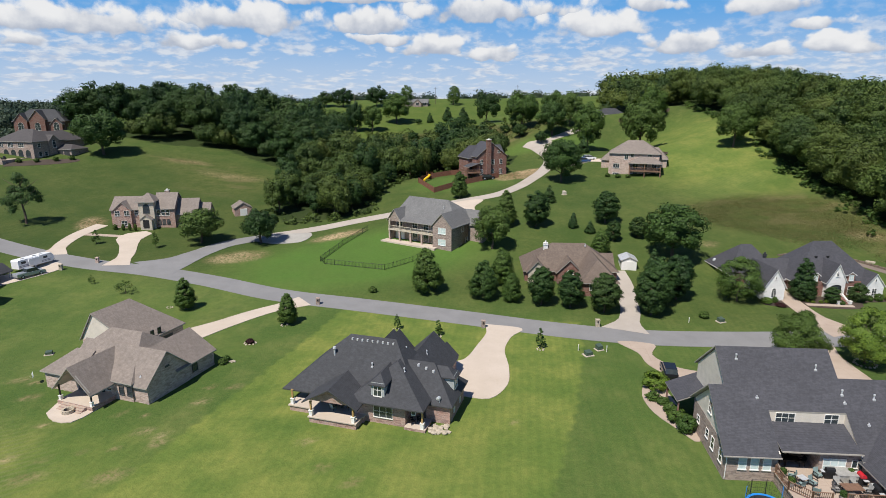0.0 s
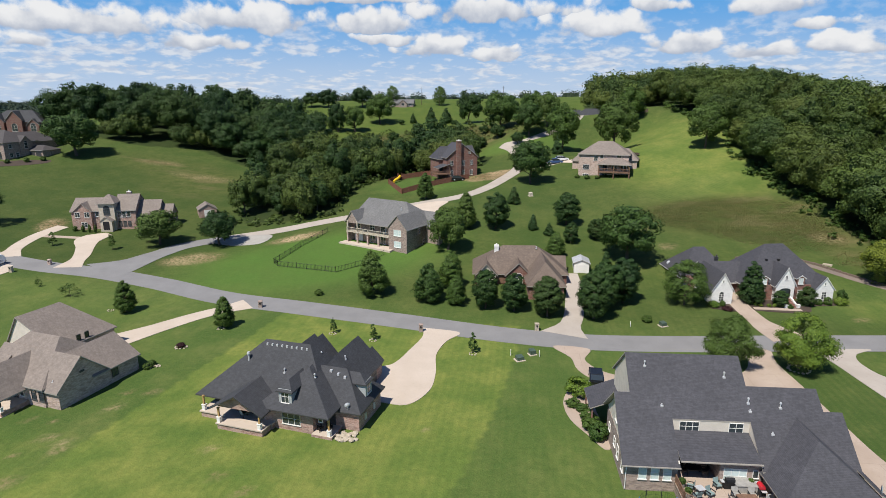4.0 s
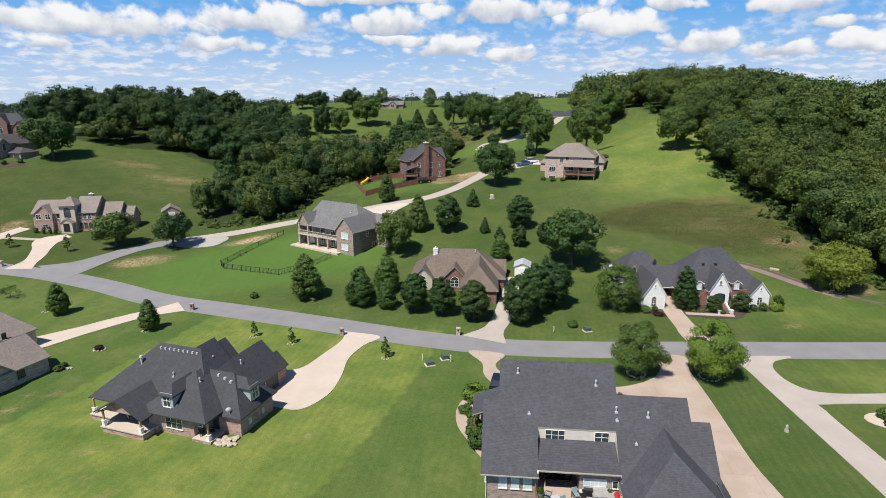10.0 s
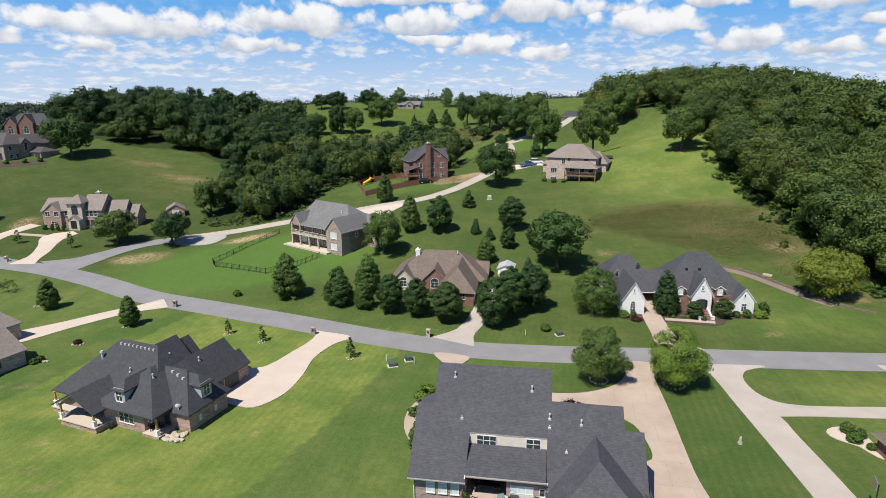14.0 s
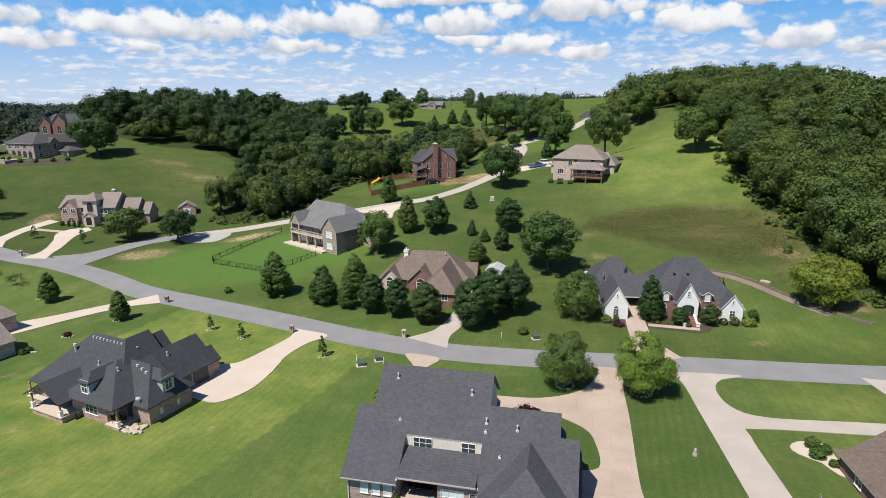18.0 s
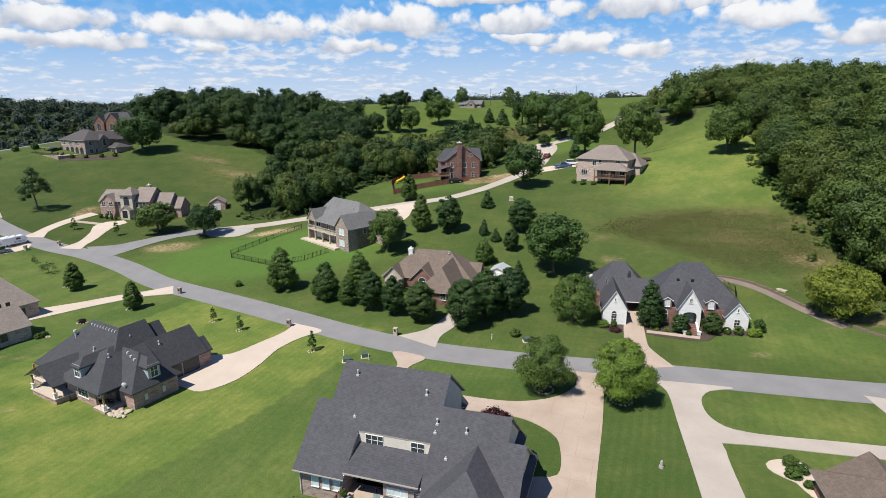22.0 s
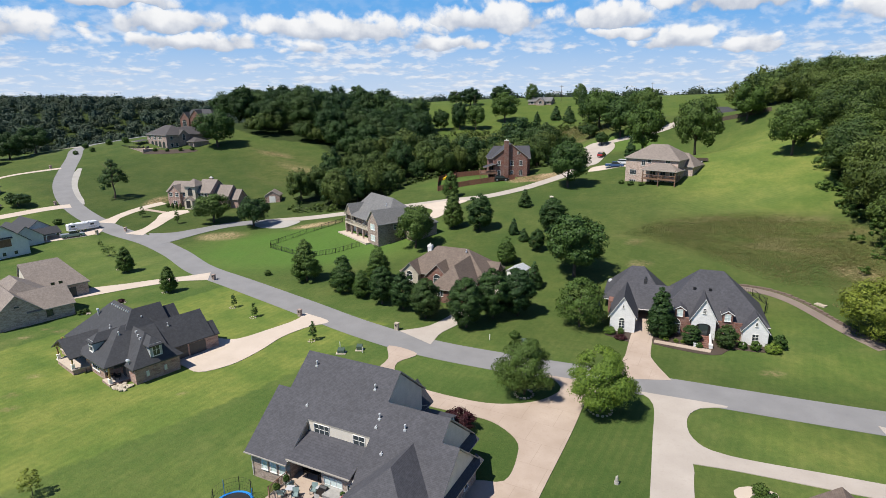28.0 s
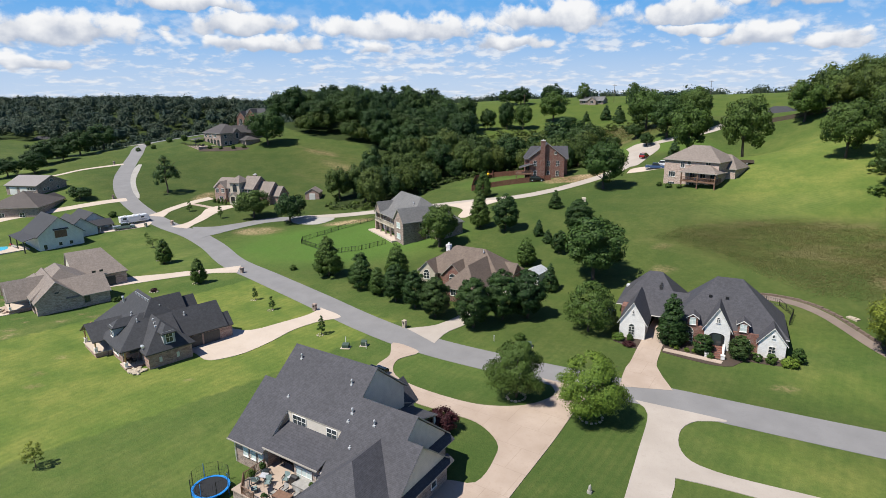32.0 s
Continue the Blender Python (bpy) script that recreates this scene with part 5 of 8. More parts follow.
def roof_block(h, x0, x1, y0, y1, ze, zr, mat, axis="x", hips=(0, 0), over=0.45, ridge=0.5, thick=0.16, trim=None, label="", gover=None):
    """A gable or hip roof over a rectangle; hips: how far in the ridge ends stand (0 for a gable)."""
    g = over * 0.7 if gover is None else gover
    sw = axis != "x"
    if sw:
        x0, x1, y0, y1 = y0, y1, x0, x1
    yr = y0 + (y1 - y0) * ridge
    s0, s1 = (zr - ze) / max(0.1, yr - y0), (zr - ze) / max(0.1, y1 - yr)
    a, b = x0 - (over if hips[0] else g), x1 + (over if hips[1] else g)
    za, zb = ze - over * s0, ze - over * s1
    r0, r1 = (x0 + hips[0] if hips[0] else a), (x1 - hips[1] if hips[1] else b)
    A, B, C, D, R, S = (a, y0 - over, za), (b, y0 - over, za), (b, y1 + over, zb), (a, y1 + over, zb), (r0, yr, zr), (r1, yr, zr)
    f = lambda p: (p[1], p[0], p[2]) if sw else p
    lo = lambda p: (p[0], p[1], p[2] - thick)
    sh = Shell()

    def add(pts, m):
        pts = [f(p) for p in pts]
        sh.face(pts[::-1] if sw else pts, m)
    for quad in ([A, B, S, R], [C, D, R, S]):
        add(quad, 0)
        add([lo(p) for p in quad][::-1], 1)
    for tri, hp in (([D, A, R], hips[0]), ([B, C, S], hips[1])):
        if hp:
            add(tri, 0)
            add([lo(p) for p in tri][::-1], 1)
            add([tri[0], lo(tri[0]), lo(tri[1]), tri[1]], 1)
        else:
            for p, q in ((tri[0], tri[2]), (tri[2], tri[1])):
                add([p, lo(p), lo(q), q], 1)
    add([A, lo(A), lo(B), B], 1)
    add([C, lo(C), lo(D), D], 1)
    return part("roof", sh, [mat, trim or EAVE], h, label)


def wing(h, x0, x1, y0, y1, z0, ze, zr, wall, roof, axis="x", hips=(0, 0), over=0.45, ridge=0.5, trim=None, gablewall=None):
    g = (0 if hips[0] else 1, 0 if hips[1] else 1)
    wall_block(h, x0, x1, y0, y1, z0, ze - (0.3 if hips[0] or hips[1] else 0.1), zr - 0.16, wall, axis, g, ridge)
    roof_block(h, x0, x1, y0, y1, ze, zr, roof, axis, hips, over, ridge, trim=trim)


def shed_roof(h, x0, x1, y0, y1, zlow, zhigh, mat, low="y0", thick=0.14, trim=None):
    z = {"y0": (zlow, zlow, zhigh, zhigh), "y1": (zhigh, zhigh, zlow, zlow), "x0": (zlow, zhigh, zhigh, zlow), "x1": (zhigh, zlow, zlow, zhigh)}[low]
    sh = Shell()
    sh.slab([(x0, y0, z[0]), (x1, y0, z[1]), (x1, y1, z[2]), (x0, y1, z[3])], thick, 0, 1)
    return part("roof", sh, [mat, trim or EAVE], h)


FACE = {"s": 0, "e": 90, "n": 180, "w": 270}
WINDOWS = {}


def window(h, x, y, z, w, ht, face="s", nx=2, ny=2, frame_mat=None, glass=None, arch=False):
    """A window proud of the wall at its middle bottom point; face: the side that it looks to."""
    glass = glass or GLASS
    frame_mat = frame_mat or TRIM
    key = (round(w, 2), round(ht, 2), nx, ny, frame_mat.name, glass.name, arch)
    if key not in WINDOWS:
        fr, pn = Shell(), Shell()
        t = 0.055
        fr.box(-w / 2, -w / 2 + t, -0.07, 0.05, 0, ht)
        fr.box(w / 2 - t, w / 2, -0.07, 0.05, 0, ht)
        fr.box(-w / 2 + t, w / 2 - t, -0.07, 0.05, ht - t, ht)
        fr.box(-w / 2 - 0.05, w / 2 + 0.05, -0.12, 0.05, -t, t * 0.6)
        for i in range(1, nx):
            c = -w / 2 + w * i / nx
            fr.box(c - 0.025, c + 0.025, -0.05, 0.03, t * 0.6, ht - t)
        for i in range(1, ny):
            c = ht * i / ny
            fr.box(-w / 2 + t, w / 2 - t, -0.045, 0.03, c - 0.022, c + 0.022)
        if arch:
            n = 10
            for k in range(n):
                a, b = math.pi * k / n, math.pi * (k + 1) / n
                ro, ri = w / 2, w / 2 - t
                q = [(math.cos(a) * ro, -0.07, ht + math.sin(a) * ro), (math.cos(a) * ri, -0.07, ht + math.sin(a) * ri), (math.cos(b) * ri, -0.07, ht + math.sin(b) * ri), (math.cos(b) * ro, -0.07, ht + math.sin(b) * ro)]
                fr.face(q)
                fr.face([(p[0], 0.02, p[2]) for p in q][::-1])
                fr.face([q[0], q[3], (q[3][0], 0.02, q[3][2]), (q[0][0], 0.02, q[0][2])][::-1])
            pn.face([(math.cos(math.pi * k / n) * (w / 2 - t), -0.02, ht + math.sin(math.pi * k / n) * (w / 2 - t)) for k in range(n + 1)])
        pn.box(-w / 2 + t * 0.5, w / 2 - t * 0.5, -0.02, 0.02, 0.02, ht - t * 0.5)
        WINDOWS[key] = (fr.mesh("window", [frame_mat]), pn.mesh("pane", [glass]))
    fr, pn = WINDOWS[key]
    ob = part("window", fr, None, h)
    ob.matrix_local = pose(x, y, z, 0, 0, FACE[face])
    part("pane", pn, None, ob)
    return ob


def panel_door(h, x, y, z, w, ht, face, mat, rows_=4, cols=1, name="door", label=""):
    """A door with raised panels."""
    sh = Shell()
    sh.box(-w / 2, w / 2, -0.04, 0.05, 0, ht)
    for i in range(cols):
        for j in range(rows_):
            a, b = -w / 2 + w * i / cols, -w / 2 + w * (i + 1) / cols
            c, d = ht * j / rows_, ht * (j + 1) / rows_
            sh.box(a + 0.06, b - 0.06, -0.065, -0.04, c + 0.05, d - 0.05)
    ob = part(name, sh, mat, h, label)
    ob.matrix_local = pose(x, y, z, 0, 0, FACE[face])
    return ob


def post(h, x, y, z0, z1, w, mat, pier=0.0, pier_mat=None, label=""):
    sh = Shell()
    sh.box(x - w / 2, x + w / 2, y - w / 2, y + w / 2, z0 + pier, z1)
    sh.box(x - w * 0.7, x + w * 0.7, y - w * 0.7, y + w * 0.7, z1 - 0.14, z1 - 0.02)
    ob = part("post", sh, mat, h, label)
    if pier:
        pw = w * 1.05
        q = Shell().box(x - pw, x + pw, y - pw, y + pw, z0 - 0.2, z0 + pier).box(x - pw - 0.05, x + pw + 0.05, y - pw - 0.05, y + pw + 0.05, z0 + pier, z0 + pier + 0.07)
        part("pier", q, pier_mat or TRIM, h)
    return ob


def box_part(h, name, x0, x1, y0, y1, z0, z1, mat, label="", top=None):
    return part(name, Shell().box(x0, x1, y0, y1, z0, z1, 0, 1 if top else None), [mat, top] if top else mat, h, label)


def vent_pipe(h, x, y, z, tall=0.5, cap=True):
    sh = Shell()
    sh.box(x - 0.15, x + 0.15, y - 0.15, y + 0.15, z - 0.15, z + 0.05)
    sh.tube((x, y, z), (x, y, z + tall), 0.07, 0.07, 8)
    if cap:
        sh.tube((x, y, z + tall), (x, y, z + tall + 0.16), 0.12, 0.10, 8)
    return part("vent_pipe", sh, METAL, h, "galvanised roof vent pipe")


def railing(h, a, b, z0, z1, mat, gap=0.18, name="railing"):
    """A railing from a to b: posts, two rails, balusters."""
    a, b = Vector((*a, 0)), Vector((*b, 0))
    n = max(1, round((b - a).length / 1.8))
    sh = Shell()
    for k in range(n + 1):
        p = a.lerp(b, k / n)
        sh.box(p.x - 0.06, p.x + 0.06, p.y - 0.06, p.y + 0.06, z0 - 0.3, z1 + 0.04)
    sh.tube((a.x, a.y, z1), (b.x, b.y, z1), 0.06, 0.06, 4)
    sh.tube((a.x, a.y, z0 + 0.12), (b.x, b.y, z0 + 0.12), 0.045, 0.045, 4)
    m = max(2, round((b - a).length / gap))
    for k in range(m):
        p = a.lerp(b, (k + 0.5) / m)
        sh.box(p.x - 0.022, p.x + 0.022, p.y - 0.022, p.y + 0.022, z0 + 0.12, z1)
    return part(name, sh, mat, h)


def chimney(h, x, y, z0, z1, w, d, mat, cap=None):
    sh = Shell()
    sh.box(x - w / 2, x + w / 2, y - d / 2, y + d / 2, z0, z1)
    sh.box(x - w / 2 - 0.08, x + w / 2 + 0.08, y - d / 2 - 0.08, y + d / 2 + 0.08, z1 - 0.35, z1 - 0.18)
    sh.box(x - w / 2 - 0.06, x + w / 2 + 0.06, y - d / 2 - 0.06, y + d / 2 + 0.06, z1, z1 + 0.12, 1)
    sh.tube((x, y, z1 + 0.1), (x, y, z1 + 0.5), 0.16, 0.16, 8, 1)
    return part("chimney", sh, [mat, cap or TRIM], h)


def dish(h, x, y, z, r=0.45, turn=0.0):
    sh = Shell()
    sh.tube((x, y, z - 0.5), (x, y, z), 0.04, 0.04, 6)
    n, rings = 14, 3
    c, s = math.cos(radians(turn)), math.sin(radians(turn))
    pts = []
    for i in range(rings + 1):
        q = i / rings
        pts.append([(q * r * math.cos(6.2832 * k / n), 0.35 * r * q * q, q * r * math.sin(6.2832 * k / n)) for k in range(n)])
    tr = lambda p: (x + p[0] * c - p[1] * s, y + p[0] * s + p[1] * c - 0.1, z + p[2] * 0.9 + p[1] * 0.5)
    for i in range(rings):
        for k in range(n):
            j = (k + 1) % n
            sh.face([tr(pts[i][k]), tr(pts[i + 1][k]), tr(pts[i + 1][j]), tr(pts[i][j])])
    sh.tube(tr((0, 0.1, -r)), tr((0, -0.5 * r, 0)), 0.02, 0.02, 5)
    return part("satellite_dish", sh, METAL, h, "grey satellite dish")



def prism(h, name, a, b, profile, mat, axis="x", label=""):
    """A profile pulled from a to b along an axis: pairs of (across, up)."""
    sh = Shell()
    P = (lambda s, q: (s, q[0], q[1])) if axis == "x" else (lambda s, q: (q[0], s, q[1]))
    e0, e1 = [P(a, q) for q in profile], [P(b, q) for q in profile]
    sh.face(e0[::-1] if axis == "x" else e0)
    sh.face(e1 if axis == "x" else e1[::-1])
    n = len(profile)
    for i in range(n):
        j = (i + 1) % n
        q = [e0[i], e0[j], e1[j], e1[i]]
        sh.face(q if axis == "x" else q[::-1])
    return part(name, sh, mat, h, label)


def dormer(h, x, y, z0, ze, zr, w, depth, face, wall, roof, nx=2, ny=2, glass=None, arch=False, hip=False):
    """A gabled dormer whose front stands at x, y; face: the side that it looks to."""
    d = part("dormer", Shell().box(-w / 2, w / 2, 0, depth, z0, ze), wall, h)
    d.matrix_local = pose(x, y, 0, 0, 0, FACE[face])
    if not hip:
        prism(d, "gable", 0, 0.2, [(-w / 2, ze), (w / 2, ze), (0, zr - 0.08)], wall, "y")
    roof_block(d, -w / 2, w / 2, 0, depth, ze, zr, roof, "y", (1.1 if hip else 0, 0), 0.25, trim=TRIM_DARK if hip else TRIM)
    window(d, 0, 0, z0 + (ze - z0) * 0.18, w * 0.62, (ze - z0) * 0.75, "s", nx, ny, None, glass, arch)
    return d


# ---- house with the honey coloured posts ----
def porch_house():
    h = thing("brick_house", 0.7, 63.0, 0.0, -17, "one storey brick house with charcoal roof and timber post porch", "house")
    R, W = ROOF_DARK, BRICK_PINK
    D = TRIM_DARK
    box_part(h, "wall", -15.5, -11.8, 2.0, 9.6, -1.2, 2.0, W)
    box_part(h, "wall", -11.8, -5.0, -1.7, 8.0, -1.2, 2.2, W)
    box_part(h, "wall", -5.0, 0.0, 0.5, 7.0, -1.2, 2.0, W)
    roof_block(h, -21.8, -3.7, -0.5, 9.8, 2.1, 7.8, R, "x", (6.9, 4.8), 0.5, trim=D)
    roof_block(h, -11.9, -2.8, -2.2, 6.4, 2.65, 6.0, R, "y", (4.4, 0), 0.45, trim=D)
    roof_block(h, -8.0, 0.0, 0.5, 7.1, 2.3, 5.65, R, "x", (0, 3.0), 0.45, trim=D)
    wing(h, -9.8, -3.2, 7.0, 14.0, -1.2, 2.2, 5.4, W, R, "y", (0, 0), 0.45, trim=D)
    wing(h, -14.3, -7.7, 4.4, 9.8, -1.2, 3.2, 6.85, W, R, "y", (0, 0), 0.4, trim=D)
    wing(h, -13.6, -8.4, 9.8, 12.0, -1.2, 3.0, 6.0, W, R, "y", (0, 0), 0.35, trim=D)
    wing(h, -6.4, -3.3, 14.0, 15.2, -1.2, 1.9, 3.5, W, R, "y", (0, 0), 0.3, trim=D)
    # porch: slab on a brick skirt, gabled roof on posts
    box_part(h, "porch_skirt", -20.6, -10.3, -2.2, 2.4, -1.2, 0.02, W)
    box_part(h, "porch_slab", -20.75, -10.2, -2.35, 2.4, 0.02, 0.16, CONCRETE, "pale concrete porch floor")
    box_part(h, "porch_skirt", -16.8, -10.5, -4.0, -2.3, -1.2, 0.02, W)
    box_part(h, "porch_slab", -16.95, -10.4, -4.15, -2.36, 0.02, 0.16, CONCRETE)
    roof_block(h, -17.2, -10.6, -4.0, 3.6, 2.3, 4.2, R, "y", (0, 0), 0.4, trim=D)
    prism(h, "gable", -3.6, -3.45, [(-16.9, 2.15), (-10.9, 2.15), (-13.9, 3.9)], BRICK_PINK, "y")
    for x, y in ((-20.3, -1.9), (-16.6, -3.8), (-10.9, -3.8)):
        post(h, x, y, 0.16, 2.15, 0.2, WOOD_POST, 0.7, TRIM, "honey coloured timber post")
    # corner porch
    box_part(h, "porch_slab", -5.0, -2.3, -2.2, 0.5, -1.0, -0.35, W, top=CONCRETE)
    post(h, -2.75, -1.9, -0.35, 2.25, 0.2, WOOD_POST, 0.7, TRIM)
    panel_door(h, -3.6, 0.5, -0.35, 0.95, 2.0, "s", TRIM_DARK, 3, 2)
    window(h, -7.9, -1.7, 0.15, 2.5, 1.6, "s", 3, 2)
    window(h, -3.9, -1.7, 1.2, 0.5, 0.5, "s", 1, 1)
    window(h, -13.0, 2.0, 0.2, 1.6, 1.8, "s", 2, 1)
    window(h, -18.0, 6.0, 0.6, 1.0, 1.2, "s", 1, 2)
    panel_door(h, -11.2, 2.0, 0.16, 0.95, 1.95, "s", TRIM_DARK, 3, 2)
    dormer(h, -8.5, -1.75, 2.6, 4.75, 5.55, 1.75, 4.2, "s", SIDING_GREY, R, 2, 2, hip=True)
    dormer(h, -0.2, 3.9, 2.3, 4.55, 5.35, 1.75, 4.2, "e", SIDING_GREY, R, 2, 2, hip=True)
    for v in (8.6, 11.6):
        panel_door(h, -3.2, v, -0.8, 2.7, 2.15, "e", TRIM_DARK, 4, 4, "garage_door", "dark panelled garage door")
    main = lambda y: 7.8 - 1.107 * (4.65 - y)
    for k in range(9):
        x = -14.5 + k * 0.72
        part("ridge_vent", Shell().box(x - 0.11, x + 0.11, 4.08, 4.3, main(4.3) - 0.25, main(4.3) + 0.04), METAL, h)
    part("flue", Shell().tube((-16.4, 2.6, main(2.6) - 0.2), (-16.4, 2.6, 6.35), 0.13, 0.13, 10).tube((-16.4, 2.6, 6.35), (-16.4, 2.6, 6.6), 0.24, 0.2, 10), METAL, h, "tall galvanised flue pipe")
    for x, y, z in ((-10.8, 2.0, main(2.0)), (-6.2, 1.4, 5.1), (-7.4, 5.4, 6.1), (-5.6, 8.4, 4.5)):
        vent_pipe(h, x, y, z, 0.4)
    for x, y, z in ((-5.0, 3.4, 5.25), (-3.9, 3.2, 5.05), (-2.9, 3.0, 4.85)):
        part("roof_vent", Shell().box(x - 0.15, x + 0.15, y - 0.15, y + 0.15, z - 0.3, z + 0.14), METAL, h)
    dish(h, -1.3, 0.3, 2.7, 0.34, 40)
    for v in (2.0, 4.6):
        box_part(h, "utility_meter", 0.0, 0.14, v, v + 0.4, 0.1, 0.9, METAL)
    return h


porch_house()


# ---- house with the tan roof ----
def tan_house():
    h = thing("brick_house", -38.5, 68.5, 0.0, -19, "brick house with weathered tan roof and raised back porch", "house")
    R, W = ROOF_TAN, BRICK_TAN
    wing(h, -13.5, 0.2, -0.2, 7.0, -1.6, 2.15, 5.4, W, R, "x", (0, 0), 0.4)
    wing(h, -15.8, -2.2, -0.4, 11.4, -1.6, 2.4, 6.5, W, R, "x", (4.5, 3.5), 0.4)
    wing(h, -8.4, 0.15, 5.0, 12.3, -1.6, 2.0, 4.7, W, R, "y", (0, 0), 0.4)
    wing(h, -21.6, -11.2, 8.8, 18.4, -1.6, 2.4, 6.5, SIDING, R, "y", (0, 2.6), 0.4, ridge=0.26)
    box_part(h, "wall", -21.65, -11.15, 8.75, 18.45, -1.6, 1.9, W)
    wing(h, -17.0, -11.0, -1.0, 5.0, -1.6, 2.2, 4.4, W, R, "x", (3.0, 0), 0.4)
    # back porch
    roof_block(h, -11.1, -5.3, -4.0, 3.0, 2.1, 5.1, R, "y", (0, 0), 0.4)
    prism(h, "gable_trim", -4.1, -3.95, [(-11.3, 2.0), (-10.9, 2.0), (-8.2, 4.75), (-5.5, 2.0), (-5.1, 2.0), (-8.2, 5.05)], EAVE, "y")
    box_part(h, "porch_floor", -11.2, -5.2, -4.0, -0.4, -1.4, -0.05, BRICK_PINK, top=CONCRETE)
    for k, zt in enumerate((-0.2, -0.36, -0.52)):
        box_part(h, "step", -10.2, -6.2, -4.35 - 0.35 * k, -4.0 - 0.35 * k, -1.3, zt, BRICK_PINK, top=CONCRETE_TAN)
    for x in (-10.9, -5.5):
        post(h, x, -3.7, -0.05, 2.05, 0.16, METAL_DARK, 0.55, TRIM)
    window(h, -4.0, -0.4, 0.2, 0.85, 1.35, "s", 1, 2, TRIM_DARK)
    window(h, -2.6, -0.4, 0.2, 0.95, 1.35, "s", 1, 2, TRIM_DARK)
    panel_door(h, -8.0, -0.4, -0.05, 1.9, 2.0, "s", GLASS, 1, 2)
    window(h, -6.2, -0.4, 0.4, 0.8, 1.3, "s", 1, 2)
    window(h, 0.3, 8.2, 0.3, 1.0, 1.4, "e", 2, 2, TRIM_DARK)
    box_part(h, "vent", 0.3, 0.36, 3.0, 3.7, 3.1, 3.4, TRIM_DARK)
    for v in (10.6, 12.9, 15.2):
        panel_door(h, -11.15, v, -0.6, 1.9, 2.1, "e", TRIM_DARK, 4, 3, "garage_door")
    for v in (12.2, 13.6):
        window(h, -11.15, v, 2.35, 0.7, 1.0, "e", 1, 2, TRIM_DARK)
    dish(h, -19.6, -1.0, 0.7, 0.5, -30)
    vent_pipe(h, -1.4, 0.5, 2.7, 0.25, False)
    vent_pipe(h, -6.0, 2.0, 3.7, 0.25, False)
    return h


tan_house()
pad("patio_round", [(-50.4, 66.0), (-48.4, 64.2), (-45.9, 63.9), (-44.6, 66.6), (-44.9, 68.6), (-50.2, 69.6)], 0.1, CONCRETE, "pale concrete patio with a fire pit", "patio")


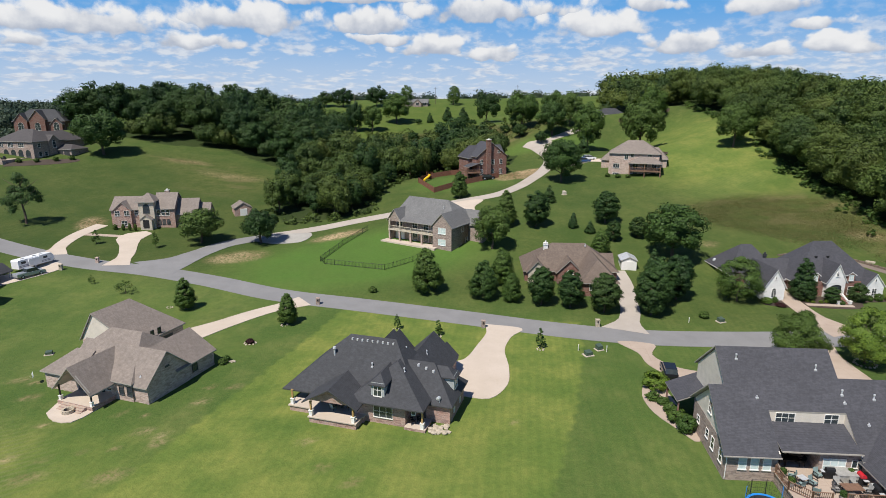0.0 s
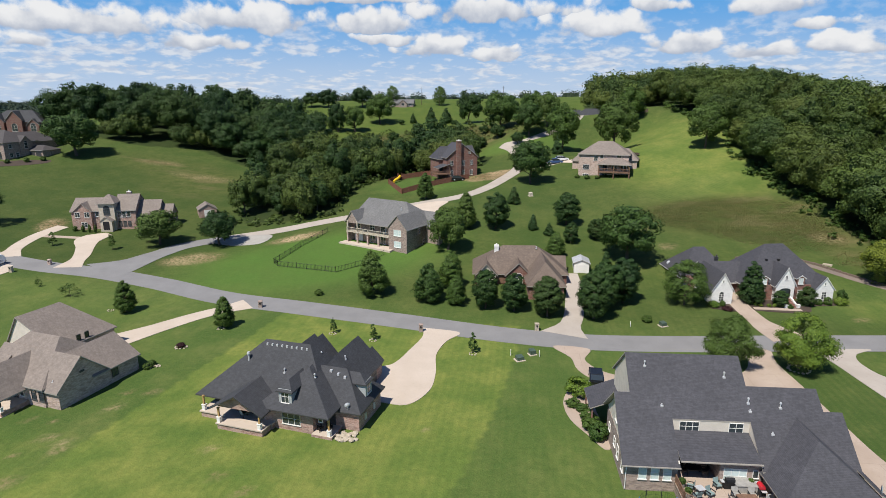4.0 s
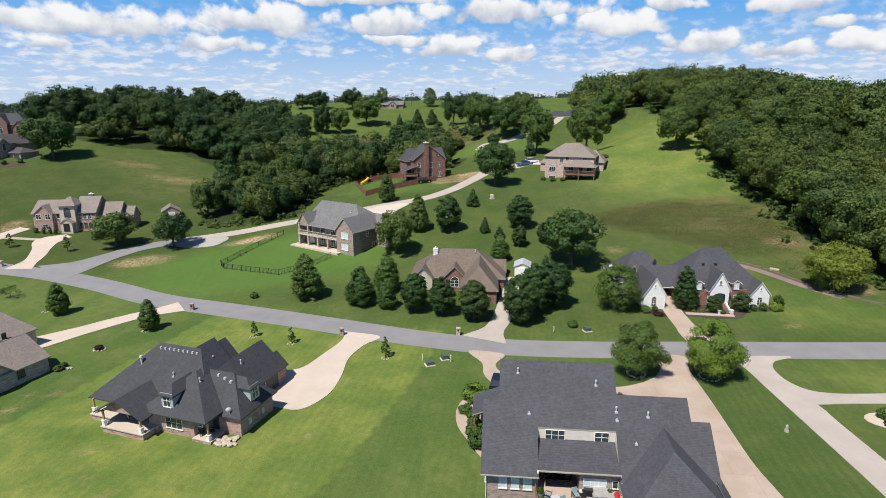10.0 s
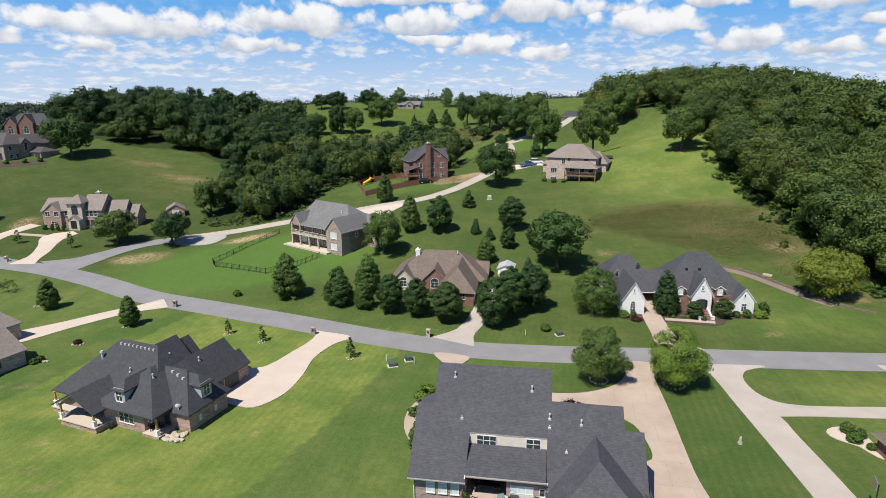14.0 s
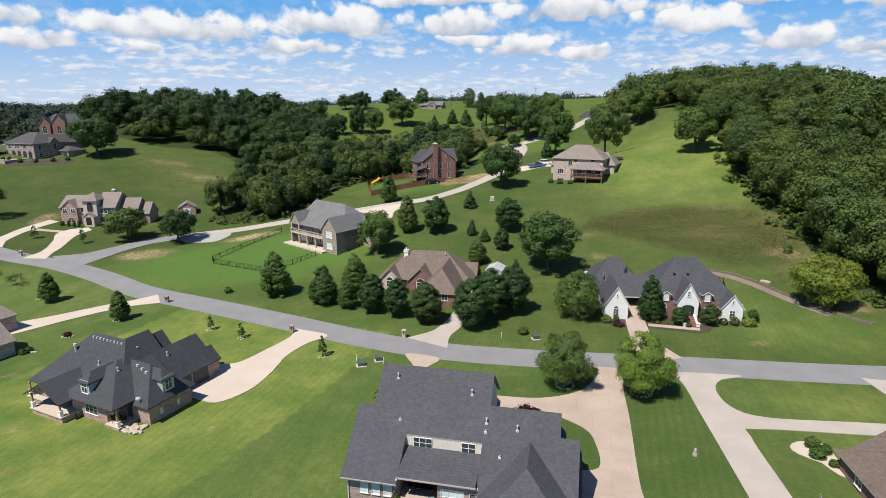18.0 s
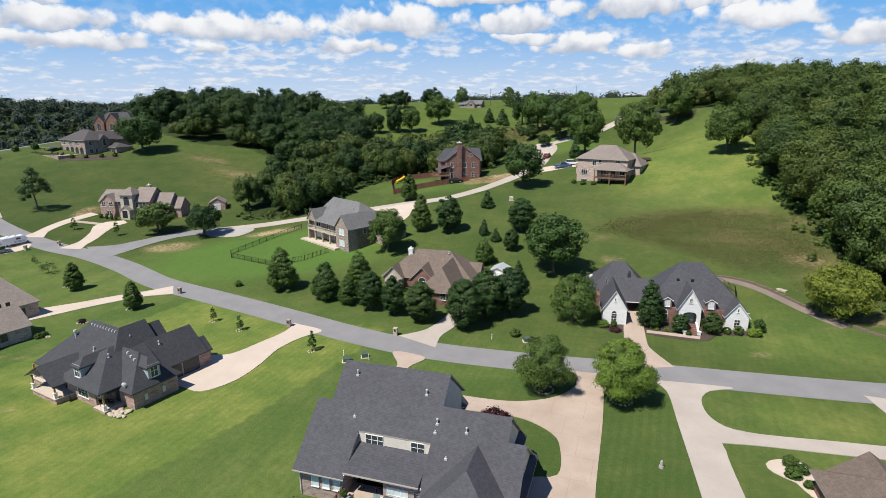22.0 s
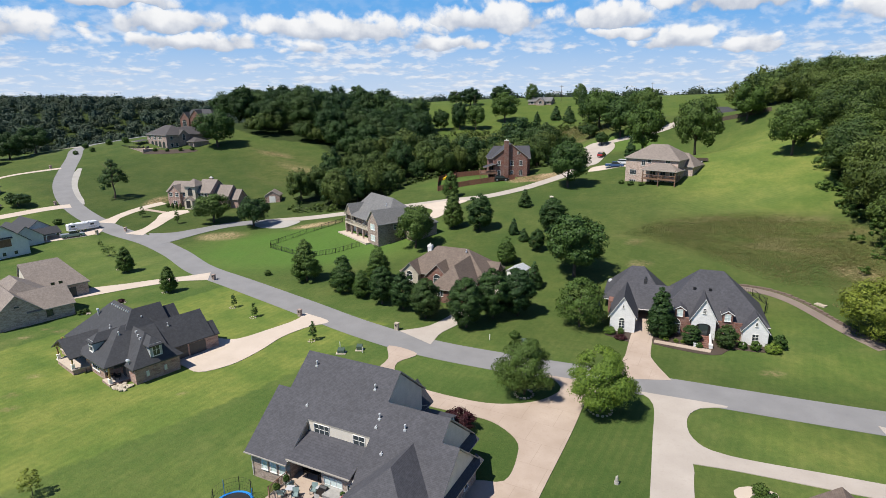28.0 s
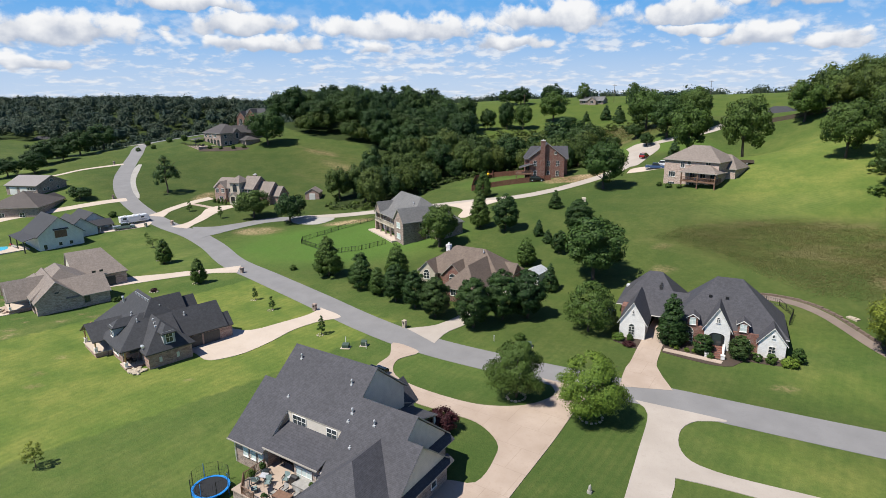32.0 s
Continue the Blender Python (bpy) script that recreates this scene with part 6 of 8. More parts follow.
# ---- large house with slate roof ----
def large_house():
    h = thing("large_brick_house", 29.8, 53.6, 0.0, -4.5, "large brick house with steep slate blue roof and deck", "house")
    R, W = ROOF_SLATE, BRICK_GREY
    zs = lambda v: 2.2 + 0.842 * (v + 0.4)
    for u0, u1, v0, v1 in ((-0.5, 1.2, -0.6, 5.45), (1.2, 5.3, -0.6, 9.1), (5.3, 13.3, 3.3, 9.1), (13.3, 13.7, -0.6, 9.1), (13.7, 21.0, -0.6, 6.35), (21.0, 22.9, -0.6, 4.4)):
        part("roof", Shell().slab([(u0, v0, zs(v0)), (u1, v0, zs(v0)), (u1, v1, zs(v1)), (u0, v1, zs(v1))], 0.16, 0, 1), [R, EAVE], h)
    for u0, u1, v0, v1 in ((-0.5, 1.2, 5.45, 10.4), (1.2, 13.7, 9.1, 14.6), (13.7, 21.0, 6.35, 12.4), (21.0, 22.9, 4.4, 9.8)):
        z0, z1 = zs(v0), zs(v0) - 0.842 * (v1 - v0)
        part("roof", Shell().slab([(u0, v0, z0), (u1, v0, z0), (u1, v1, z1), (u0, v1, z1)], 0.16, 0, 1), [R, EAVE], h)
    # lower roof under the upper windows
    part("roof", Shell().slab([(5.3, -0.45, 2.8), (13.25, -0.45, 2.8), (13.25, 3.34, 4.05), (5.3, 3.34, 4.05)], 0.14, 0, 1), [R, EAVE], h)
    prism(h, "wall", 5.32, 13.28, [(3.32, 3.6), (3.75, 3.6), (3.75, 5.5), (3.32, 5.2)], SIDING)
    for u in (5.18, 13.3):
        prism(h, "cheek", u, u + 0.12, [(-0.3, 2.3), (3.4, 3.4), (3.4, 5.2)], SIDING)
    # walls
    prism(h, "wall", 0.0, 1.5, [(0, -1.8), (9.9, -1.8), (9.9, 2.85), (0, 2.3)], W)
    prism(h, "gable", 0.04, 1.5, [(0.0, 2.3), (9.9, 2.85), (9.9, 3.1), (5.45, 6.85)], SIDING)
    prism(h, "wall", 1.5, 5.3, [(0, -1.8), (14, -1.8), (14, 5.7), (9.1, 9.85), (0.05, 2.3)], W)
    prism(h, "gable", 1.45, 13.4, [(6.0, 3.0), (14.05, 3.0), (14.05, 5.75), (9.1, 9.95), (6.0, 7.3)], SIDING)
    box_part(h, "wall", 5.3, 9.4, 3.5, 14, -1.8, 3.6, W)
    box_part(h, "wall", 9.4, 13.4, 0.0, 14, -1.8, 2.5, W)
    prism(h, "wall", 13.4, 20.7, [(0, -1.8), (11.6, -1.8), (11.6, 3.2), (6.35, 7.6), (0, 2.3)], SIDING)
    box_part(h, "wall", 13.4, 20.75, 0.0, 11.65, -1.8, 2.2, W)
    prism(h, "wall", 20.7, 22.5, [(0, 2.0), (9.2, 2.0), (9.2, 2.2), (4.4, 6.0), (0, 2.3)], SIDING)
    box_part(h, "wall", 13.7, 22.5, -4.8, 9.2, -1.8, 2.05, W)
    shed_roof(h, 20.7, 21.6, 5.0, 12.2, 2.4, 3.0, R, "x1")
    shed_roof(h, 22.4, 23.3, -4.0, 9.4, 2.0, 2.5, R, "x1")
    roof_block(h, 13.7, 22.5, -4.8, 4.2, 2.15, 5.75, R, "y", (4.3, 0), 0.5)
    # north porch roofs
    shed_roof(h, -2.0, 2.0, 10.2, 15.2, 2.3, 3.9, R, "x0")
    for y in (10.5, 14.9):
        post(h, -1.7, y, -0.6, 2.35, 0.18, BRICK_RED)
    shed_roof(h, 6.0, 13.4, 14.0, 16.4, 2.4, 3.5, R, "y1")
    shed_roof(h, 13.42, 17.2, 11.6, 15.6, 2.3, 3.6, R, "y1")
    roof_block(h, 9.4, 13.2, 12.0, 16.6, 3.0, 5.2, R, "y", (0, 0), 0.3)
    prism(h, "gable", 16.2, 16.4, [(9.4, 2.2), (13.2, 2.2), (13.2, 2.9), (11.3, 5.0), (9.4, 2.9)], SIDING, "y")
    for u, v in ((7, 16.0), (9.6, 16.2), (13.0, 16.2), (16.9, 15.2)):
        post(h, u, v, -0.6, 2.35, 0.25, TRIM)
    # windows
    for u in (2.1, 3.35, 4.6):
        window(h, u - 0.35, 0.0, 0.15, 0.85, 1.65, "s", 1, 2, None, BLIND)
    window(h, 7.1, 3.32, 3.9, 2.05, 1.2, "s", 3, 2)
    window(h, 11.9, 3.32, 3.9, 1.5, 1.2, "s", 2, 2)
    window(h, 10.9, 0.0, 0.15, 2.3, 1.75, "s", 3, 2, None, BLIND)
    window(h, 12.9, 0.0, 0.9, 0.6, 0.9, "s", 1, 1)
    panel_door(h, 7.3, 3.5, 0.1, 2.4, 2.1, "s", GLASS, 1, 3)
    for v, z, hh in ((1.3, 0.1, 1.5), (3.6, 0.1, 1.5), (5.3, 0.5, 1.1), (8.2, 0.7, 0.9)):
        window(h, 0.0, v, z, 0.85, hh, "w", 1, 2)
    window(h, 0.02, 5.3, 3.6, 0.95, 1.5, "w", 2, 2)
    for v in (-2.6, 1.4):
        panel_door(h, 22.5, v, -0.9, 3.0, 2.3, "e", TRIM, 4, 4, "garage_door", "white panelled garage door")
    window(h, 22.5, 6.6, 0.1, 0.9, 1.4, "e", 1, 2)
    window(h, 20.75, 9.4, 0.1, 0.9, 1.4, "e", 1, 2)
    for u, v in ((3.2, 7.9), (11.6, 7.1), (13.5, 4.9), (16.7, 4.6)):
        vent_pipe(h, u, v, zs(v), 0.45)
    for u, v in ((4.4, 4.4), (13.5, 4.2), (15.2, 2.4)):
        vent_pipe(h, u, v, zs(v), 0.22, False)
    part("downpipe", Shell().tube((0.05, -0.15, 2.1), (0.05, -0.1, -1.0), 0.05, 0.05, 6), TRIM, h)
    part("downpipe", Shell().tube((5.3, 3.1, 5.1), (5.0, 3.2, 4.65), 0.06, 0.06, 6), TRIM, h)
    part("gutter", Shell().box(-0.5, 5.35, -0.72, -0.6, 1.95, 2.05), EAVE, h)
    part("gutter", Shell().box(5.3, 13.3, -0.6, -0.46, 2.68, 2.8), EAVE, h)
    dish(h, 22.6, -3.6, 2.9, 0.42, 60)
    # deck
    box_part(h, "deck_floor", 5.0, 13.7, -4.6, 0.0, -0.05, 0.1, CONCRETE_TAN, "sunlit tan deck floor")
    box_part(h, "deck_floor", 5.3, 9.4, 0.0, 3.5, -0.05, 0.08, CONCRETE_TAN)
    box_part(h, "deck_skirt", 5.1, 13.6, -4.5, -0.1, -1.8, -0.05, BRICK_GREY)
    railing(h, (5.05, -0.3), (5.05, -3.0), 0.1, 1.05, WOOD_DECK)
    railing(h, (5.05, -3.0), (6.6, -4.5), 0.1, 1.05, WOOD_DECK)
    railing(h, (6.6, -4.5), (8.4, -4.55), 0.1, 1.05, WOOD_DECK)
    railing(h, (9.8, -4.55), (13.6, -4.55), 0.1, 1.05, WOOD_DECK)
    for k in range(4):
        box_part(h, "step", 8.4, 9.8, -4.9 - 0.3 * k, -4.6 - 0.3 * k, -1.6, -0.08 - 0.18 * k, WOOD_DECK)
    return h


large_house()


# ---- white brick house ----
def white_house():
    h = thing("white_brick_house", 61.2, 105.4, 0.4, 2, "painted white and red brick house with steep charcoal roof", "house")
    R, W, B = ROOF_SLATE, BRICK_WHITE, BRICK_RED
    b, T = -1.5, TRIM
    # garage gable, breezeway, rear block
    wing(h, 0.3, 4.3, 0.0, 8.4, b, 3.1, 6.3, W, R, "y", (0, 0), 0.35, trim=T)
    box_part(h, "wall", -0.6, 8.4, 10.0, 19.4, b, 2.9, B)
    box_part(h, "wall", -0.6, 0.6, 7.0, 10.0, b, 2.9, B)
    roof_block(h, -1.4, 9.0, 9.4, 19.4, 3.0, 7.7, R, "x", (4.2, 4.0), 0.45, trim=T)
    box_part(h, "lintel", 4.3, 8.2, 5.6, 5.9, 2.4, 2.85, B)
    # low roof joining the two blocks
    roof_block(h, 1.6, 14.0, 5.2, 13.0, 3.0, 6.0, R, "x", (0, 0), 0.35, trim=T)
    # main block
    wing(h, 7.9, 24.0, 2.2, 13.4, b, 3.5, 9.9, B, R, "x", (6.0, 6.4), 0.45, trim=T)
    wing(h, 12.9, 16.5, 0.6, 8.0, b, 3.9, 7.1, W, R, "y", (0, 0), 0.35, trim=T)
    wing(h, 20.4, 24.0, 0.3, 9.0, b, 2.9, 5.2, W, R, "y", (0, 0), 0.3, trim=T)
    box_part(h, "bay", 8.6, 12.9, 1.6, 3.0, b, 3.2, B)
    box_part(h, "bay", 16.5, 20.4, 1.6, 3.0, b, 3.2, B)
    for u in (11.1, 18.2):
        dormer(h, u, 1.55, 3.1, 4.7, 5.2, 1.5, 4.5, "s", B, R, 2, 2, BLIND)
    window(h, 2.2, 0.0, 0.7, 0.95, 1.4, "s", 2, 3, None, None, True)
    window(h, 2.3, 0.0, 4.3, 0.32, 0.5, "s", 1, 1, None, None, True)
    window(h, 14.7, 0.6, 4.6, 0.55, 0.6, "s", 2, 2, None, None, True)
    window(h, 22.2, 0.3, 0.7, 0.95, 1.5, "s", 2, 3)
    window(h, 22.2, 0.3, 3.5, 0.35, 0.5, "s", 1, 1, None, None, True)
    window(h, 10.4, 1.6, 0.6, 1.9, 1.5, "s", 3, 3, None, None, True)
    window(h, 18.6, 1.6, 0.6, 1.5, 1.6, "s", 2, 3)
    # arched entrance over brick steps
    sh = Shell().box(13.65, 15.75, 0.5, 0.66, 0.95, 2.5)
    n = 8
    sh.face([(14.7 + 1.05 * math.cos(math.pi * k / n), 0.5, 2.5 + 0.45 * math.sin(math.pi * k / n)) for k in range(n + 1)])
    part("entrance", sh, METAL_DARK, h, "dark arched entrance")
    panel_door(h, 14.7, 0.49, 0.95, 1.3, 1.8, "s", GLASS, 1, 2)
    for k in range(6):
        box_part(h, "step", 13.75, 15.65, -0.42 * (k + 1) + 0.2, -0.42 * k + 0.2 if k else 0.6, b, 0.92 - 0.17 * k, BRICK_RED)
    for u in (13.4, 15.65):
        prism(h, "stair_wall", u, u + 0.3, [(-2.0, b), (0.6, b), (0.6, 1.25), (0.0, 1.25), (-2.0, 0.35)], W)
        box_part(h, "pier", u - 0.12, u + 0.42, -2.5, -1.98, b, 0.55, W)
        box_part(h, "pier_cap", u - 0.17, u + 0.47, -2.55, -1.93, 0.55, 0.65, TRIM)
    for u in (13.2, 15.6):
        part("roof_vent", Shell().box(u - 0.22, u + 0.22, 5.2, 5.5, 7.0, 7.4), METAL_DARK, h)
    chimney(h, 5.4, 9.6, 4.0, 6.7, 0.5, 0.5, TRIM_DARK, TRIM_DARK)
    dish(h, -1.0, 17.0, 3.4, 0.5, 0)
    return h


white_house()


# ---- brick house on the western slope ----
def slope_house():
    h = thing("brick_house", -91.2, 156.6, 3.6, 8, "two storey pink brick house with an arched entry tower", "house")
    R, W = ROOF_TAN, BRICK_PINK
    b = -2.0
    wing(h, 0.0, 9.0, 0.0, 9.0, b, 5.2, 8.0, W, R, "x", (0, 0), 0.4)
    wing(h, 1.0, 5.4, -0.8, 4.0, b, 5.2, 7.2, W, R, "y", (0, 0), 0.35)
    wing(h, 7.4, 11.4, -0.6, 5.0, b, 7.4, 9.2, STUCCO, R, "x", (1.8, 1.8), 0.5)
    wing(h, 11.0, 16.4, 0.4, 9.5, b, 5.2, 8.8, W, R, "x", (0, 0), 0.4)
    wing(h, 16.4, 22.0, 1.5, 9.0, b, 3.4, 7.0, W, R, "x", (0, 0), 0.4)
    wing(h, 21.0, 25.0, 3.0, 8.5, b, 2.8, 5.6, W, R, "x", (0, 0), 0.35)
    wing(h, 8.0, 11.0, -2.2, 0.0, b, 2.6, 3.7, STUCCO, R, "y", (0, 0), 0.3)
    box_part(h, "entrance", 8.7, 10.3, -2.24, -2.1, 0.0, 2.3, METAL_DARK)
    window(h, 9.4, -0.6, 3.9, 1.7, 1.7, "s", 2, 2, TRIM_DARK, None, True)
    for u in (1.9, 4.3):
        window(h, u, -0.8, 3.4, 1.3, 1.4, "s", 2, 2, TRIM)
    for u in (3.4,):
        window(h, u, -0.8, 0.6, 1.5, 1.4, "s", 2, 2)
    window(h, 6.6, 0.0, 3.4, 0.9, 1.4, "s", 1, 2)
    for u in (12.2, 13.4, 14.6):
        window(h, u, 0.4, 3.0, 1.0, 1.6, "s", 1, 2, TRIM)
        window(h, u, 0.4, 0.5, 0.9, 1.4, "s", 1, 2, TRIM_DARK)
    chimney(h, 13.4, 6.0, 5.0, 9.2, 1.1, 0.9, BRICK_GREY)
    return h


slope_house()


# ---- grey roofed house with balcony ----
def balcony_house():
    h = thing("brick_house", 2.0, 134.2, 3.0, -33, "two storey grey roofed brick house with white balcony", "house")
    R, W = ROOF_GREY, BRICK_GREY
    b = -3.0
    wing(h, -19.4, 0.0, 2.4, 14.0, b, 5.7, 10.4, W, R, "x", (1.2, 6.0), 0.45)
    wing(h, -5.4, 0.0, 0.0, 9.0, b, 5.7, 8.6, W, R, "y", (0, 0), 0.4)
    wing(h, -19.4, -15.6, 0.6, 8.0, 5.0, 5.7, 8.2, W, R, "y", (0, 0), 0.4)
    wing(h, -3.0, 4.0, 8.0, 15.0, b, 5.2, 8.0, W, R, "x", (0, 3.0), 0.4)
    box_part(h, "wall", -19.4, -18.9, 0.6, 2.4, b, 5.7, W)
    # balcony
    box_part(h, "balcony_floor", -19.2, -5.4, 0.2, 2.6, 2.7, 2.95, STUCCO)
    railing(h, (-19.1, 0.3), (-5.4, 0.3), 2.95, 3.9, STUCCO, 0.3)
    for u in (-19.0, -15.8, -12.4, -9.0):
        post(h, u, 0.5, 0.1, 2.7, 0.4, BRICK_TAN)
    for u in (-19.0, -15.8):
        post(h, u, 0.6, 2.95, 5.6, 0.3, STUCCO)
    shed_roof(h, -15.6, -5.4, 0.2, 2.6, 5.4, 6.2, R, "y0")
    box_part(h, "patio_slab", -20.5, -4.0, -1.4, 2.4, -0.6, 0.1, CONCRETE)
    panel_door(h, -17.0, 2.4, 0.1, 2.6, 2.2, "s", TRIM, 4, 3, "garage_door")
    for u in (-12.4, -9.0, -6.6):
        window(h, u, 2.4, 0.3, 1.6, 2.0, "s", 2, 1)
        window(h, u, 2.4, 3.2, 1.6, 1.9, "s", 2, 2)
    window(h, -17.2, 2.4, 3.2, 1.8, 1.9, "s", 2, 2)
    for z in (0.8, 3.6):
        window(h, -2.7, 0.0, z, 2.2, 1.5, "s", 3, 2, None, BLIND)
    window(h, 0.0, 5.0, 3.6, 0.9, 1.3, "e", 1, 2)
    window(h, 0.0, 7.0, 0.6, 0.9, 1.3, "e", 1, 2)
    vent_pipe(h, -6.0, 6.0, 8.7, 0.4)
    box_part(h, "air_conditioner", 0.5, 1.3, 8.5, 9.3, -0.4, 0.6, METAL)
    return h


balcony_house()


# ---- brown roofed house behind the row of trees ----
def brown_house():
    h = thing("brick_house", 17.0, 112.6, 1.0, -3, "low red brick house with brown hipped roof and white chimney", "house")
    R, W = ROOF_BROWN, BRICK_RED
    b = -2.0
    wing(h, 0.0, 19.0, 4.0, 14.5, b, 2.6, 7.0, W, R, "x", (6.0, 6.0), 0.45)
    wing(h, 0.6, 4.4, 2.8, 9.0, b, 2.6, 4.6, STUCCO, R, "y", (0, 0), 0.4)
    wing(h, 6.6, 11.4, 2.4, 9.0, b, 2.6, 5.0, W, R, "y", (0, 0), 0.4)
    wing(h, 10.6, 17.4, -3.6, 9.0, b, 2.6, 6.0, W, R, "y", (3.4, 0), 0.45)
    wing(h, 15.0, 19.4, 9.0, 13.0, b, 2.5, 4.4, W, R, "x", (0, 0), 0.35)
    window(h, 2.4, 2.8, 0.7, 1.5, 1.3, "s", 2, 2, None, None, True)
    window(h, 9.0, 2.4, 0.7, 1.7, 1.3, "s", 2, 2, None, None, True)
    window(h, 12.6, -3.6, 0.6, 1.2, 1.4, "s", 2, 2)
    window(h, 15.2, -3.6, 0.6, 1.2, 1.4, "s", 2, 2)
    panel_door(h, 5.6, 3.98, 0.1, 1.0, 2.1, "s", WOOD_DECK, 3, 2)
    for v in (-1.2, 2.2):
        panel_door(h, 17.4, v, -0.4, 2.6, 2.2, "e", TRIM, 4, 4, "garage_door")
    chimney(h, 4.6, 8.4, 4.0, 7.1, 0.9, 0.8, TRIM)
    vent_pipe(h, 13.0, 8.4, 6.6, 0.3)
    return h


brown_house()


# ---- brick house with the tall chimney ----
def chimney_house():
    h = thing("tall_brick_house", 11.2, 199.2, 12.0, 22, "tall red brick house with a big gable chimney", "house")
    R, W = ROOF_SLATE, BRICK_RED
    b = -3.0
    wing(h, 0.5, 11.8, 0.0, 9.0, b, 7.2, 11.6, W, R, "y", (0, 0), 0.45)
    wing(h, -1.0, 13.2, 4.0, 12.0, b, 6.6, 10.2, W, R, "x", (2.0, 0), 0.45)
    chimney(h, 4.6, -0.45, b, 12.6, 1.5, 1.0, BRICK_RED)
    shed_roof(h, -3.0, 1.6, -0.8, 4.0, 3.6, 5.0, R, "x0")
    box_part(h, "deck", -4.2, 1.0, -2.4, 3.6, 1.6, 1.85, WOOD_DECK)
    railing(h, (-4.1, -2.3), (1.0, -2.3), 1.85, 2.8, WOOD_DECK, 0.25)
    railing(h, (-4.1, -2.3), (-4.1, 3.5), 1.85, 2.8, WOOD_DECK, 0.25)
    for x, y in ((-4.0, -2.2), (0.9, -2.2), (-4.0, 3.4)):
        post(h, x, y, -3, 1.6, 0.2, WOOD_DECK)
    for x in (-2.8, 1.2):
        post(h, x, -0.6, 1.85, 3.9, 0.16, WOOD_DECK)
    for u in (2.2, 6.6, 9.6):
        for z in (0.9, 4.2):
            if u != 6.6 or z > 1:
                window(h, u, 0.0, z, 1.1, 1.7, "s", 2, 2)
    window(h, 8.8, 0.0, 8.0, 0.9, 0.9, "s", 2, 1)
    window(h, 6.6, 0.0, 1.0, 1.0, 1.6, "s", 2, 2)
    panel_door(h, 0.2, 4.0, 1.85, 1.8, 2.0, "s", GLASS, 1, 2)
    return h


chimney_house()


# ---- tan hill house with porch ----
def hill_house():
    h = thing("tan_brick_house", 55.0, 193.2, 12.8, -20, "three storey tan brick house with a covered rear porch", "house")
    R, W = ROOF_TAN, BRICK_TAN
    b = -3.0
    wing(h, 0.0, 15.6, 0.0, 11.0, b, 8.4, 12.0, W, R, "x", (5.4, 5.4), 0.5)
    wing(h, 11.0, 18.0, 5.0, 13.0, b, 6.4, 9.6, W, R, "x", (0, 3.0), 0.45)
    wing(h, -3.0, 3.0, 7.0, 14.0, b, 5.4, 8.0, W, R, "x", (2.5, 0), 0.45)
    # porch on two levels
    box_part(h, "deck", 6.6, 16.4, -3.4, 0.2, 2.6, 2.9, WOOD_DECK)
    roof_block(h, 6.6, 16.4, -3.2, 2.6, 5.5, 7.2, R, "x", (3.0, 3.0), 0.4)
    railing(h, (6.7, -3.3), (16.3, -3.3), 2.9, 3.9, WOOD_DECK, 0.25)
    railing(h, (16.3, -3.3), (16.3, 0.0), 2.9, 3.9, WOOD_DECK, 0.25)
    for u in (6.8, 11.4, 16.2):
        post(h, u, -3.2, -0.8, 2.6, 0.3, WOOD_DECK)
        post(h, u, -3.2, 2.9, 5.5, 0.25, WOOD_DECK)
    box_part(h, "patio_slab", 6.2, 16.6, -3.8, 0.0, -2.5, -0.6, CONCRETE)
    for z in (0.2, 3.2):
        window(h, 2.4, 0.0, z, 2.0, 1.5, "s", 3, 1)
    window(h, 5.4, 0.0, 6.0, 1.2, 1.5, "s", 2, 1)
    window(h, 7.2, 0.0, 6.9, 1.1, 1.1, "s", 1, 1, None, None, False)
    for u in (8.4, 11.4, 14.2):
        window(h, u, 0.0, 0.0, 1.6, 2.0, "s", 2, 1)
        window(h, u, 0.0, 3.0, 1.6, 2.0, "s", 2, 1)
    window(h, 12.6, 0.0, 6.9, 1.4, 1.0, "s", 2, 1)
    return h


hill_house()


# ---- distant houses ----
def hip_house(name, x, y, z, yaw, lx, ly, ze, zr, wall, roof, label, wings=(), win=()):
    h = thing(name, x, y, z, yaw, label, "house")
    wing(h, 0, lx, 0, ly, -3.0, ze, zr, wall, roof, "x", (ly * 0.48, ly * 0.48), 0.5)
    for x0, x1, y0, y1, e, r, ax, hp in wings:
        wing(h, x0, x1, y0, y1, -3.0, e, r, wall, roof, ax, hp, 0.4)
    for u, zz, w, ht, nx in win:
        window(h, u, 0.0, zz, w, ht, "s", nx, 2)
    return h


# walls and roof take darker colours to stand for cloud shade here
ridge = hip_house("stone_house", -164.0, 215.0, 17.4, -15, 17.5, 13, 6.1, 9.9, BRICK_GREY, ROOF_CLOUDED, "large two storey stone house with arched terrace openings", ((6.5, 17.4, 9, 22, 5.7, 9.0, "y", (0, 4)), (13.5, 18.0, 6.0, 10.5, 5.7, 7.9, "x", (0, 0)), (17.5, 24.5, 9.0, 16.5, 2.7, 4.2, "x", (0, 3))), ((2.6, 3.7, 2.4, 1.5, 3), (7.2, 3.7, 2.6, 1.5, 4), (12.0, 3.7, 2.6, 1.5, 3)))
for u_ in (4.6, 8.0, 11.4, 14.8):
    window(ridge, u_, 0.0, 0.1, 2.2, 1.7, "s", 1, 1, TRIM_DARK, None, True)
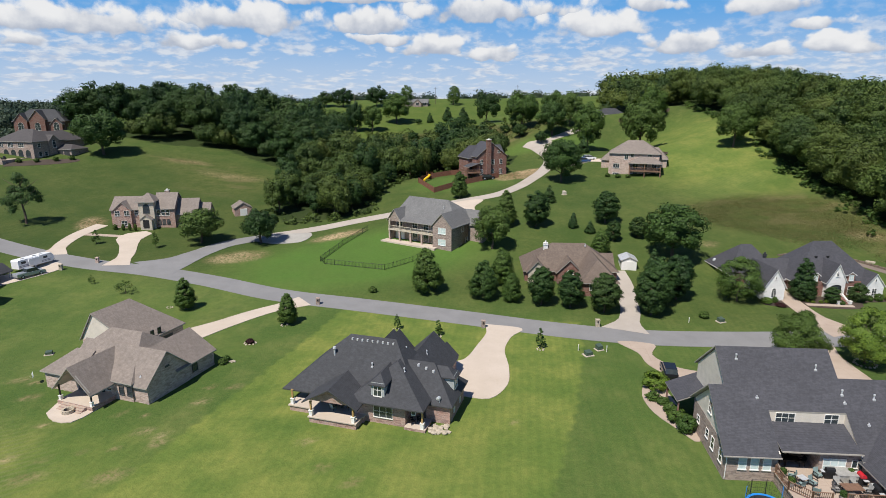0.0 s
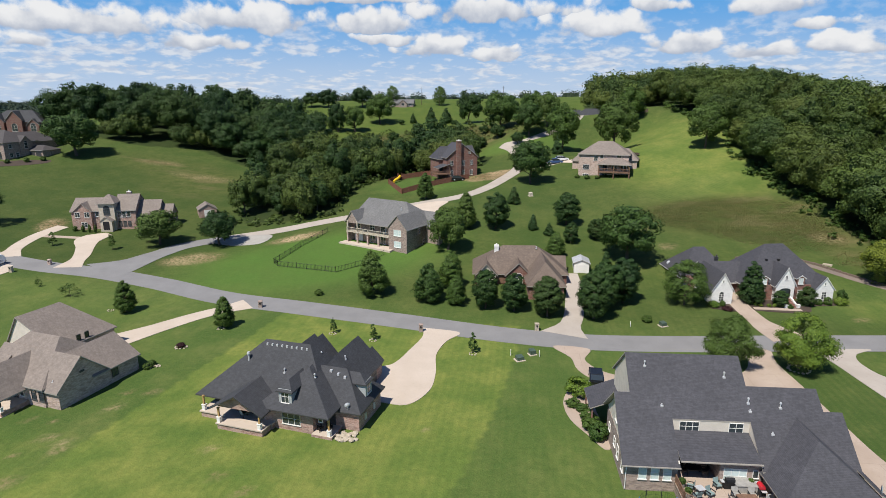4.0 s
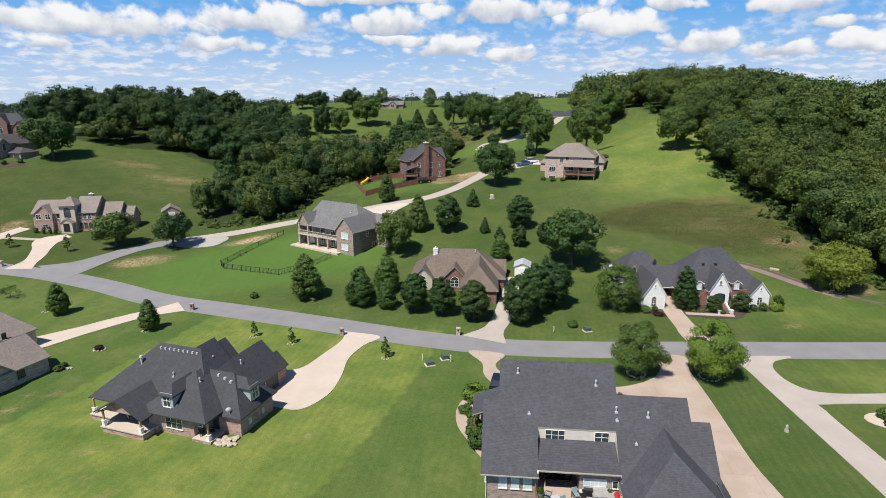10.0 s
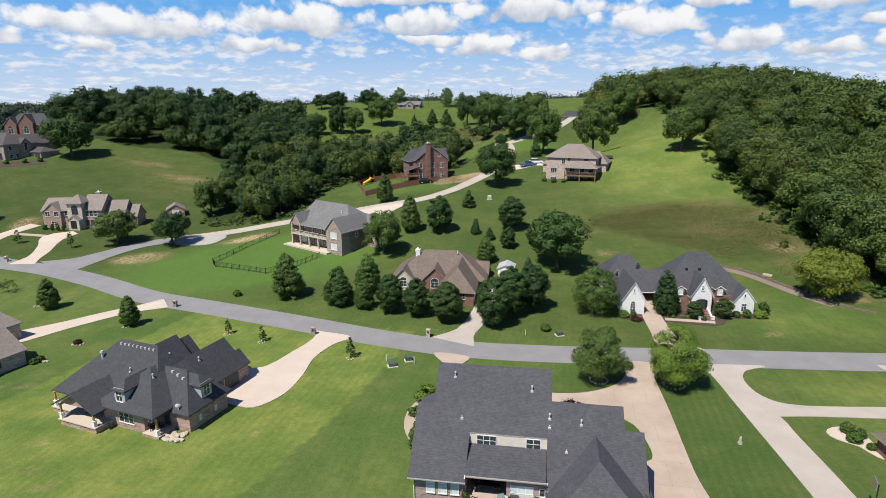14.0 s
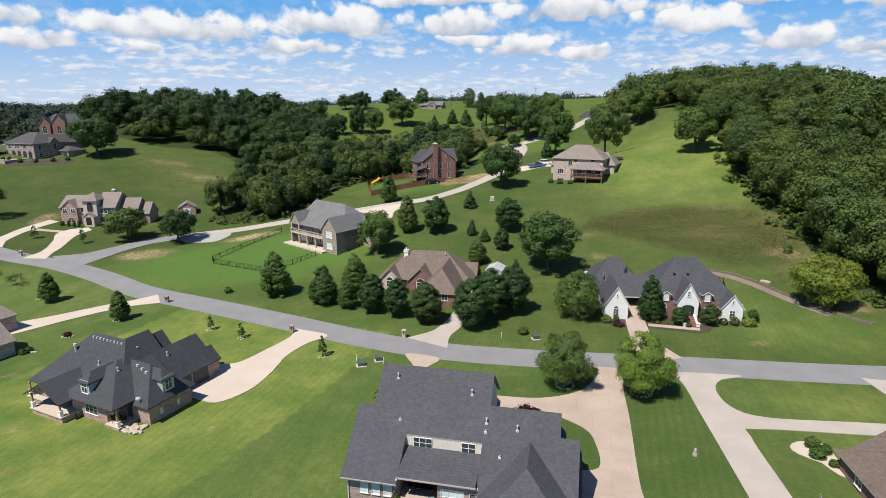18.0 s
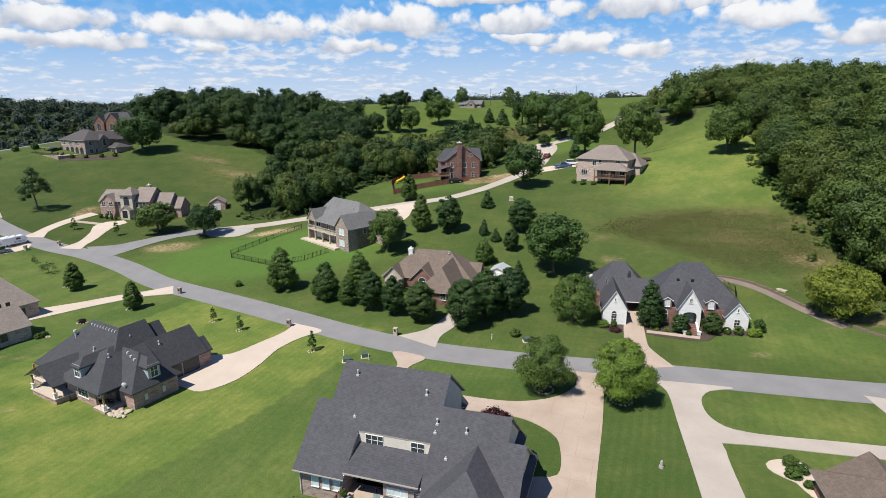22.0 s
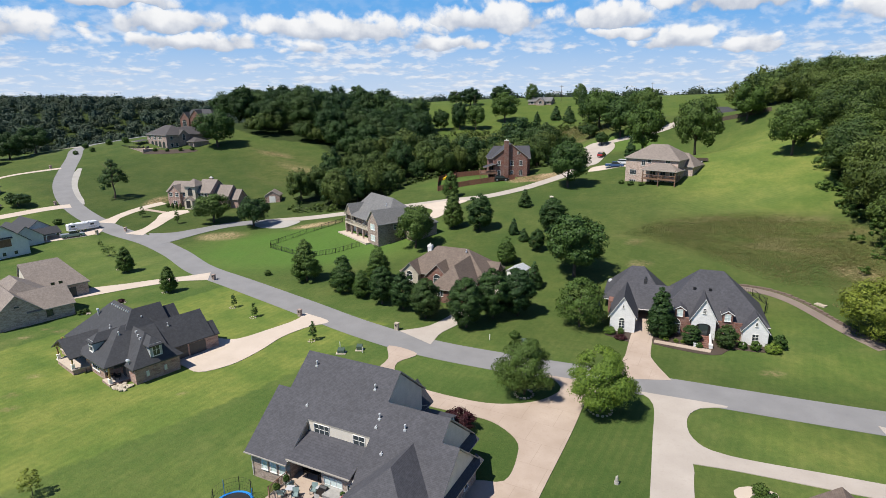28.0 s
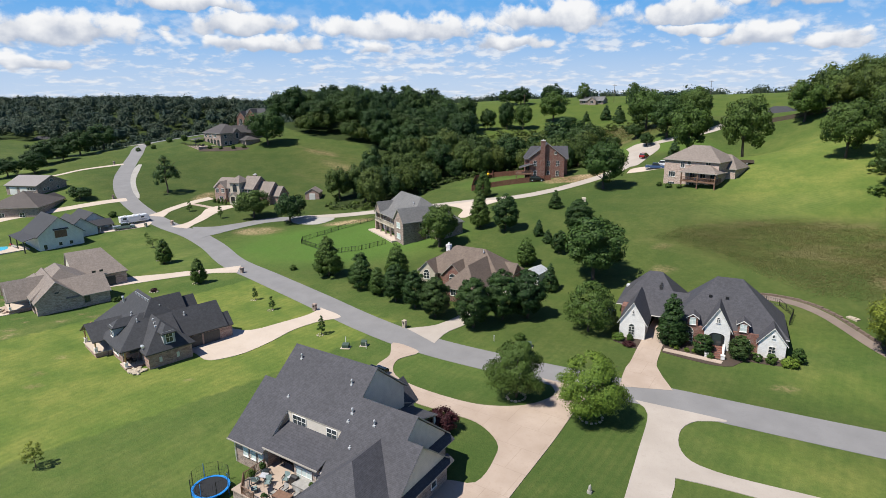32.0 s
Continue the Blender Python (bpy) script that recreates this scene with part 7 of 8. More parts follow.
for v_, z_, h_ in ((2.4, 3.6, 1.5), (2.4, 0.4, 1.6), (8.2, 3.2, 2.2), (4.8, 0.4, 1.6)):
    window(ridge, 18.0 if v_ == 8.2 else 17.5, v_, z_, 1.3, h_, "e", 1, 2, TRIM, None, v_ == 8.2)
for u_ in (19.4, 22.4):
    panel_door(ridge, u_, 9.0, -0.4, 2.5, 2.2, "s", TRIM_DARK, 4, 3, "garage_door")
part("terrace", Shell().box(-6, 14, -9.5, -0.02, -4, 0.0, 0, 1), [BRICK_GREY, CONCRETE_TAN], ridge, "stone terrace wall")
railing(ridge, (-5.8, -9.3), (13.8, -9.3), 0.0, 1.0, METAL_DARK, 0.4)
railing(ridge, (-5.8, -9.3), (-5.8, -0.4), 0.0, 1.0, METAL_DARK, 0.4)
for u_, v_ in ((-4.8, -4.6), (0.2, -4.6), (-4.8, -0.6), (0.2, -0.6)):
    post(ridge, u_, v_, 0.0, 2.6, 0.22, TRIM_DARK)
shed_roof(ridge, -5.3, 0.7, -5.1, -0.1, 2.6, 3.2, ROOF_CLOUDED, "y0")
for k_ in range(7):
    patio_at = pose(-3.6 + 2.5 * k_, -6.6 + 0.9 * (k_ % 3), 0.0)
    ob_ = part("terrace_seat", Shell().box(-0.5, 0.5, -0.4, 0.4, 0.0, 0.45).box(-0.5, 0.5, 0.28, 0.42, 0.45, 0.95), METAL_DARK, ridge)
    ob_.matrix_local = patio_at
pad("bed_ridge", [(-152, 200.5), (-146, 203.5), (-139, 207.6), (-133.6, 212.4), (-134.6, 215.4), (-141, 213), (-147.4, 209.4), (-152.4, 204.4)], 0.06, MULCH, "brown mulch bed below the stone house", "planting bed")
brick_gables = thing("red_brick_house", -188.0, 258.0, 24.0, 14, "red brick house with white edged gables among trees", "house")
wing(brick_gables, 0, 20, 2, 13, -4, 5.0, 9.6, BRICK_RED, ROOF_DARK, "x", (5, 5), 0.5)
for u0_, u1_, e_, r_ in ((1, 6, 5.0, 8.2), (7, 13, 5.8, 9.4), (15, 19.5, 3.6, 6.0)):
    wing(brick_gables, u0_, u1_, 0, 8, -3, e_, r_, BRICK_RED, ROOF_DARK, "y", (0, 0), 0.4)
    window(brick_gables, (u0_ + u1_) / 2, 0.0, 0.6, 2.2, 2.4, "s", 2, 2, TRIM, None, True)
hip_house("grey_house", 76.5, 301.0, 27.6, -14, 15, 10, 3.2, 6.0, BRICK_GREY, ROOF_DARK, "low house with dark grey hip roof on the hill top", ((-6, 2, 2, 9, 3.0, 5.4, "x", (3, 0)),), ((3, 0.6, 1.4, 1.5, 2), (9, 0.6, 1.8, 1.5, 2)))
barn = thing("farm_house", -29.0, 392.0, 33.6, -4, "long pale grey farm house on the far pasture", "house")
wing(barn, 4, 19, 0, 8, -3, 2.4, 4.6, BRICK_GREY, ROOF_GREY, "x", (0, 0), 0.6)
wing(barn, 10, 15, -2, 4, -3, 2.4, 4.4, BRICK_GREY, ROOF_GREY, "y", (0, 0), 0.5)
for u_ in (6.5, 12.5, 17):
    window(barn, u_, -2.0 if u_ == 12.5 else 0.0, 0.6, 2.0, 1.6, "s", 2, 1)


def gable_house():
    """White gabled house beside the pool, with a dark roofed garage wing."""
    h = thing("white_gable_house", -88.4, 95.2, -0.2, -12, "white board house with big gable, solar panel and dark roof", "house")
    R, W = ROOF_DARK, WHITE_WALL
    wing(h, -13.0, 0.0, 0.0, 10.8, -1.5, 4.2, 8.6, W, R, "x", (0, 0), 0.6, trim=TRIM_DARK)
    shed_roof(h, -13.4, -0.6, -3.4, 0.4, 3.2, 4.1, R, "y0", trim=TRIM_DARK)
    wing(h, -19.0, -7.0, 9.0, 17.0, -1.5, 3.2, 6.2, W, R, "x", (0, 0), 0.5, trim=TRIM_DARK)
    wing(h, -23.5, -12.5, 14.0, 22.5, -1.5, 3.4, 6.4, W, ROOF_DARK, "x", (0, 0), 0.6, trim=TRIM_DARK)
    roof_block(h, -13.0, -8.4, 14.5, 22.0, 3.0, 4.4, ROOF_DARK, "y", (0, 0), 0.3, trim=TRIM_DARK)
    for v in (14.8, 18.2, 21.7):
        post(h, -8.6, v, 0.0, 2.9, 0.25, TRIM)
    for u in (-13.0, -7.0, -1.0):
        post(h, u, -3.2, -0.2, 3.0, 0.25, TRIM_DARK)
    prism(h, "balcony_door", 0.0, 0.12, [(4.0, 3.0), (6.9, 3.0), (6.9, 5.0), (4.0, 5.0)], WOOD_DECK, label="dark wooden loft door")
    shed_roof(h, -0.1, 0.7, 3.6, 7.3, 5.2, 5.5, ROOF_DARK, "x1")
    for v, z in ((5.0, 0.7), (7.6, 0.7), (1.4, 0.2)):
        window(h, 0.0, v, z, 0.9, 1.0 if z > 0.5 else 1.4, "e", 1, 1, TRIM)
    part("solar_panel", Shell().slab([(-7.6, 6.3, 8.0), (-1.0, 6.3, 8.0), (-1.0, 8.4, 6.35), (-7.6, 8.4, 6.35)], 0.1), METAL_DARK, h, "black rooftop solar panel")
    return h


gable_house()
hip_house("brown_roof_house", -135.3, 104.1, 2.4, 35.6, 16, 17, 4.0, 8.0, BRICK_GREY, ROOF_DUSK, "low brick house with brown hip roof", ((9, 15.6, 13, 21, 3.0, 5.8, "y", (0, 2.5)),), ((5, 0.6, 1.6, 1.5, 2), (11, 0.6, 1.6, 1.5, 2)))
workshop = thing("workshop_building", -157.0, 121.5, 6.5, 17.5, "grey metal roofed brick workshop with garage doors", "building")
wing(workshop, 0, 13.0, 0, 13, -3, 3.7, 6.4, BRICK_GREY, METAL_ROOF, "x", (0, 0), 0.5)
for u_ in (3.0, 7.2):
    panel_door(workshop, u_, 0.0, -0.2, 3.0, 3.0, "s", TRIM, 4, 3, "garage_door")
for u_ in (9.4, 10.6, 11.8):
    window(workshop, u_, 0.0, 1.8, 0.9, 0.9, "s", 1, 1)
window(workshop, 13.0, 6.5, 4.3, 1.4, 0.8, "e", 2, 1)
for v_ in (3.0, 4.6, 9.0):
    window(workshop, 13.0, v_, 1.4, 1.0, 1.0, "e", 1, 1)
hip_house("far_house", -466.0, 284.0, 0.4, 38, 34, 15, 4.6, 10.0, WHITE_WALL, ROOF_DARK, "distant house with dark roof among trees", ((0, 7, -3, 6, 3.4, 6.4, "y", (0, 0)),), ((12, 0.6, 2.0, 1.5, 2),))


def east_house():
    h = thing("red_brick_house", 81.7, 55.0, -0.5, 0, "red brick house with brown hip roof beside the driveway", "house")
    wing(h, 0, 20, 0, 10.4, -1, 2.3, 5.2, BRICK_RED, ROOF_BROWN, "x", (4.4, 6), 0.5)
    wing(h, 1.6, 7.8, 4.0, 10.8, -1, 2.3, 4.7, BRICK_RED, ROOF_BROWN, "y", (0, 0), 0.45)
    window(h, 0, 6.5, 0.4, 1.2, 1.5, "w", 2, 2)
    window(h, 0, 3.0, 0.4, 1.2, 1.5, "w", 2, 2)
    vent_pipe(h, 6.4, 9.0, 4.6, 0.4)
    return h


east_house()


# ---- fences ----
def picket_fence(name, pts, height, mat, label, gap=0.35, thin=0.02, rails=(0.15, 0.92)):
    h = thing(name, pts[0][0], pts[0][1], 0, 0, label, "fence")
    ox, oy = pts[0]
    for (ax, ay), (bx, by) in zip(pts, pts[1:]):
        L = math.hypot(bx - ax, by - ay)
        n = max(1, round(L / 2.4))
        P = [(ax + (bx - ax) * k / n - ox, ay + (by - ay) * k / n - oy) for k in range(n + 1)]
        Z = [hgt(x + ox, y + oy) for x, y in P]
        for k in range(n + 1):
            x, y = P[k]
            part("post", Shell().box(x - 0.05, x + 0.05, y - 0.05, y + 0.05, Z[k] - 0.3, Z[k] + height + 0.08), mat, h)
        for k in range(n):
            sh = Shell()
            (x0, y0), (x1, y1) = P[k], P[k + 1]
            for r in rails:
                sh.tube((x0, y0, Z[k] + r * height), (x1, y1, Z[k + 1] + r * height), 0.03, 0.03, 4)
            m = max(2, round(math.hypot(x1 - x0, y1 - y0) / gap))
            for j in range(1, m):
                t = j / m
                x, y, z = x0 + (x1 - x0) * t, y0 + (y1 - y0) * t, Z[k] + (Z[k + 1] - Z[k]) * t
                sh.box(x - thin, x + thin, y - thin, y + thin, z + 0.05, z + height)
            part("panel", sh, mat, h)
    return h


def board_fence(name, pts, height, mat, label):
    ox, oy = pts[0]
    h = thing(name, ox, oy, 0, 0, label, "fence")
    for (ax, ay), (bx, by) in zip(pts, pts[1:]):
        L = math.hypot(bx - ax, by - ay)
        n = max(1, round(L / 2.4))
        dx, dy = (bx - ax) / L, (by - ay) / L
        for k in range(n):
            for j in range(8):
                sh = Shell()
                s0, s1 = (k + j / 8) * L / n, (k + (j + 0.93) / 8) * L / n
                x0, y0, x1, y1 = ax + dx * s0 - ox, ay + dy * s0 - oy, ax + dx * s1 - ox, ay + dy * s1 - oy
                z = hgt(x0 + ox, y0 + oy)
                t = height + 0.03 * ((j * 7 + k) % 3)
                q = [(x0, y0), (x1, y1), (x1 - dy * 0.03, y1 + dx * 0.03), (x0 - dy * 0.03, y0 + dx * 0.03)]
                lo, hi = [(x, y, z - 0.2) for x, y in q], [(x, y, z + t) for x, y in q]
                sh.face(hi)
                for i in range(4):
                    i2 = (i + 1) % 4
                    sh.face([lo[i], lo[i2], hi[i2], hi[i]])
                part("board", sh, mat, h)
            x, y = ax + dx * L * k / n - ox, ay + dy * L * k / n - oy
            z = hgt(x + ox, y + oy)
            part("post", Shell().box(x - 0.06, x + 0.06, y - 0.06, y + 0.06, z - 0.3, z + height + 0.12), mat, h)
    return h


picket_fence("metal_fence", [(-20.6, 154.0), (-25.5, 143), (-28.9, 131.5), (-27.4, 129.4), (-13.1, 124.2), (-7.1, 128.7), (-3.4, 134)], 1.3, METAL_DARK, "black metal picket fence round a back lawn")
board_fence("board_fence", [(-8.5, 199.6), (-5.8, 192), (-2.8, 184.4), (5.6, 190.4), (13, 195), (19.2, 199)], 1.7, WOOD_FENCE, "red brown board fence round a back yard")
board_fence("board_fence", [(-8.5, 199.6), (-4, 206), (3, 210), (8, 211)], 1.7, WOOD_FENCE, "red brown board fence along the woods")
picket_fence("metal_fence", [(80.5, 127.0), (84.6, 125.8), (86.6, 122.5), (86.0, 119.0)], 1.3, METAL_DARK, "dark metal fence on a terrace behind a house")
board_fence("board_fence", [(79, 266.5), (86, 266), (93, 265), (100, 263)], 1.6, BARK, "weathered grey board fence on the hill top")
# retaining wall of stacked stone behind the white house
wall_pts = spline([(77, 128.6), (83, 129.6), (88, 128.6), (92, 125.6), (95, 121.2), (98, 116), (102, 110.4), (106, 106)], 1.1)
ret = thing("retaining_wall", wall_pts[0][0], wall_pts[0][1], 0, 0, "low curving wall of stacked brown stone blocks", "wall")
for k_, ((ax_, ay_), (bx_, by_)) in enumerate(zip(wall_pts, wall_pts[1:])):
    zz_ = hgt(ax_, ay_)
    t_ = math.degrees(math.atan2(by_ - ay_, bx_ - ax_))
    L_ = math.hypot(bx_ - ax_, by_ - ay_)
    for c_ in range(2):
        ob_ = part("stone", Shell().box(0.02, L_ - 0.03, -0.2 - 0.04 * (k_ % 2), 0.2, -0.5 if c_ == 0 else 0.14, 0.12 if c_ == 0 else 0.28 + 0.03 * (k_ % 3)), ROCK_BROWN, ret)
        ob_.matrix_local = pose(ax_ - wall_pts[0][0], ay_ - wall_pts[0][1], zz_, 0, 0, t_)


road_line("bed_wall", [(78, 127.6), (83, 128.4), (87.4, 127.4), (91, 124.6), (94, 120.4), (97, 115.4), (101, 109.8)], 1.8, 0.05, GRAVEL_BROWN, "narrow brown gravel strip along the stone wall", "gravel strip")


# ---- sheds ----
def shed(name, x, y, yaw, w, d, ze, zr, wall, roof, label):
    h = thing(name, x, y, hgt(x, y), yaw, label, "shed")
    wing(h, 0, w, 0, d, -0.8, ze, zr, wall, roof, "y", (0, 0), 0.25)
    panel_door(h, w / 2, 0.0, 0.05, w * 0.42, ze * 0.85, "s", TRIM, 3, 2)
    return h


shed("garden_shed", -62.6, 171.6, 28, 5.0, 5.5, 2.6, 4.1, BRICK_PINK, ROOF_TAN, "small brick garden shed with white door on the slope")
shed("storage_shed", 38.9, 121.4, -8, 3.2, 4.4, 2.3, 3.0, TRIM, METAL, "small white metal storage shed on the lawn")


# ---- vehicles ----
WHITE_PAINT = plain("white vehicle paint", (0.75, 0.76, 0.77), 0.25, vary=0.03, relief=0)
BLACK_PAINT = plain("black vehicle paint", (0.012, 0.013, 0.015), 0.18, vary=0.05, relief=0)
BLUE_PAINT = plain("blue vehicle paint", (0.06, 0.11, 0.24), 0.25, vary=0.05, relief=0)
RED_PAINT = plain("red vehicle paint", (0.25, 0.02, 0.02), 0.25, vary=0.05, relief=0)
SILVER_PAINT = plain("silver vehicle paint", (0.42, 0.45, 0.48), 0.3, 0.4, vary=0.05, relief=0)
RUBBER = plain("tyre rubber", (0.02, 0.02, 0.02), 0.9)
STRIPE = plain("grey vehicle stripe", (0.20, 0.22, 0.25), 0.4)


def wheel(h, x, y, r=0.36, w=0.24):
    t = part("wheel", Shell().tube((x, y - w / 2, r), (x, y + w / 2, r), r, r, 14), RUBBER, h, smooth=False)
    part("rim", Shell().tube((x, y - w / 2 - 0.01, r), (x, y + w / 2 + 0.01, r), r * 0.6, r * 0.6, 10), METAL, t)


def car(name, x, y, yaw, body, label, style="suv"):
    """A parked car: x along its length."""
    h = thing(name, x, y, hgt(x, y) + 0.1, yaw, label, "car")
    L, W = (5.8, 1.95) if style == "pickup" else (4.7, 1.85)
    low = [(-L / 2, 0.35), (L / 2, 0.35), (L / 2 + 0.02, 0.75), (L / 2 - 0.25, 0.95), (L / 2 - 1.25, 1.05), (-L / 2 + 0.1, 1.08), (-L / 2, 0.8)]
    prism(h, "body", -W / 2, W / 2, low, body, "y")
    if style == "pickup":
        cab = [(-0.9, 1.05), (1.75, 1.05), (1.0, 1.75), (-0.75, 1.78)]
        box_part(h, "bed", -L / 2 + 0.15, -1.0, -W / 2 + 0.12, W / 2 - 0.12, 1.06, 1.1, STRIPE)
    else:
        cab = [(-2.2, 1.05), (1.45, 1.05), (0.6, 1.62), (-1.9, 1.66)]
    prism(h, "cabin", -W / 2 + 0.12, W / 2 - 0.12, cab, GLASS, "y", "dark glass cabin")
    top = [(p[0] * 0.9, p[1]) for p in cab[2:]]
    prism(h, "roof", -W / 2 + 0.16, W / 2 - 0.16, [(top[1][0], top[1][1]), (top[0][0], top[0][1]), (top[0][0] - 0.1, top[0][1] + 0.07), (top[1][0] + 0.05, top[1][1] + 0.07)], body, "y")
    for sx in (-L * 0.31, L * 0.31):
        for sy in (-W / 2 + 0.08, W / 2 - 0.08):
            wheel(h, sx, sy)
    for sy in (-W / 2 + 0.3, W / 2 - 0.3):
        part("headlight", Shell().box(L / 2 - 0.05, L / 2 + 0.03, sy - 0.18, sy + 0.18, 0.62, 0.78), METAL, h)
    return h


def camper(x, y, yaw):
    h = thing("travel_trailer", x, y, hgt(x, y) + 0.1, yaw, "long white travel trailer with grey stripes parked on a drive", "trailer")
    prof = [(-4.8, 0.6), (4.4, 0.6), (5.1, 1.2), (4.9, 2.2), (4.3, 2.85), (-4.6, 2.85), (-4.8, 2.6)]
    prism(h, "body", -1.25, 1.25, prof, WHITE_PAINT, "y")
    for z in (1.0, 1.3):
        box_part(h, "stripe", -4.6, 4.2, -1.262, 1.262, z, z + 0.14, STRIPE)
    for u in (-3.4, -0.6, 2.6):
        for s in (-1, 1):
            part("window", Shell().box(u - 0.6, u + 0.6, s * 1.25 - 0.02, s * 1.25 + 0.02, 1.8, 2.4), GLASS, h)
    box_part(h, "slide_out", -2.2, 1.2, -1.6, -1.2, 0.9, 2.7, WHITE_PAINT)
    for u in (-3.0, 0.2, 2.0):
        box_part(h, "roof_unit", u - 0.45, u + 0.45, -0.4, 0.4, 2.85, 3.1, TRIM)
    for u in (-1.2, -0.3):
        for s in (-1.1, 1.1):
            wheel(h, u, s, 0.35)
    h.matrix_world = h.matrix_world @ Matrix.Scale(0.86, 4)
    part("tow_bar", Shell().tube((5.0, 0.3, 0.6), (6.0, 0, 0.6), 0.06, 0.06, 6).tube((5.0, -0.3, 0.6), (6.0, 0, 0.6), 0.06, 0.06, 6), METAL_DARK, h)
    return h


camper(-92.2, 125.4, 73)
car("pickup_truck", -89.4, 120.0, 62, SILVER_PAINT, "silver blue pickup truck parked beside a trailer", "pickup")
car("pickup_truck", -98.5, 115.5, 10, BLACK_PAINT, "dark car under the porch of the garage")
car("parked_car", 50.0, 209.4, 12, BLUE_PAINT, "blue car parked on the pad by a house", "pickup")
car("parked_car", 53.0, 211.6, 12, WHITE_PAINT, "white car parked on the pad by a house")
car("parked_car", 43.6, 226.8, 80, RED_PAINT, "dark red car parked on the lane")
car("parked_car", 32.6, 76.6, 78, BLACK_PAINT, "glossy black car in front of the large house")
car("parked_car", 58.0, 112.6, 95, BLACK_PAINT, "dark car parked beside the white house")
car("parked_car", 15.2, 196.6, 20, BLACK_PAINT, "dark car under the deck of the brick house")


# ---- garden play things ----
BLUE_PAD = plain("blue vinyl", (0.02, 0.22, 0.62), 0.45)
NET = plain("black net", (0.015, 0.016, 0.018), 0.9)
YELLOW = plain("yellow plastic", (0.75, 0.48, 0.02), 0.4)


def trampoline(x, y):
    h = thing("trampoline", x, y, hgt(x, y), 0, "round trampoline with blue pad and black safety net", "trampoline")
    n, R = 28, 1.95
    ring = lambda r, z: [(r * math.cos(6.2832 * k / n), r * math.sin(6.2832 * k / n), z) for k in range(n)]
    mat = Shell()
    mat.slab(ring(R - 0.22, 0.86), 0.02)
    part("jumping_mat", mat, NET, h)
    pad_ = Shell()
    a, b, c, d = ring(R, 0.9), ring(R - 0.25, 0.9), ring(R, 0.8), ring(R - 0.25, 0.84)
    for k in range(n):
        j = (k + 1) % n
        pad_.face([a[k], a[j], b[j], b[k]])
        pad_.face([c[k], c[j], a[j], a[k]])
        pad_.face([b[k], b[j], d[j], d[k]])
    part("pad", pad_, BLUE_PAD, h, "blue vinyl spring pad")
    for k in range(8):
        t = 6.2832 * (k + 0.5) / 8
        x1, y1 = R * math.cos(t), R * math.sin(t)
        part("net_pole", Shell().tube((x1, y1, 0), (x1, y1, 2.6), 0.035, 0.035, 6), BLUE_PAD if k % 3 == 0 else METAL_DARK, h)
    net = Shell()
    for k in range(56):
        t = 6.2832 * k / 56
        net.tube((R * math.cos(t), R * math.sin(t), 0.9), (R * math.cos(t), R * math.sin(t), 2.5), 0.007, 0.007, 3, caps=False)
    for z in (1.2, 1.6, 2.0, 2.5):
        rr = ring(R, z)
        for k in range(n):
            net.tube(rr[k], rr[(k + 1) % n], 0.01, 0.01, 3, caps=False)
    part("safety_net", net, NET, h)
    return h


trampoline(31.6, 48.4)


def play_set(x, y):
    h = thing("play_set", x, y, hgt(x, y), 20, "wooden play tower with a curved yellow slide", "playground")
    for u in (0, 1.6):
        for v in (0, 1.6):
            part("post", Shell().box(u - 0.07, u + 0.07, v - 0.07, v + 0.07, -0.2, 2.6), WOOD_FENCE, h)
    box_part(h, "deck", -0.1, 1.7, -0.1, 1.7, 1.4, 1.5, WOOD_FENCE)
    prev = None
    for k in range(14):
        t = k / 13
        c = (-1.2 + 1.5 * math.cos(2.6 * t + 0.3), -1.2 - 2.6 * t + 0.4, 1.5 * (1 - t) ** 1.2 + 0.3)
        if prev:
            part("slide_section", Shell().tube(prev, c, 0.42, 0.42, 10), YELLOW, h)
        prev = c
    return h


play_set(-5.2, 203.0)


# ---- small things by the road ----
def mailbox(x, y, yaw, mat, label):
    h = thing("mailbox", x, y, hgt(x, y), yaw, label, "mailbox")
    part("pillar", Shell().box(-0.32, 0.32, -0.32, 0.32, -0.3, 1.25).box(-0.38, 0.38, -0.38, 0.38, 1.25, 1.33), mat, h)
    part("box", Shell().box(-0.12, 0.12, -0.42, -0.30, 0.85, 1.1), METAL_DARK, h)
    return h


for x_, y_, m_, l_ in ((7.0, 94.0, BRICK_GREY, "brick mailbox pillar beside the road"), (26.9, 94.4, ROCK, "pale stone mailbox pillar beside the road"), (-24.0, 105.2, BRICK_GREY, "brown brick mailbox pillar beside the road"), (-80.5, 130.0, BRICK_TAN, "stone mailbox pillar beside the road"), (-121.5, 138.0, BRICK_GREY, "dark mailbox pillar at the lane"), (-168.5, 170.0, BRICK_GREY, "dark mailbox pillar at the far lane"), (-85.5, 124.5, ROCK, "mailbox pillar with a shrub at the drive")):
    mailbox(x_, y_, 0, m_, l_)


def utility_box(x, y, w, d, z, yaw, mat, label):
    h = thing("utility_box", x, y, hgt(x, y), yaw, label, "utility box")
    part("base", Shell().box(-w * 0.7, w * 0.7, -d * 0.7, d * 0.7, -0.2, 0.1), CONCRETE, h)
    prism(h, "cabinet", -w / 2, w / 2, [(-d / 2, 0.1), (d / 2, 0.1), (d / 2, z), (-d / 2, z * 0.82)], mat, "x")
    return h


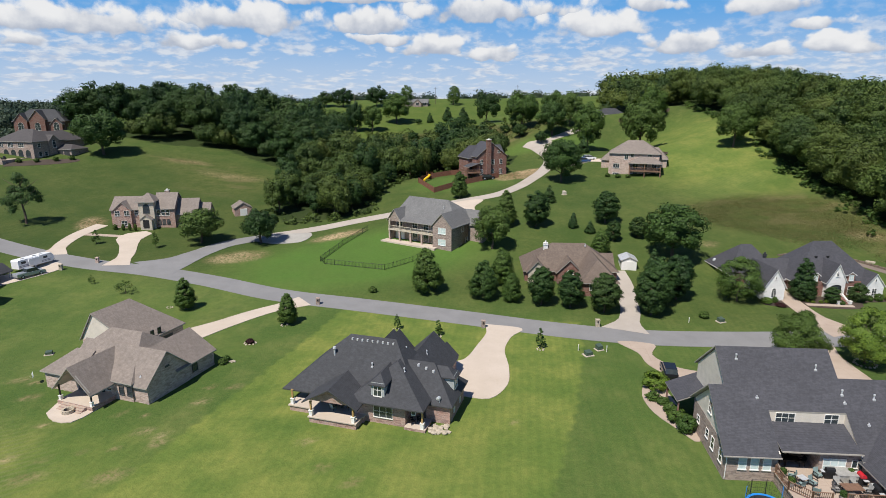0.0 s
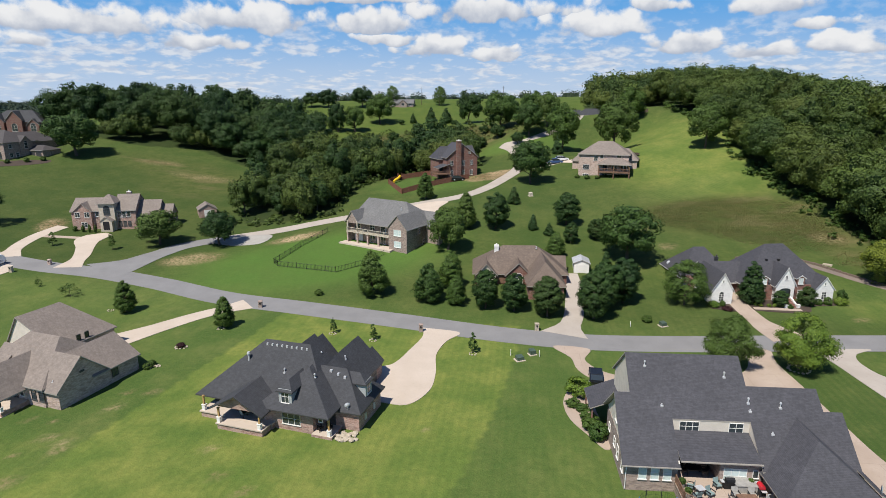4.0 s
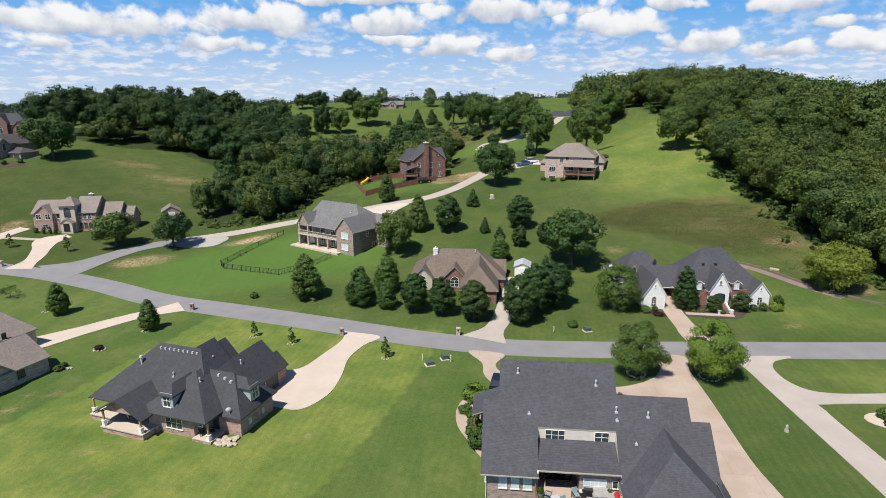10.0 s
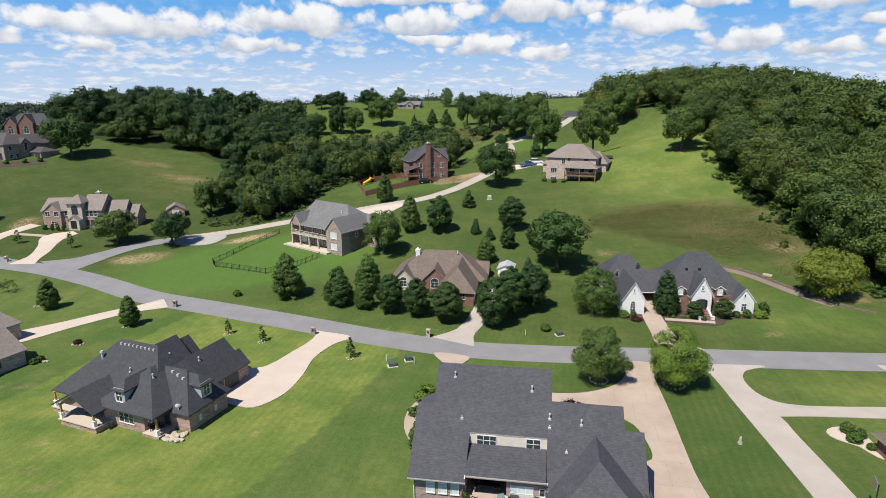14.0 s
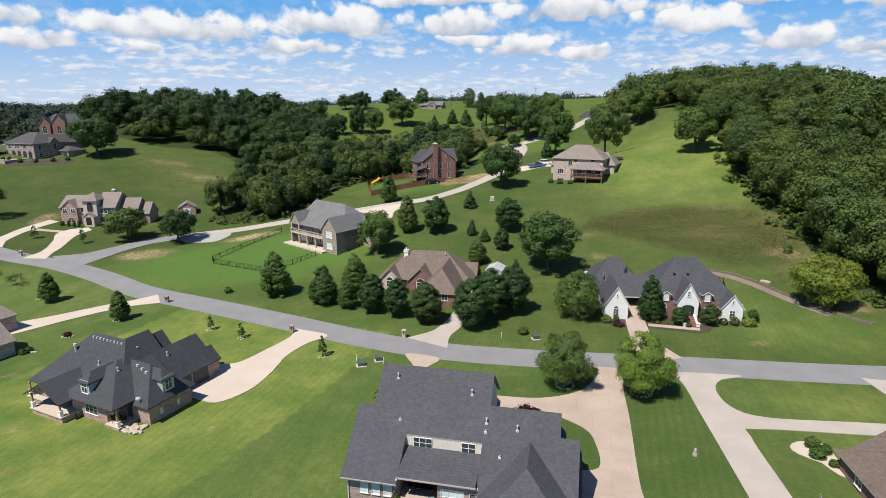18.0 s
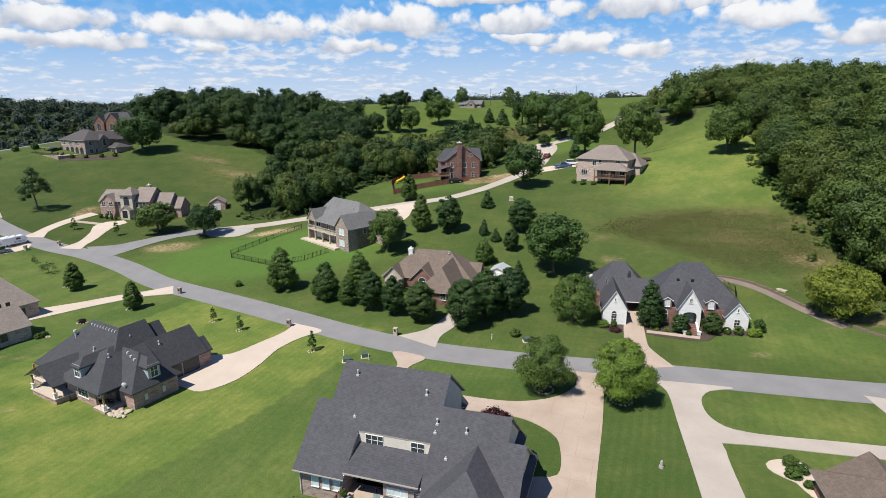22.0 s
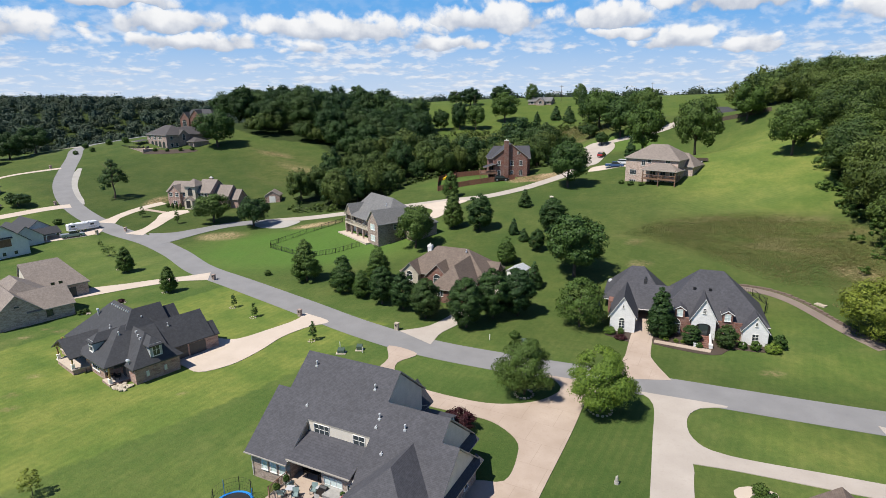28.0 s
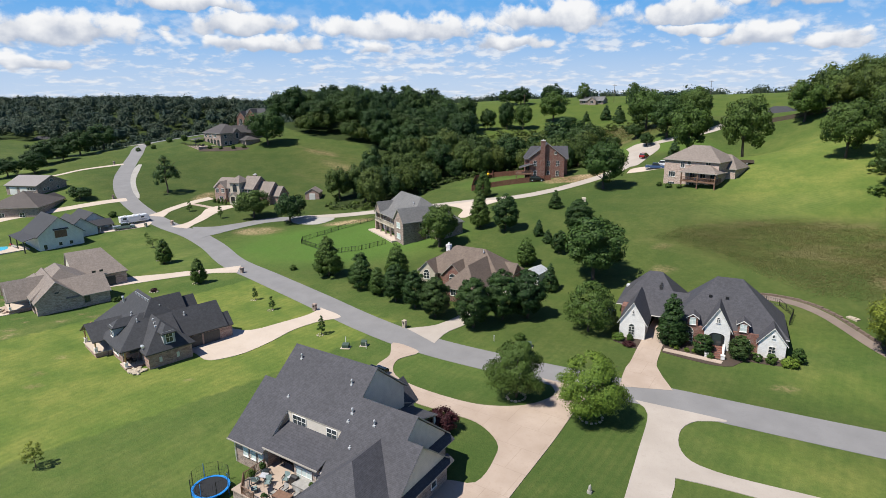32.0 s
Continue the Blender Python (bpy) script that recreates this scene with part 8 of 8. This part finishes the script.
for x_, y_, w_, d_, z_, m_ in ((22.6, 83.2, 1.1, 0.9, 0.75, GREEN_BOX), (24.8, 85.2, 0.9, 0.8, 0.9, GREEN_BOX), (49.2, 96.2, 1.0, 0.9, 0.8, GREEN_BOX), (-61.5, 83.5, 0.9, 0.7, 0.6, GREEN_BOX), (36.8, 174.4, 1.0, 0.8, 1.2, STUCCO)):
    utility_box(x_, y_, w_, d_, z_, 20, m_, "pale well cover box on the lawn" if m_ is STUCCO else "green steel utility box on a concrete pad")
for x_, y_ in ((21.4, 84.8), (25.8, 84.4), (43.4, 95.8)):
    single("marker_post", Shell().tube((0, 0, -0.1), (0, 0, 1.0), 0.06, 0.06, 6).tube((0, 0, 1.0), (0, 0, 1.06), 0.08, 0.05, 6), TRIM, "short white utility marker post on the lawn", "post", at=pose(x_, y_, hgt(x_, y_)))


def statue(x, y):
    sh = Shell().tube((0, 0, -0.1), (0, 0, 0.25), 0.3, 0.26, 10).tube((0, 0, 0.25), (0, 0, 0.75), 0.2, 0.14, 10).tube((0, 0, 0.75), (0.05, 0, 0.95), 0.15, 0.06, 8)
    return single("garden_ornament", sh, plain("grey cast stone", (0.34, 0.32, 0.28), 0.8), "small grey cast stone ornament on the lawn", "ornament", at=pose(x, y, hgt(x, y)))


statue(66.9, 65.9)


def fire_pit(x, y):
    h = thing("fire_pit", x, y, hgt(x, y) + 0.1, 0, "round stone fire pit on the patio", "fire pit")
    n = 12
    for c in range(2):
        for k in range(n):
            a, b = 6.2832 * (k + 0.03 + 0.5 * c) / n, 6.2832 * (k + 0.94 + 0.5 * c) / n
            q = [(0.75 * math.cos(a), 0.75 * math.sin(a)), (0.75 * math.cos(b), 0.75 * math.sin(b)), (0.48 * math.cos(b), 0.48 * math.sin(b)), (0.48 * math.cos(a), 0.48 * math.sin(a))]
            part("block", Shell().slab([(x_, y_, 0.22 + 0.22 * c) for x_, y_ in q], 0.215), ROCK, h)
    part("ash_bed", Shell().tube((0, 0, 0), (0, 0, 0.12), 0.5, 0.5, 12), MULCH, h)
    return h


fire_pit(-47.7, 66.2)


def basketball_hoop(x, y, yaw):
    h = thing("basketball_hoop", x, y, hgt(x, y), yaw, "portable basketball hoop at the driveway edge", "basketball hoop")
    part("base", Shell().box(-0.4, 0.4, -0.6, 0.6, 0, 0.2), METAL_DARK, h)
    part("pole", Shell().tube((0, 0, 0.2), (0, 0, 3.0), 0.06, 0.06, 8), METAL_DARK, h)
    part("backboard", Shell().box(0.3, 0.35, -0.7, 0.7, 2.7, 3.6), METAL_ROOF, h, "grey backboard")
    part("hoop", Shell().tube((0.36, -0.2, 3.0), (0.8, -0.2, 3.0), 0.02, 0.02, 5).tube((0.36, 0.2, 3.0), (0.8, 0.2, 3.0), 0.02, 0.02, 5).tube((0.8, -0.2, 3.0), (0.8, 0.2, 3.0), 0.02, 0.02, 5), RED_PAINT, h)
    return h


basketball_hoop(75.2, 54.9, 160)


# ---- beds, rocks and shrubs ----
def rock_shell(seed, r):
    rn = random.Random(seed)
    bm = bmesh.new()
    bmesh.ops.create_icosphere(bm, subdivisions=1, radius=r)
    for v in bm.verts:
        v.co *= rn.uniform(0.7, 1.2)
        v.co.z *= 0.6
    me = bpy.data.meshes.new("rock")
    bm.to_mesh(me)
    bm.free()
    me.materials.append(ROCK)
    return me


ROCKS = [rock_shell(k, 0.34) for k in range(5)]
ROCK_N = [0]


def rocks(name, spots, label, size=1.0):
    x0, y0 = spots[0]
    h = thing(name, x0, y0, hgt(x0, y0), 0, label, "rocks")
    for x, y in spots:
        ROCK_N[0] += 1
        k = ROCK_N[0]
        ob = part("rock", ROCKS[k % 5], None, h)
        s = size * (0.75 + 0.5 * ((k * 37) % 10) / 10)
        ob.matrix_local = pose(x - x0, y - y0, hgt(x, y) - hgt(x0, y0) + 0.1 * s, 0, 0, k * 51) @ Matrix.Scale(s, 4)
    return h


rn_ = random.Random(4)
rocks("rock_pile", [(-0.6 + rn_.uniform(-1.0, 1.2), 62.3 + rn_.uniform(-1.0, 0.9)) for _ in range(34)], "heap of pale landscaping rocks at the house corner", 1.1)
for cx_, cy_, r_ in ((53.1, 80.7, 1.25), (63.4, 80.0, 1.4)):
    rocks("rock_ring", [(cx_ + r_ * math.cos(k * 0.42), cy_ + r_ * math.sin(k * 0.42)) for k in range(15)], "ring of pale rocks round a tree", 0.7)
rocks("rock_ring", [(-31.5 + 0.9 * math.cos(k * 0.7), 87.7 + 0.7 * math.sin(k * 0.7)) for k in range(9)], "small rock edged flower bed", 0.7)
for x_, y_ in ((-27.9, 95.2), (-52.0, 104.0), (-8.0, 93.0), (-0.8, 90.3), (15.5, 85.3)):
    rocks("tree_rocks", [(x_ + 0.55 * math.cos(k * 0.9), y_ + 0.5 * math.sin(k * 0.9)) for k in range(7)], "small ring of pale stones at a tree", 0.5)
rocks("rock_bed", [(-32.4 + rn_.uniform(-0.8, 0.8), 80.6 + rn_.uniform(-0.9, 0.6)) for _ in range(10)], "pale rocks by the house corner", 0.7)
plant("maroon", -31.5, 87.7, 0.9, 1.5, "low reddish shrub in a rock ring")
for x_, y_ in ((-33.2, 80.2), (-33.0, 81.2)):
    plant("shrub", x_, y_, 1.0, 1.4)
# gravel bed and shrubs along the large house
pad("bed_west", [(28.2, 74.2), (26.8, 70.5), (26.9, 66.4), (28.6, 62.4), (29.6, 60.2), (30.6, 61), (30.6, 66), (30.4, 73)], 0.06, CONCRETE_TAN, "tan gravel planting bed beside the house", "planting bed")
plant("pale_shrub", 29.3, 72.6, 2.6, 4.0, "wide light green shrub in the gravel bed", "house bed shrubs")
for x_, y_, h_, w_ in ((27.9, 69.6, 1.3, 2.0), (28.8, 68.4, 1.2, 1.8), (29.0, 66.4, 1.5, 2.0), (29.0, 64.4, 2.0, 2.6), (29.3, 62.2, 2.4, 2.6)):
    plant("shrub", x_, y_, h_, w_, "dense green shrub in the gravel bed", "house bed shrubs")
# beds before the white house
pad("bed_front", [(68.6, 102.6), (72, 101.8), (76, 101.3), (78.6, 102.0), (80, 104.2), (83.5, 104.4), (86.6, 105.2), (86.4, 107.2), (82, 107), (78, 107), (69.2, 107.2), (68.4, 105)], 0.06, MULCH, "dark mulch bed along the house front", "planting bed")
pad("path_front", [(68.7, 103.0), (77.0, 102.0), (77.2, 103.0), (68.8, 104.0)], 0.12, CONCRETE_TAN, "tan concrete path to the front steps", "path", smooth=False)
pad("bed_side", [(61, 103.6), (65, 102.2), (65.4, 104.6), (65.2, 106), (61, 106)], 0.06, MULCH, "dark mulch bed by the garage gable", "planting bed")
for x_, y_ in ((69.8, 104.9), (70.5, 104.4), (72.0, 104.3), (73.1, 104.4), (74.8, 104.0)):
    plant("pale_shrub", x_, y_, 0.7, 0.9, "small yellow green clipped shrub in mulch", "front bed shrubs")
for k_, (x_, y_, h_, w_) in enumerate(((75.4, 103.4, 1.0, 1.2), (81.6, 105.0, 1.3, 1.5), (83.4, 105.0, 1.7, 1.7), (63.4, 104.6, 1.3, 1.2), (86.9, 106.4, 2.6, 2.0))):
    plant("shrub", x_, y_, h_, w_, "dark green rounded shrub by the house", "front bed shrubs")
for x_, y_, h_, w_ in ((85.8, 105.0, 1.6, 2.6), (61.6, 104.4, 1.3, 2.4)):
    plant("pale_shrub", x_, y_, h_, w_)
plant("yellow_sapling", 60.0, 108.2, 2.4, 2.2, "yellow green shrub at the house corner")
plant("maroon", 63.6, 102.9, 0.7, 2.2, "low orange red flowering plants in mulch")
# bed by the eastern house
pad("bed_east", [(80.4, 66.2), (78.6, 67.6), (78.2, 69.0), (79.6, 70.2), (82.2, 70.0), (82.4, 66), (82.4, 63.6), (81.2, 64.2)], 0.07, CONCRETE, "pale gravel planting bed at the house corner", "planting bed")
for x_, y_, h_, w_ in ((80.6, 69.0, 1.6, 1.8), (80.4, 67.2, 1.3, 1.9), (81.6, 68.2, 1.2, 1.6), (81.4, 65.6, 1.0, 1.2)):
    plant("shrub", x_, y_, h_, w_, "green shrub in a pale gravel bed", "east bed shrubs")
for x_, y_, h_, w_ in ((18.2, 112.6, 1.2, 1.6), (20.4, 111.6, 1.2, 1.4), (25.6, 112.0, 1.4, 1.6), (-84, 154.6, 2.2, 0.9), (-85.4, 154.4, 2.4, 0.9), (-87.2, 154.4, 2.0, 1.0), (-89.5, 154.6, 1.6, 1.4), (57, 189, 1.4, 2.0), (60, 188, 1.2, 1.8), (54.2, 191, 1.3, 1.8)):
    plant("shrub", x_, y_, h_, w_, "small green shrub planted by the house wall", "foundation shrubs")


# ---- deck and patio furniture ----
FABRIC = plain("pale teal fabric", (0.20, 0.27, 0.26), 0.9)
WICKER = plain("grey wicker", (0.30, 0.29, 0.27), 0.85)
RED_LID = plain("red enamel", (0.45, 0.02, 0.03), 0.35)
deck = pose(29.8, 53.6, 0.1, 0, 0, -4.5)


def at_deck(u, v, yaw=0.0, z=0.0):
    return deck @ pose(u, v, z, 0, 0, yaw)


def patio_chair(m, mat, label="grey patio armchair on the deck"):
    h = thing("patio_chair", 0, 0, 0, 0, label, "chair", "deck chairs")
    h.matrix_world = m
    part("seat", Shell().box(-0.32, 0.32, -0.3, 0.3, 0.36, 0.46), mat, h)
    part("backrest", Shell().slab([(-0.32, 0.26, 0.46), (0.32, 0.26, 0.46), (0.32, 0.42, 1.0), (-0.32, 0.42, 1.0)], 0.06), mat, h)
    for s in (-1, 1):
        part("armrest", Shell().box(s * 0.34 - 0.04, s * 0.34 + 0.04, -0.3, 0.34, 0.62, 0.67), METAL_DARK, h)
        for y in (-0.27, 0.27):
            part("leg", Shell().box(s * 0.32 - 0.025, s * 0.32 + 0.025, y - 0.025, y + 0.025, 0, 0.62), METAL_DARK, h)
    return h


def patio_table(m, w, d, mat, label):
    h = thing("patio_table", 0, 0, 0, 0, label, "table")
    h.matrix_world = m
    part("tabletop", Shell().box(-w / 2, w / 2, -d / 2, d / 2, 0.69, 0.74), mat, h)
    for sx in (-1, 1):
        for sy in (-1, 1):
            part("leg", Shell().box(sx * (w / 2 - 0.08) - 0.03, sx * (w / 2 - 0.08) + 0.03, sy * (d / 2 - 0.08) - 0.03, sy * (d / 2 - 0.08) + 0.03, 0, 0.69), METAL_DARK, h)
    return h


def grill(m, lid, label):
    h = thing("barbecue_grill", 0, 0, 0, 0, label, "grill")
    h.matrix_world = m
    part("cart", Shell().box(-0.6, 0.6, -0.28, 0.28, 0.1, 0.8), METAL_DARK, h)
    prism(h, "lid", -0.42, 0.42, [(-0.28, 0.8), (0.28, 0.8), (0.24, 1.08), (0.0, 1.2), (-0.22, 1.08)], lid, "x")
    for s in (-0.75, 0.75):
        part("side_shelf", Shell().box(s - 0.16, s + 0.16, -0.25, 0.25, 0.78, 0.82), METAL, h)
    return h


def planter(m, label):
    h = thing("planter", 0, 0, 0, 0, label, "planter")
    h.matrix_world = m
    part("pot", Shell().tube((0, 0, 0), (0, 0, 0.45), 0.22, 0.32, 10), WICKER, h)
    tr, cr = proto("shrub", 1)
    f = part("foliage", cr, None, h)
    f.matrix_local = pose(0, 0, 0.35) @ Matrix.Scale(0.8, 4)
    return h


patio_table(at_deck(11.0, -3.1, 4), 1.9, 1.1, WOOD_DECK, "brown wooden dining table on the deck")
for u_, v_, a_ in ((10.2, -2.2, 0), (11.8, -2.2, 0), (10.2, -4.0, 180), (11.8, -4.0, 180), (9.6, -3.1, 90), (12.5, -3.0, -90)):
    patio_chair(at_deck(u_, v_, a_), WICKER)
for u_, v_, a_ in ((6.4, -2.6, 200), (7.4, -3.6, 150), (6.2, -1.2, 250), (7.8, -2.2, 30)):
    patio_chair(at_deck(u_, v_, a_), FABRIC, "pale teal cushioned chair on the deck")
patio_table(at_deck(6.9, -1.9, 20), 0.8, 0.8, METAL, "small square metal table on the deck")
patio_table(at_deck(7.4, 1.4, 0), 1.6, 1.0, METAL_DARK, "dark table in the covered patio")
for u_, v_, a_ in ((6.4, 1.4, 90), (8.4, 1.4, -90), (7.4, 2.4, 0), (6.2, 2.6, 30)):
    patio_chair(at_deck(u_, v_, a_), METAL_DARK, "dark chair in the covered patio")
patio_chair(at_deck(9.0, -0.8, 20), FABRIC, "pale teal lounge chair at the patio edge")
grill(at_deck(10.2, -0.7, 0), METAL_DARK, "black grill against the house wall")
grill(at_deck(13.2, -3.4, 90), METAL_DARK, "black covered grill on the deck corner")
grill(at_deck(12.9, -1.4, 90), RED_LID, "red lidded kettle grill on the deck")
for u_, v_ in ((5.5, -0.9), (5.6, -2.4), (12.4, -0.5), (9.6, -4.2)):
    planter(at_deck(u_, v_), "leafy plant in a grey pot on the deck")
single("storage_bench", Shell().box(-1.0, 1.0, -0.7, 0.7, 0.0, 0.75).box(-1.05, 1.05, -0.75, 0.75, 0.75, 0.85), [WICKER], "grey cushioned storage bench on the deck", "bench", at=at_deck(11.6, -0.75, 0))
# porch of the timber post house
porch = pose(0.7, 63.0, 0.16, 0, 0, -17)
for u_, v_, a_ in ((-12.4, -1.2, 180), (-11.4, -0.6, 90), (-13.6, -0.8, 200), (-12.6, 0.8, 10), (-11.6, 1.0, 0)):
    ch_ = patio_chair(porch @ pose(u_, v_, 0, 0, 0, a_), METAL_DARK, "dark chair on the covered porch")
    ch_["group"] = "porch chairs"
patio_table(porch @ pose(-12.6, -0.2, 0), 1.2, 0.9, METAL_DARK, "dark table on the covered porch")
chair_ = patio_chair(porch @ pose(-14.6, -1.8, 0, 0, 0, 160), FABRIC, "teal cushioned chair on the covered porch")
chair_["group"] = "porch chairs"
for u_, v_ in ((-4.3, -1.2), (-3.4, -0.6)):
    ch_ = patio_chair(porch @ pose(u_, v_, -0.51, 0, 0, 140), METAL_DARK, "dark chair on the corner porch")
    ch_["group"] = "porch chairs"

# ---- pool by the white gabled house ----
pool = thing("swimming_pool", -100.0, 91.5, hgt(-100, 91.5), -12, "small blue swimming pool in a pale concrete deck", "pool")
part("pool_deck", Shell().box(-9, 6, -6, 5, -1.0, 0.12), CONCRETE, pool)
part("water", Shell().slab([(3.6 * math.cos(k * 0.314) - 1.5, 2.2 * math.sin(k * 0.314) - 0.5, 0.135) for k in range(20)], 0.02), WATER, pool)
for k_ in range(3):
    part("lounger", Shell().box(-4 + k_ * 2.2, -2.2 + k_ * 2.2, 2.6, 3.3, 0.12, 0.4), RED_LID if k_ == 0 else WICKER, pool)

# ---- cart and shrub line near the hill house ----
cart = thing("utility_trailer", 76.0, 203.5, hgt(76, 203.5), 5, "weathered flat utility trailer on the grass", "trailer")
part("bed", Shell().box(-1.8, 1.8, -0.9, 0.9, 0.5, 0.62), BARK, cart)
for s_ in (-0.9, 0.84):
    part("side_rail", Shell().box(-1.8, 1.8, s_, s_ + 0.06, 0.62, 1.2), BARK, cart)
for s_ in (-0.95, 0.95):
    wheel(cart, 0.0, s_, 0.3)
# pale block at the retaining wall
single("stone_block", Shell().box(-0.9, 0.9, -0.5, 0.5, -0.1, 0.2).box(-0.5, 0.4, -0.4, 0.3, 0.2, 0.28), ROCK, "pale stone block beside the retaining wall", "block", at=pose(95.2, 124.2, hgt(95.2, 124.2), 0, 0, -40))
# distant poles over the pasture
for x_, y_ in ((-55.0, 372.0), (50.0, 405.0), (-5.0, 398.0)):
    pl_ = thing("utility_pole", x_, y_, hgt(x_, y_), 0, "tall wooden utility pole on the far pasture", "pole", "poles")
    part("pole", Shell().tube((0, 0, -0.5), (0, 0, 11), 0.15, 0.1, 6), BARK, pl_)
    part("crossarm", Shell().box(-1.2, 1.2, -0.06, 0.06, 10.0, 10.15), BARK, pl_)
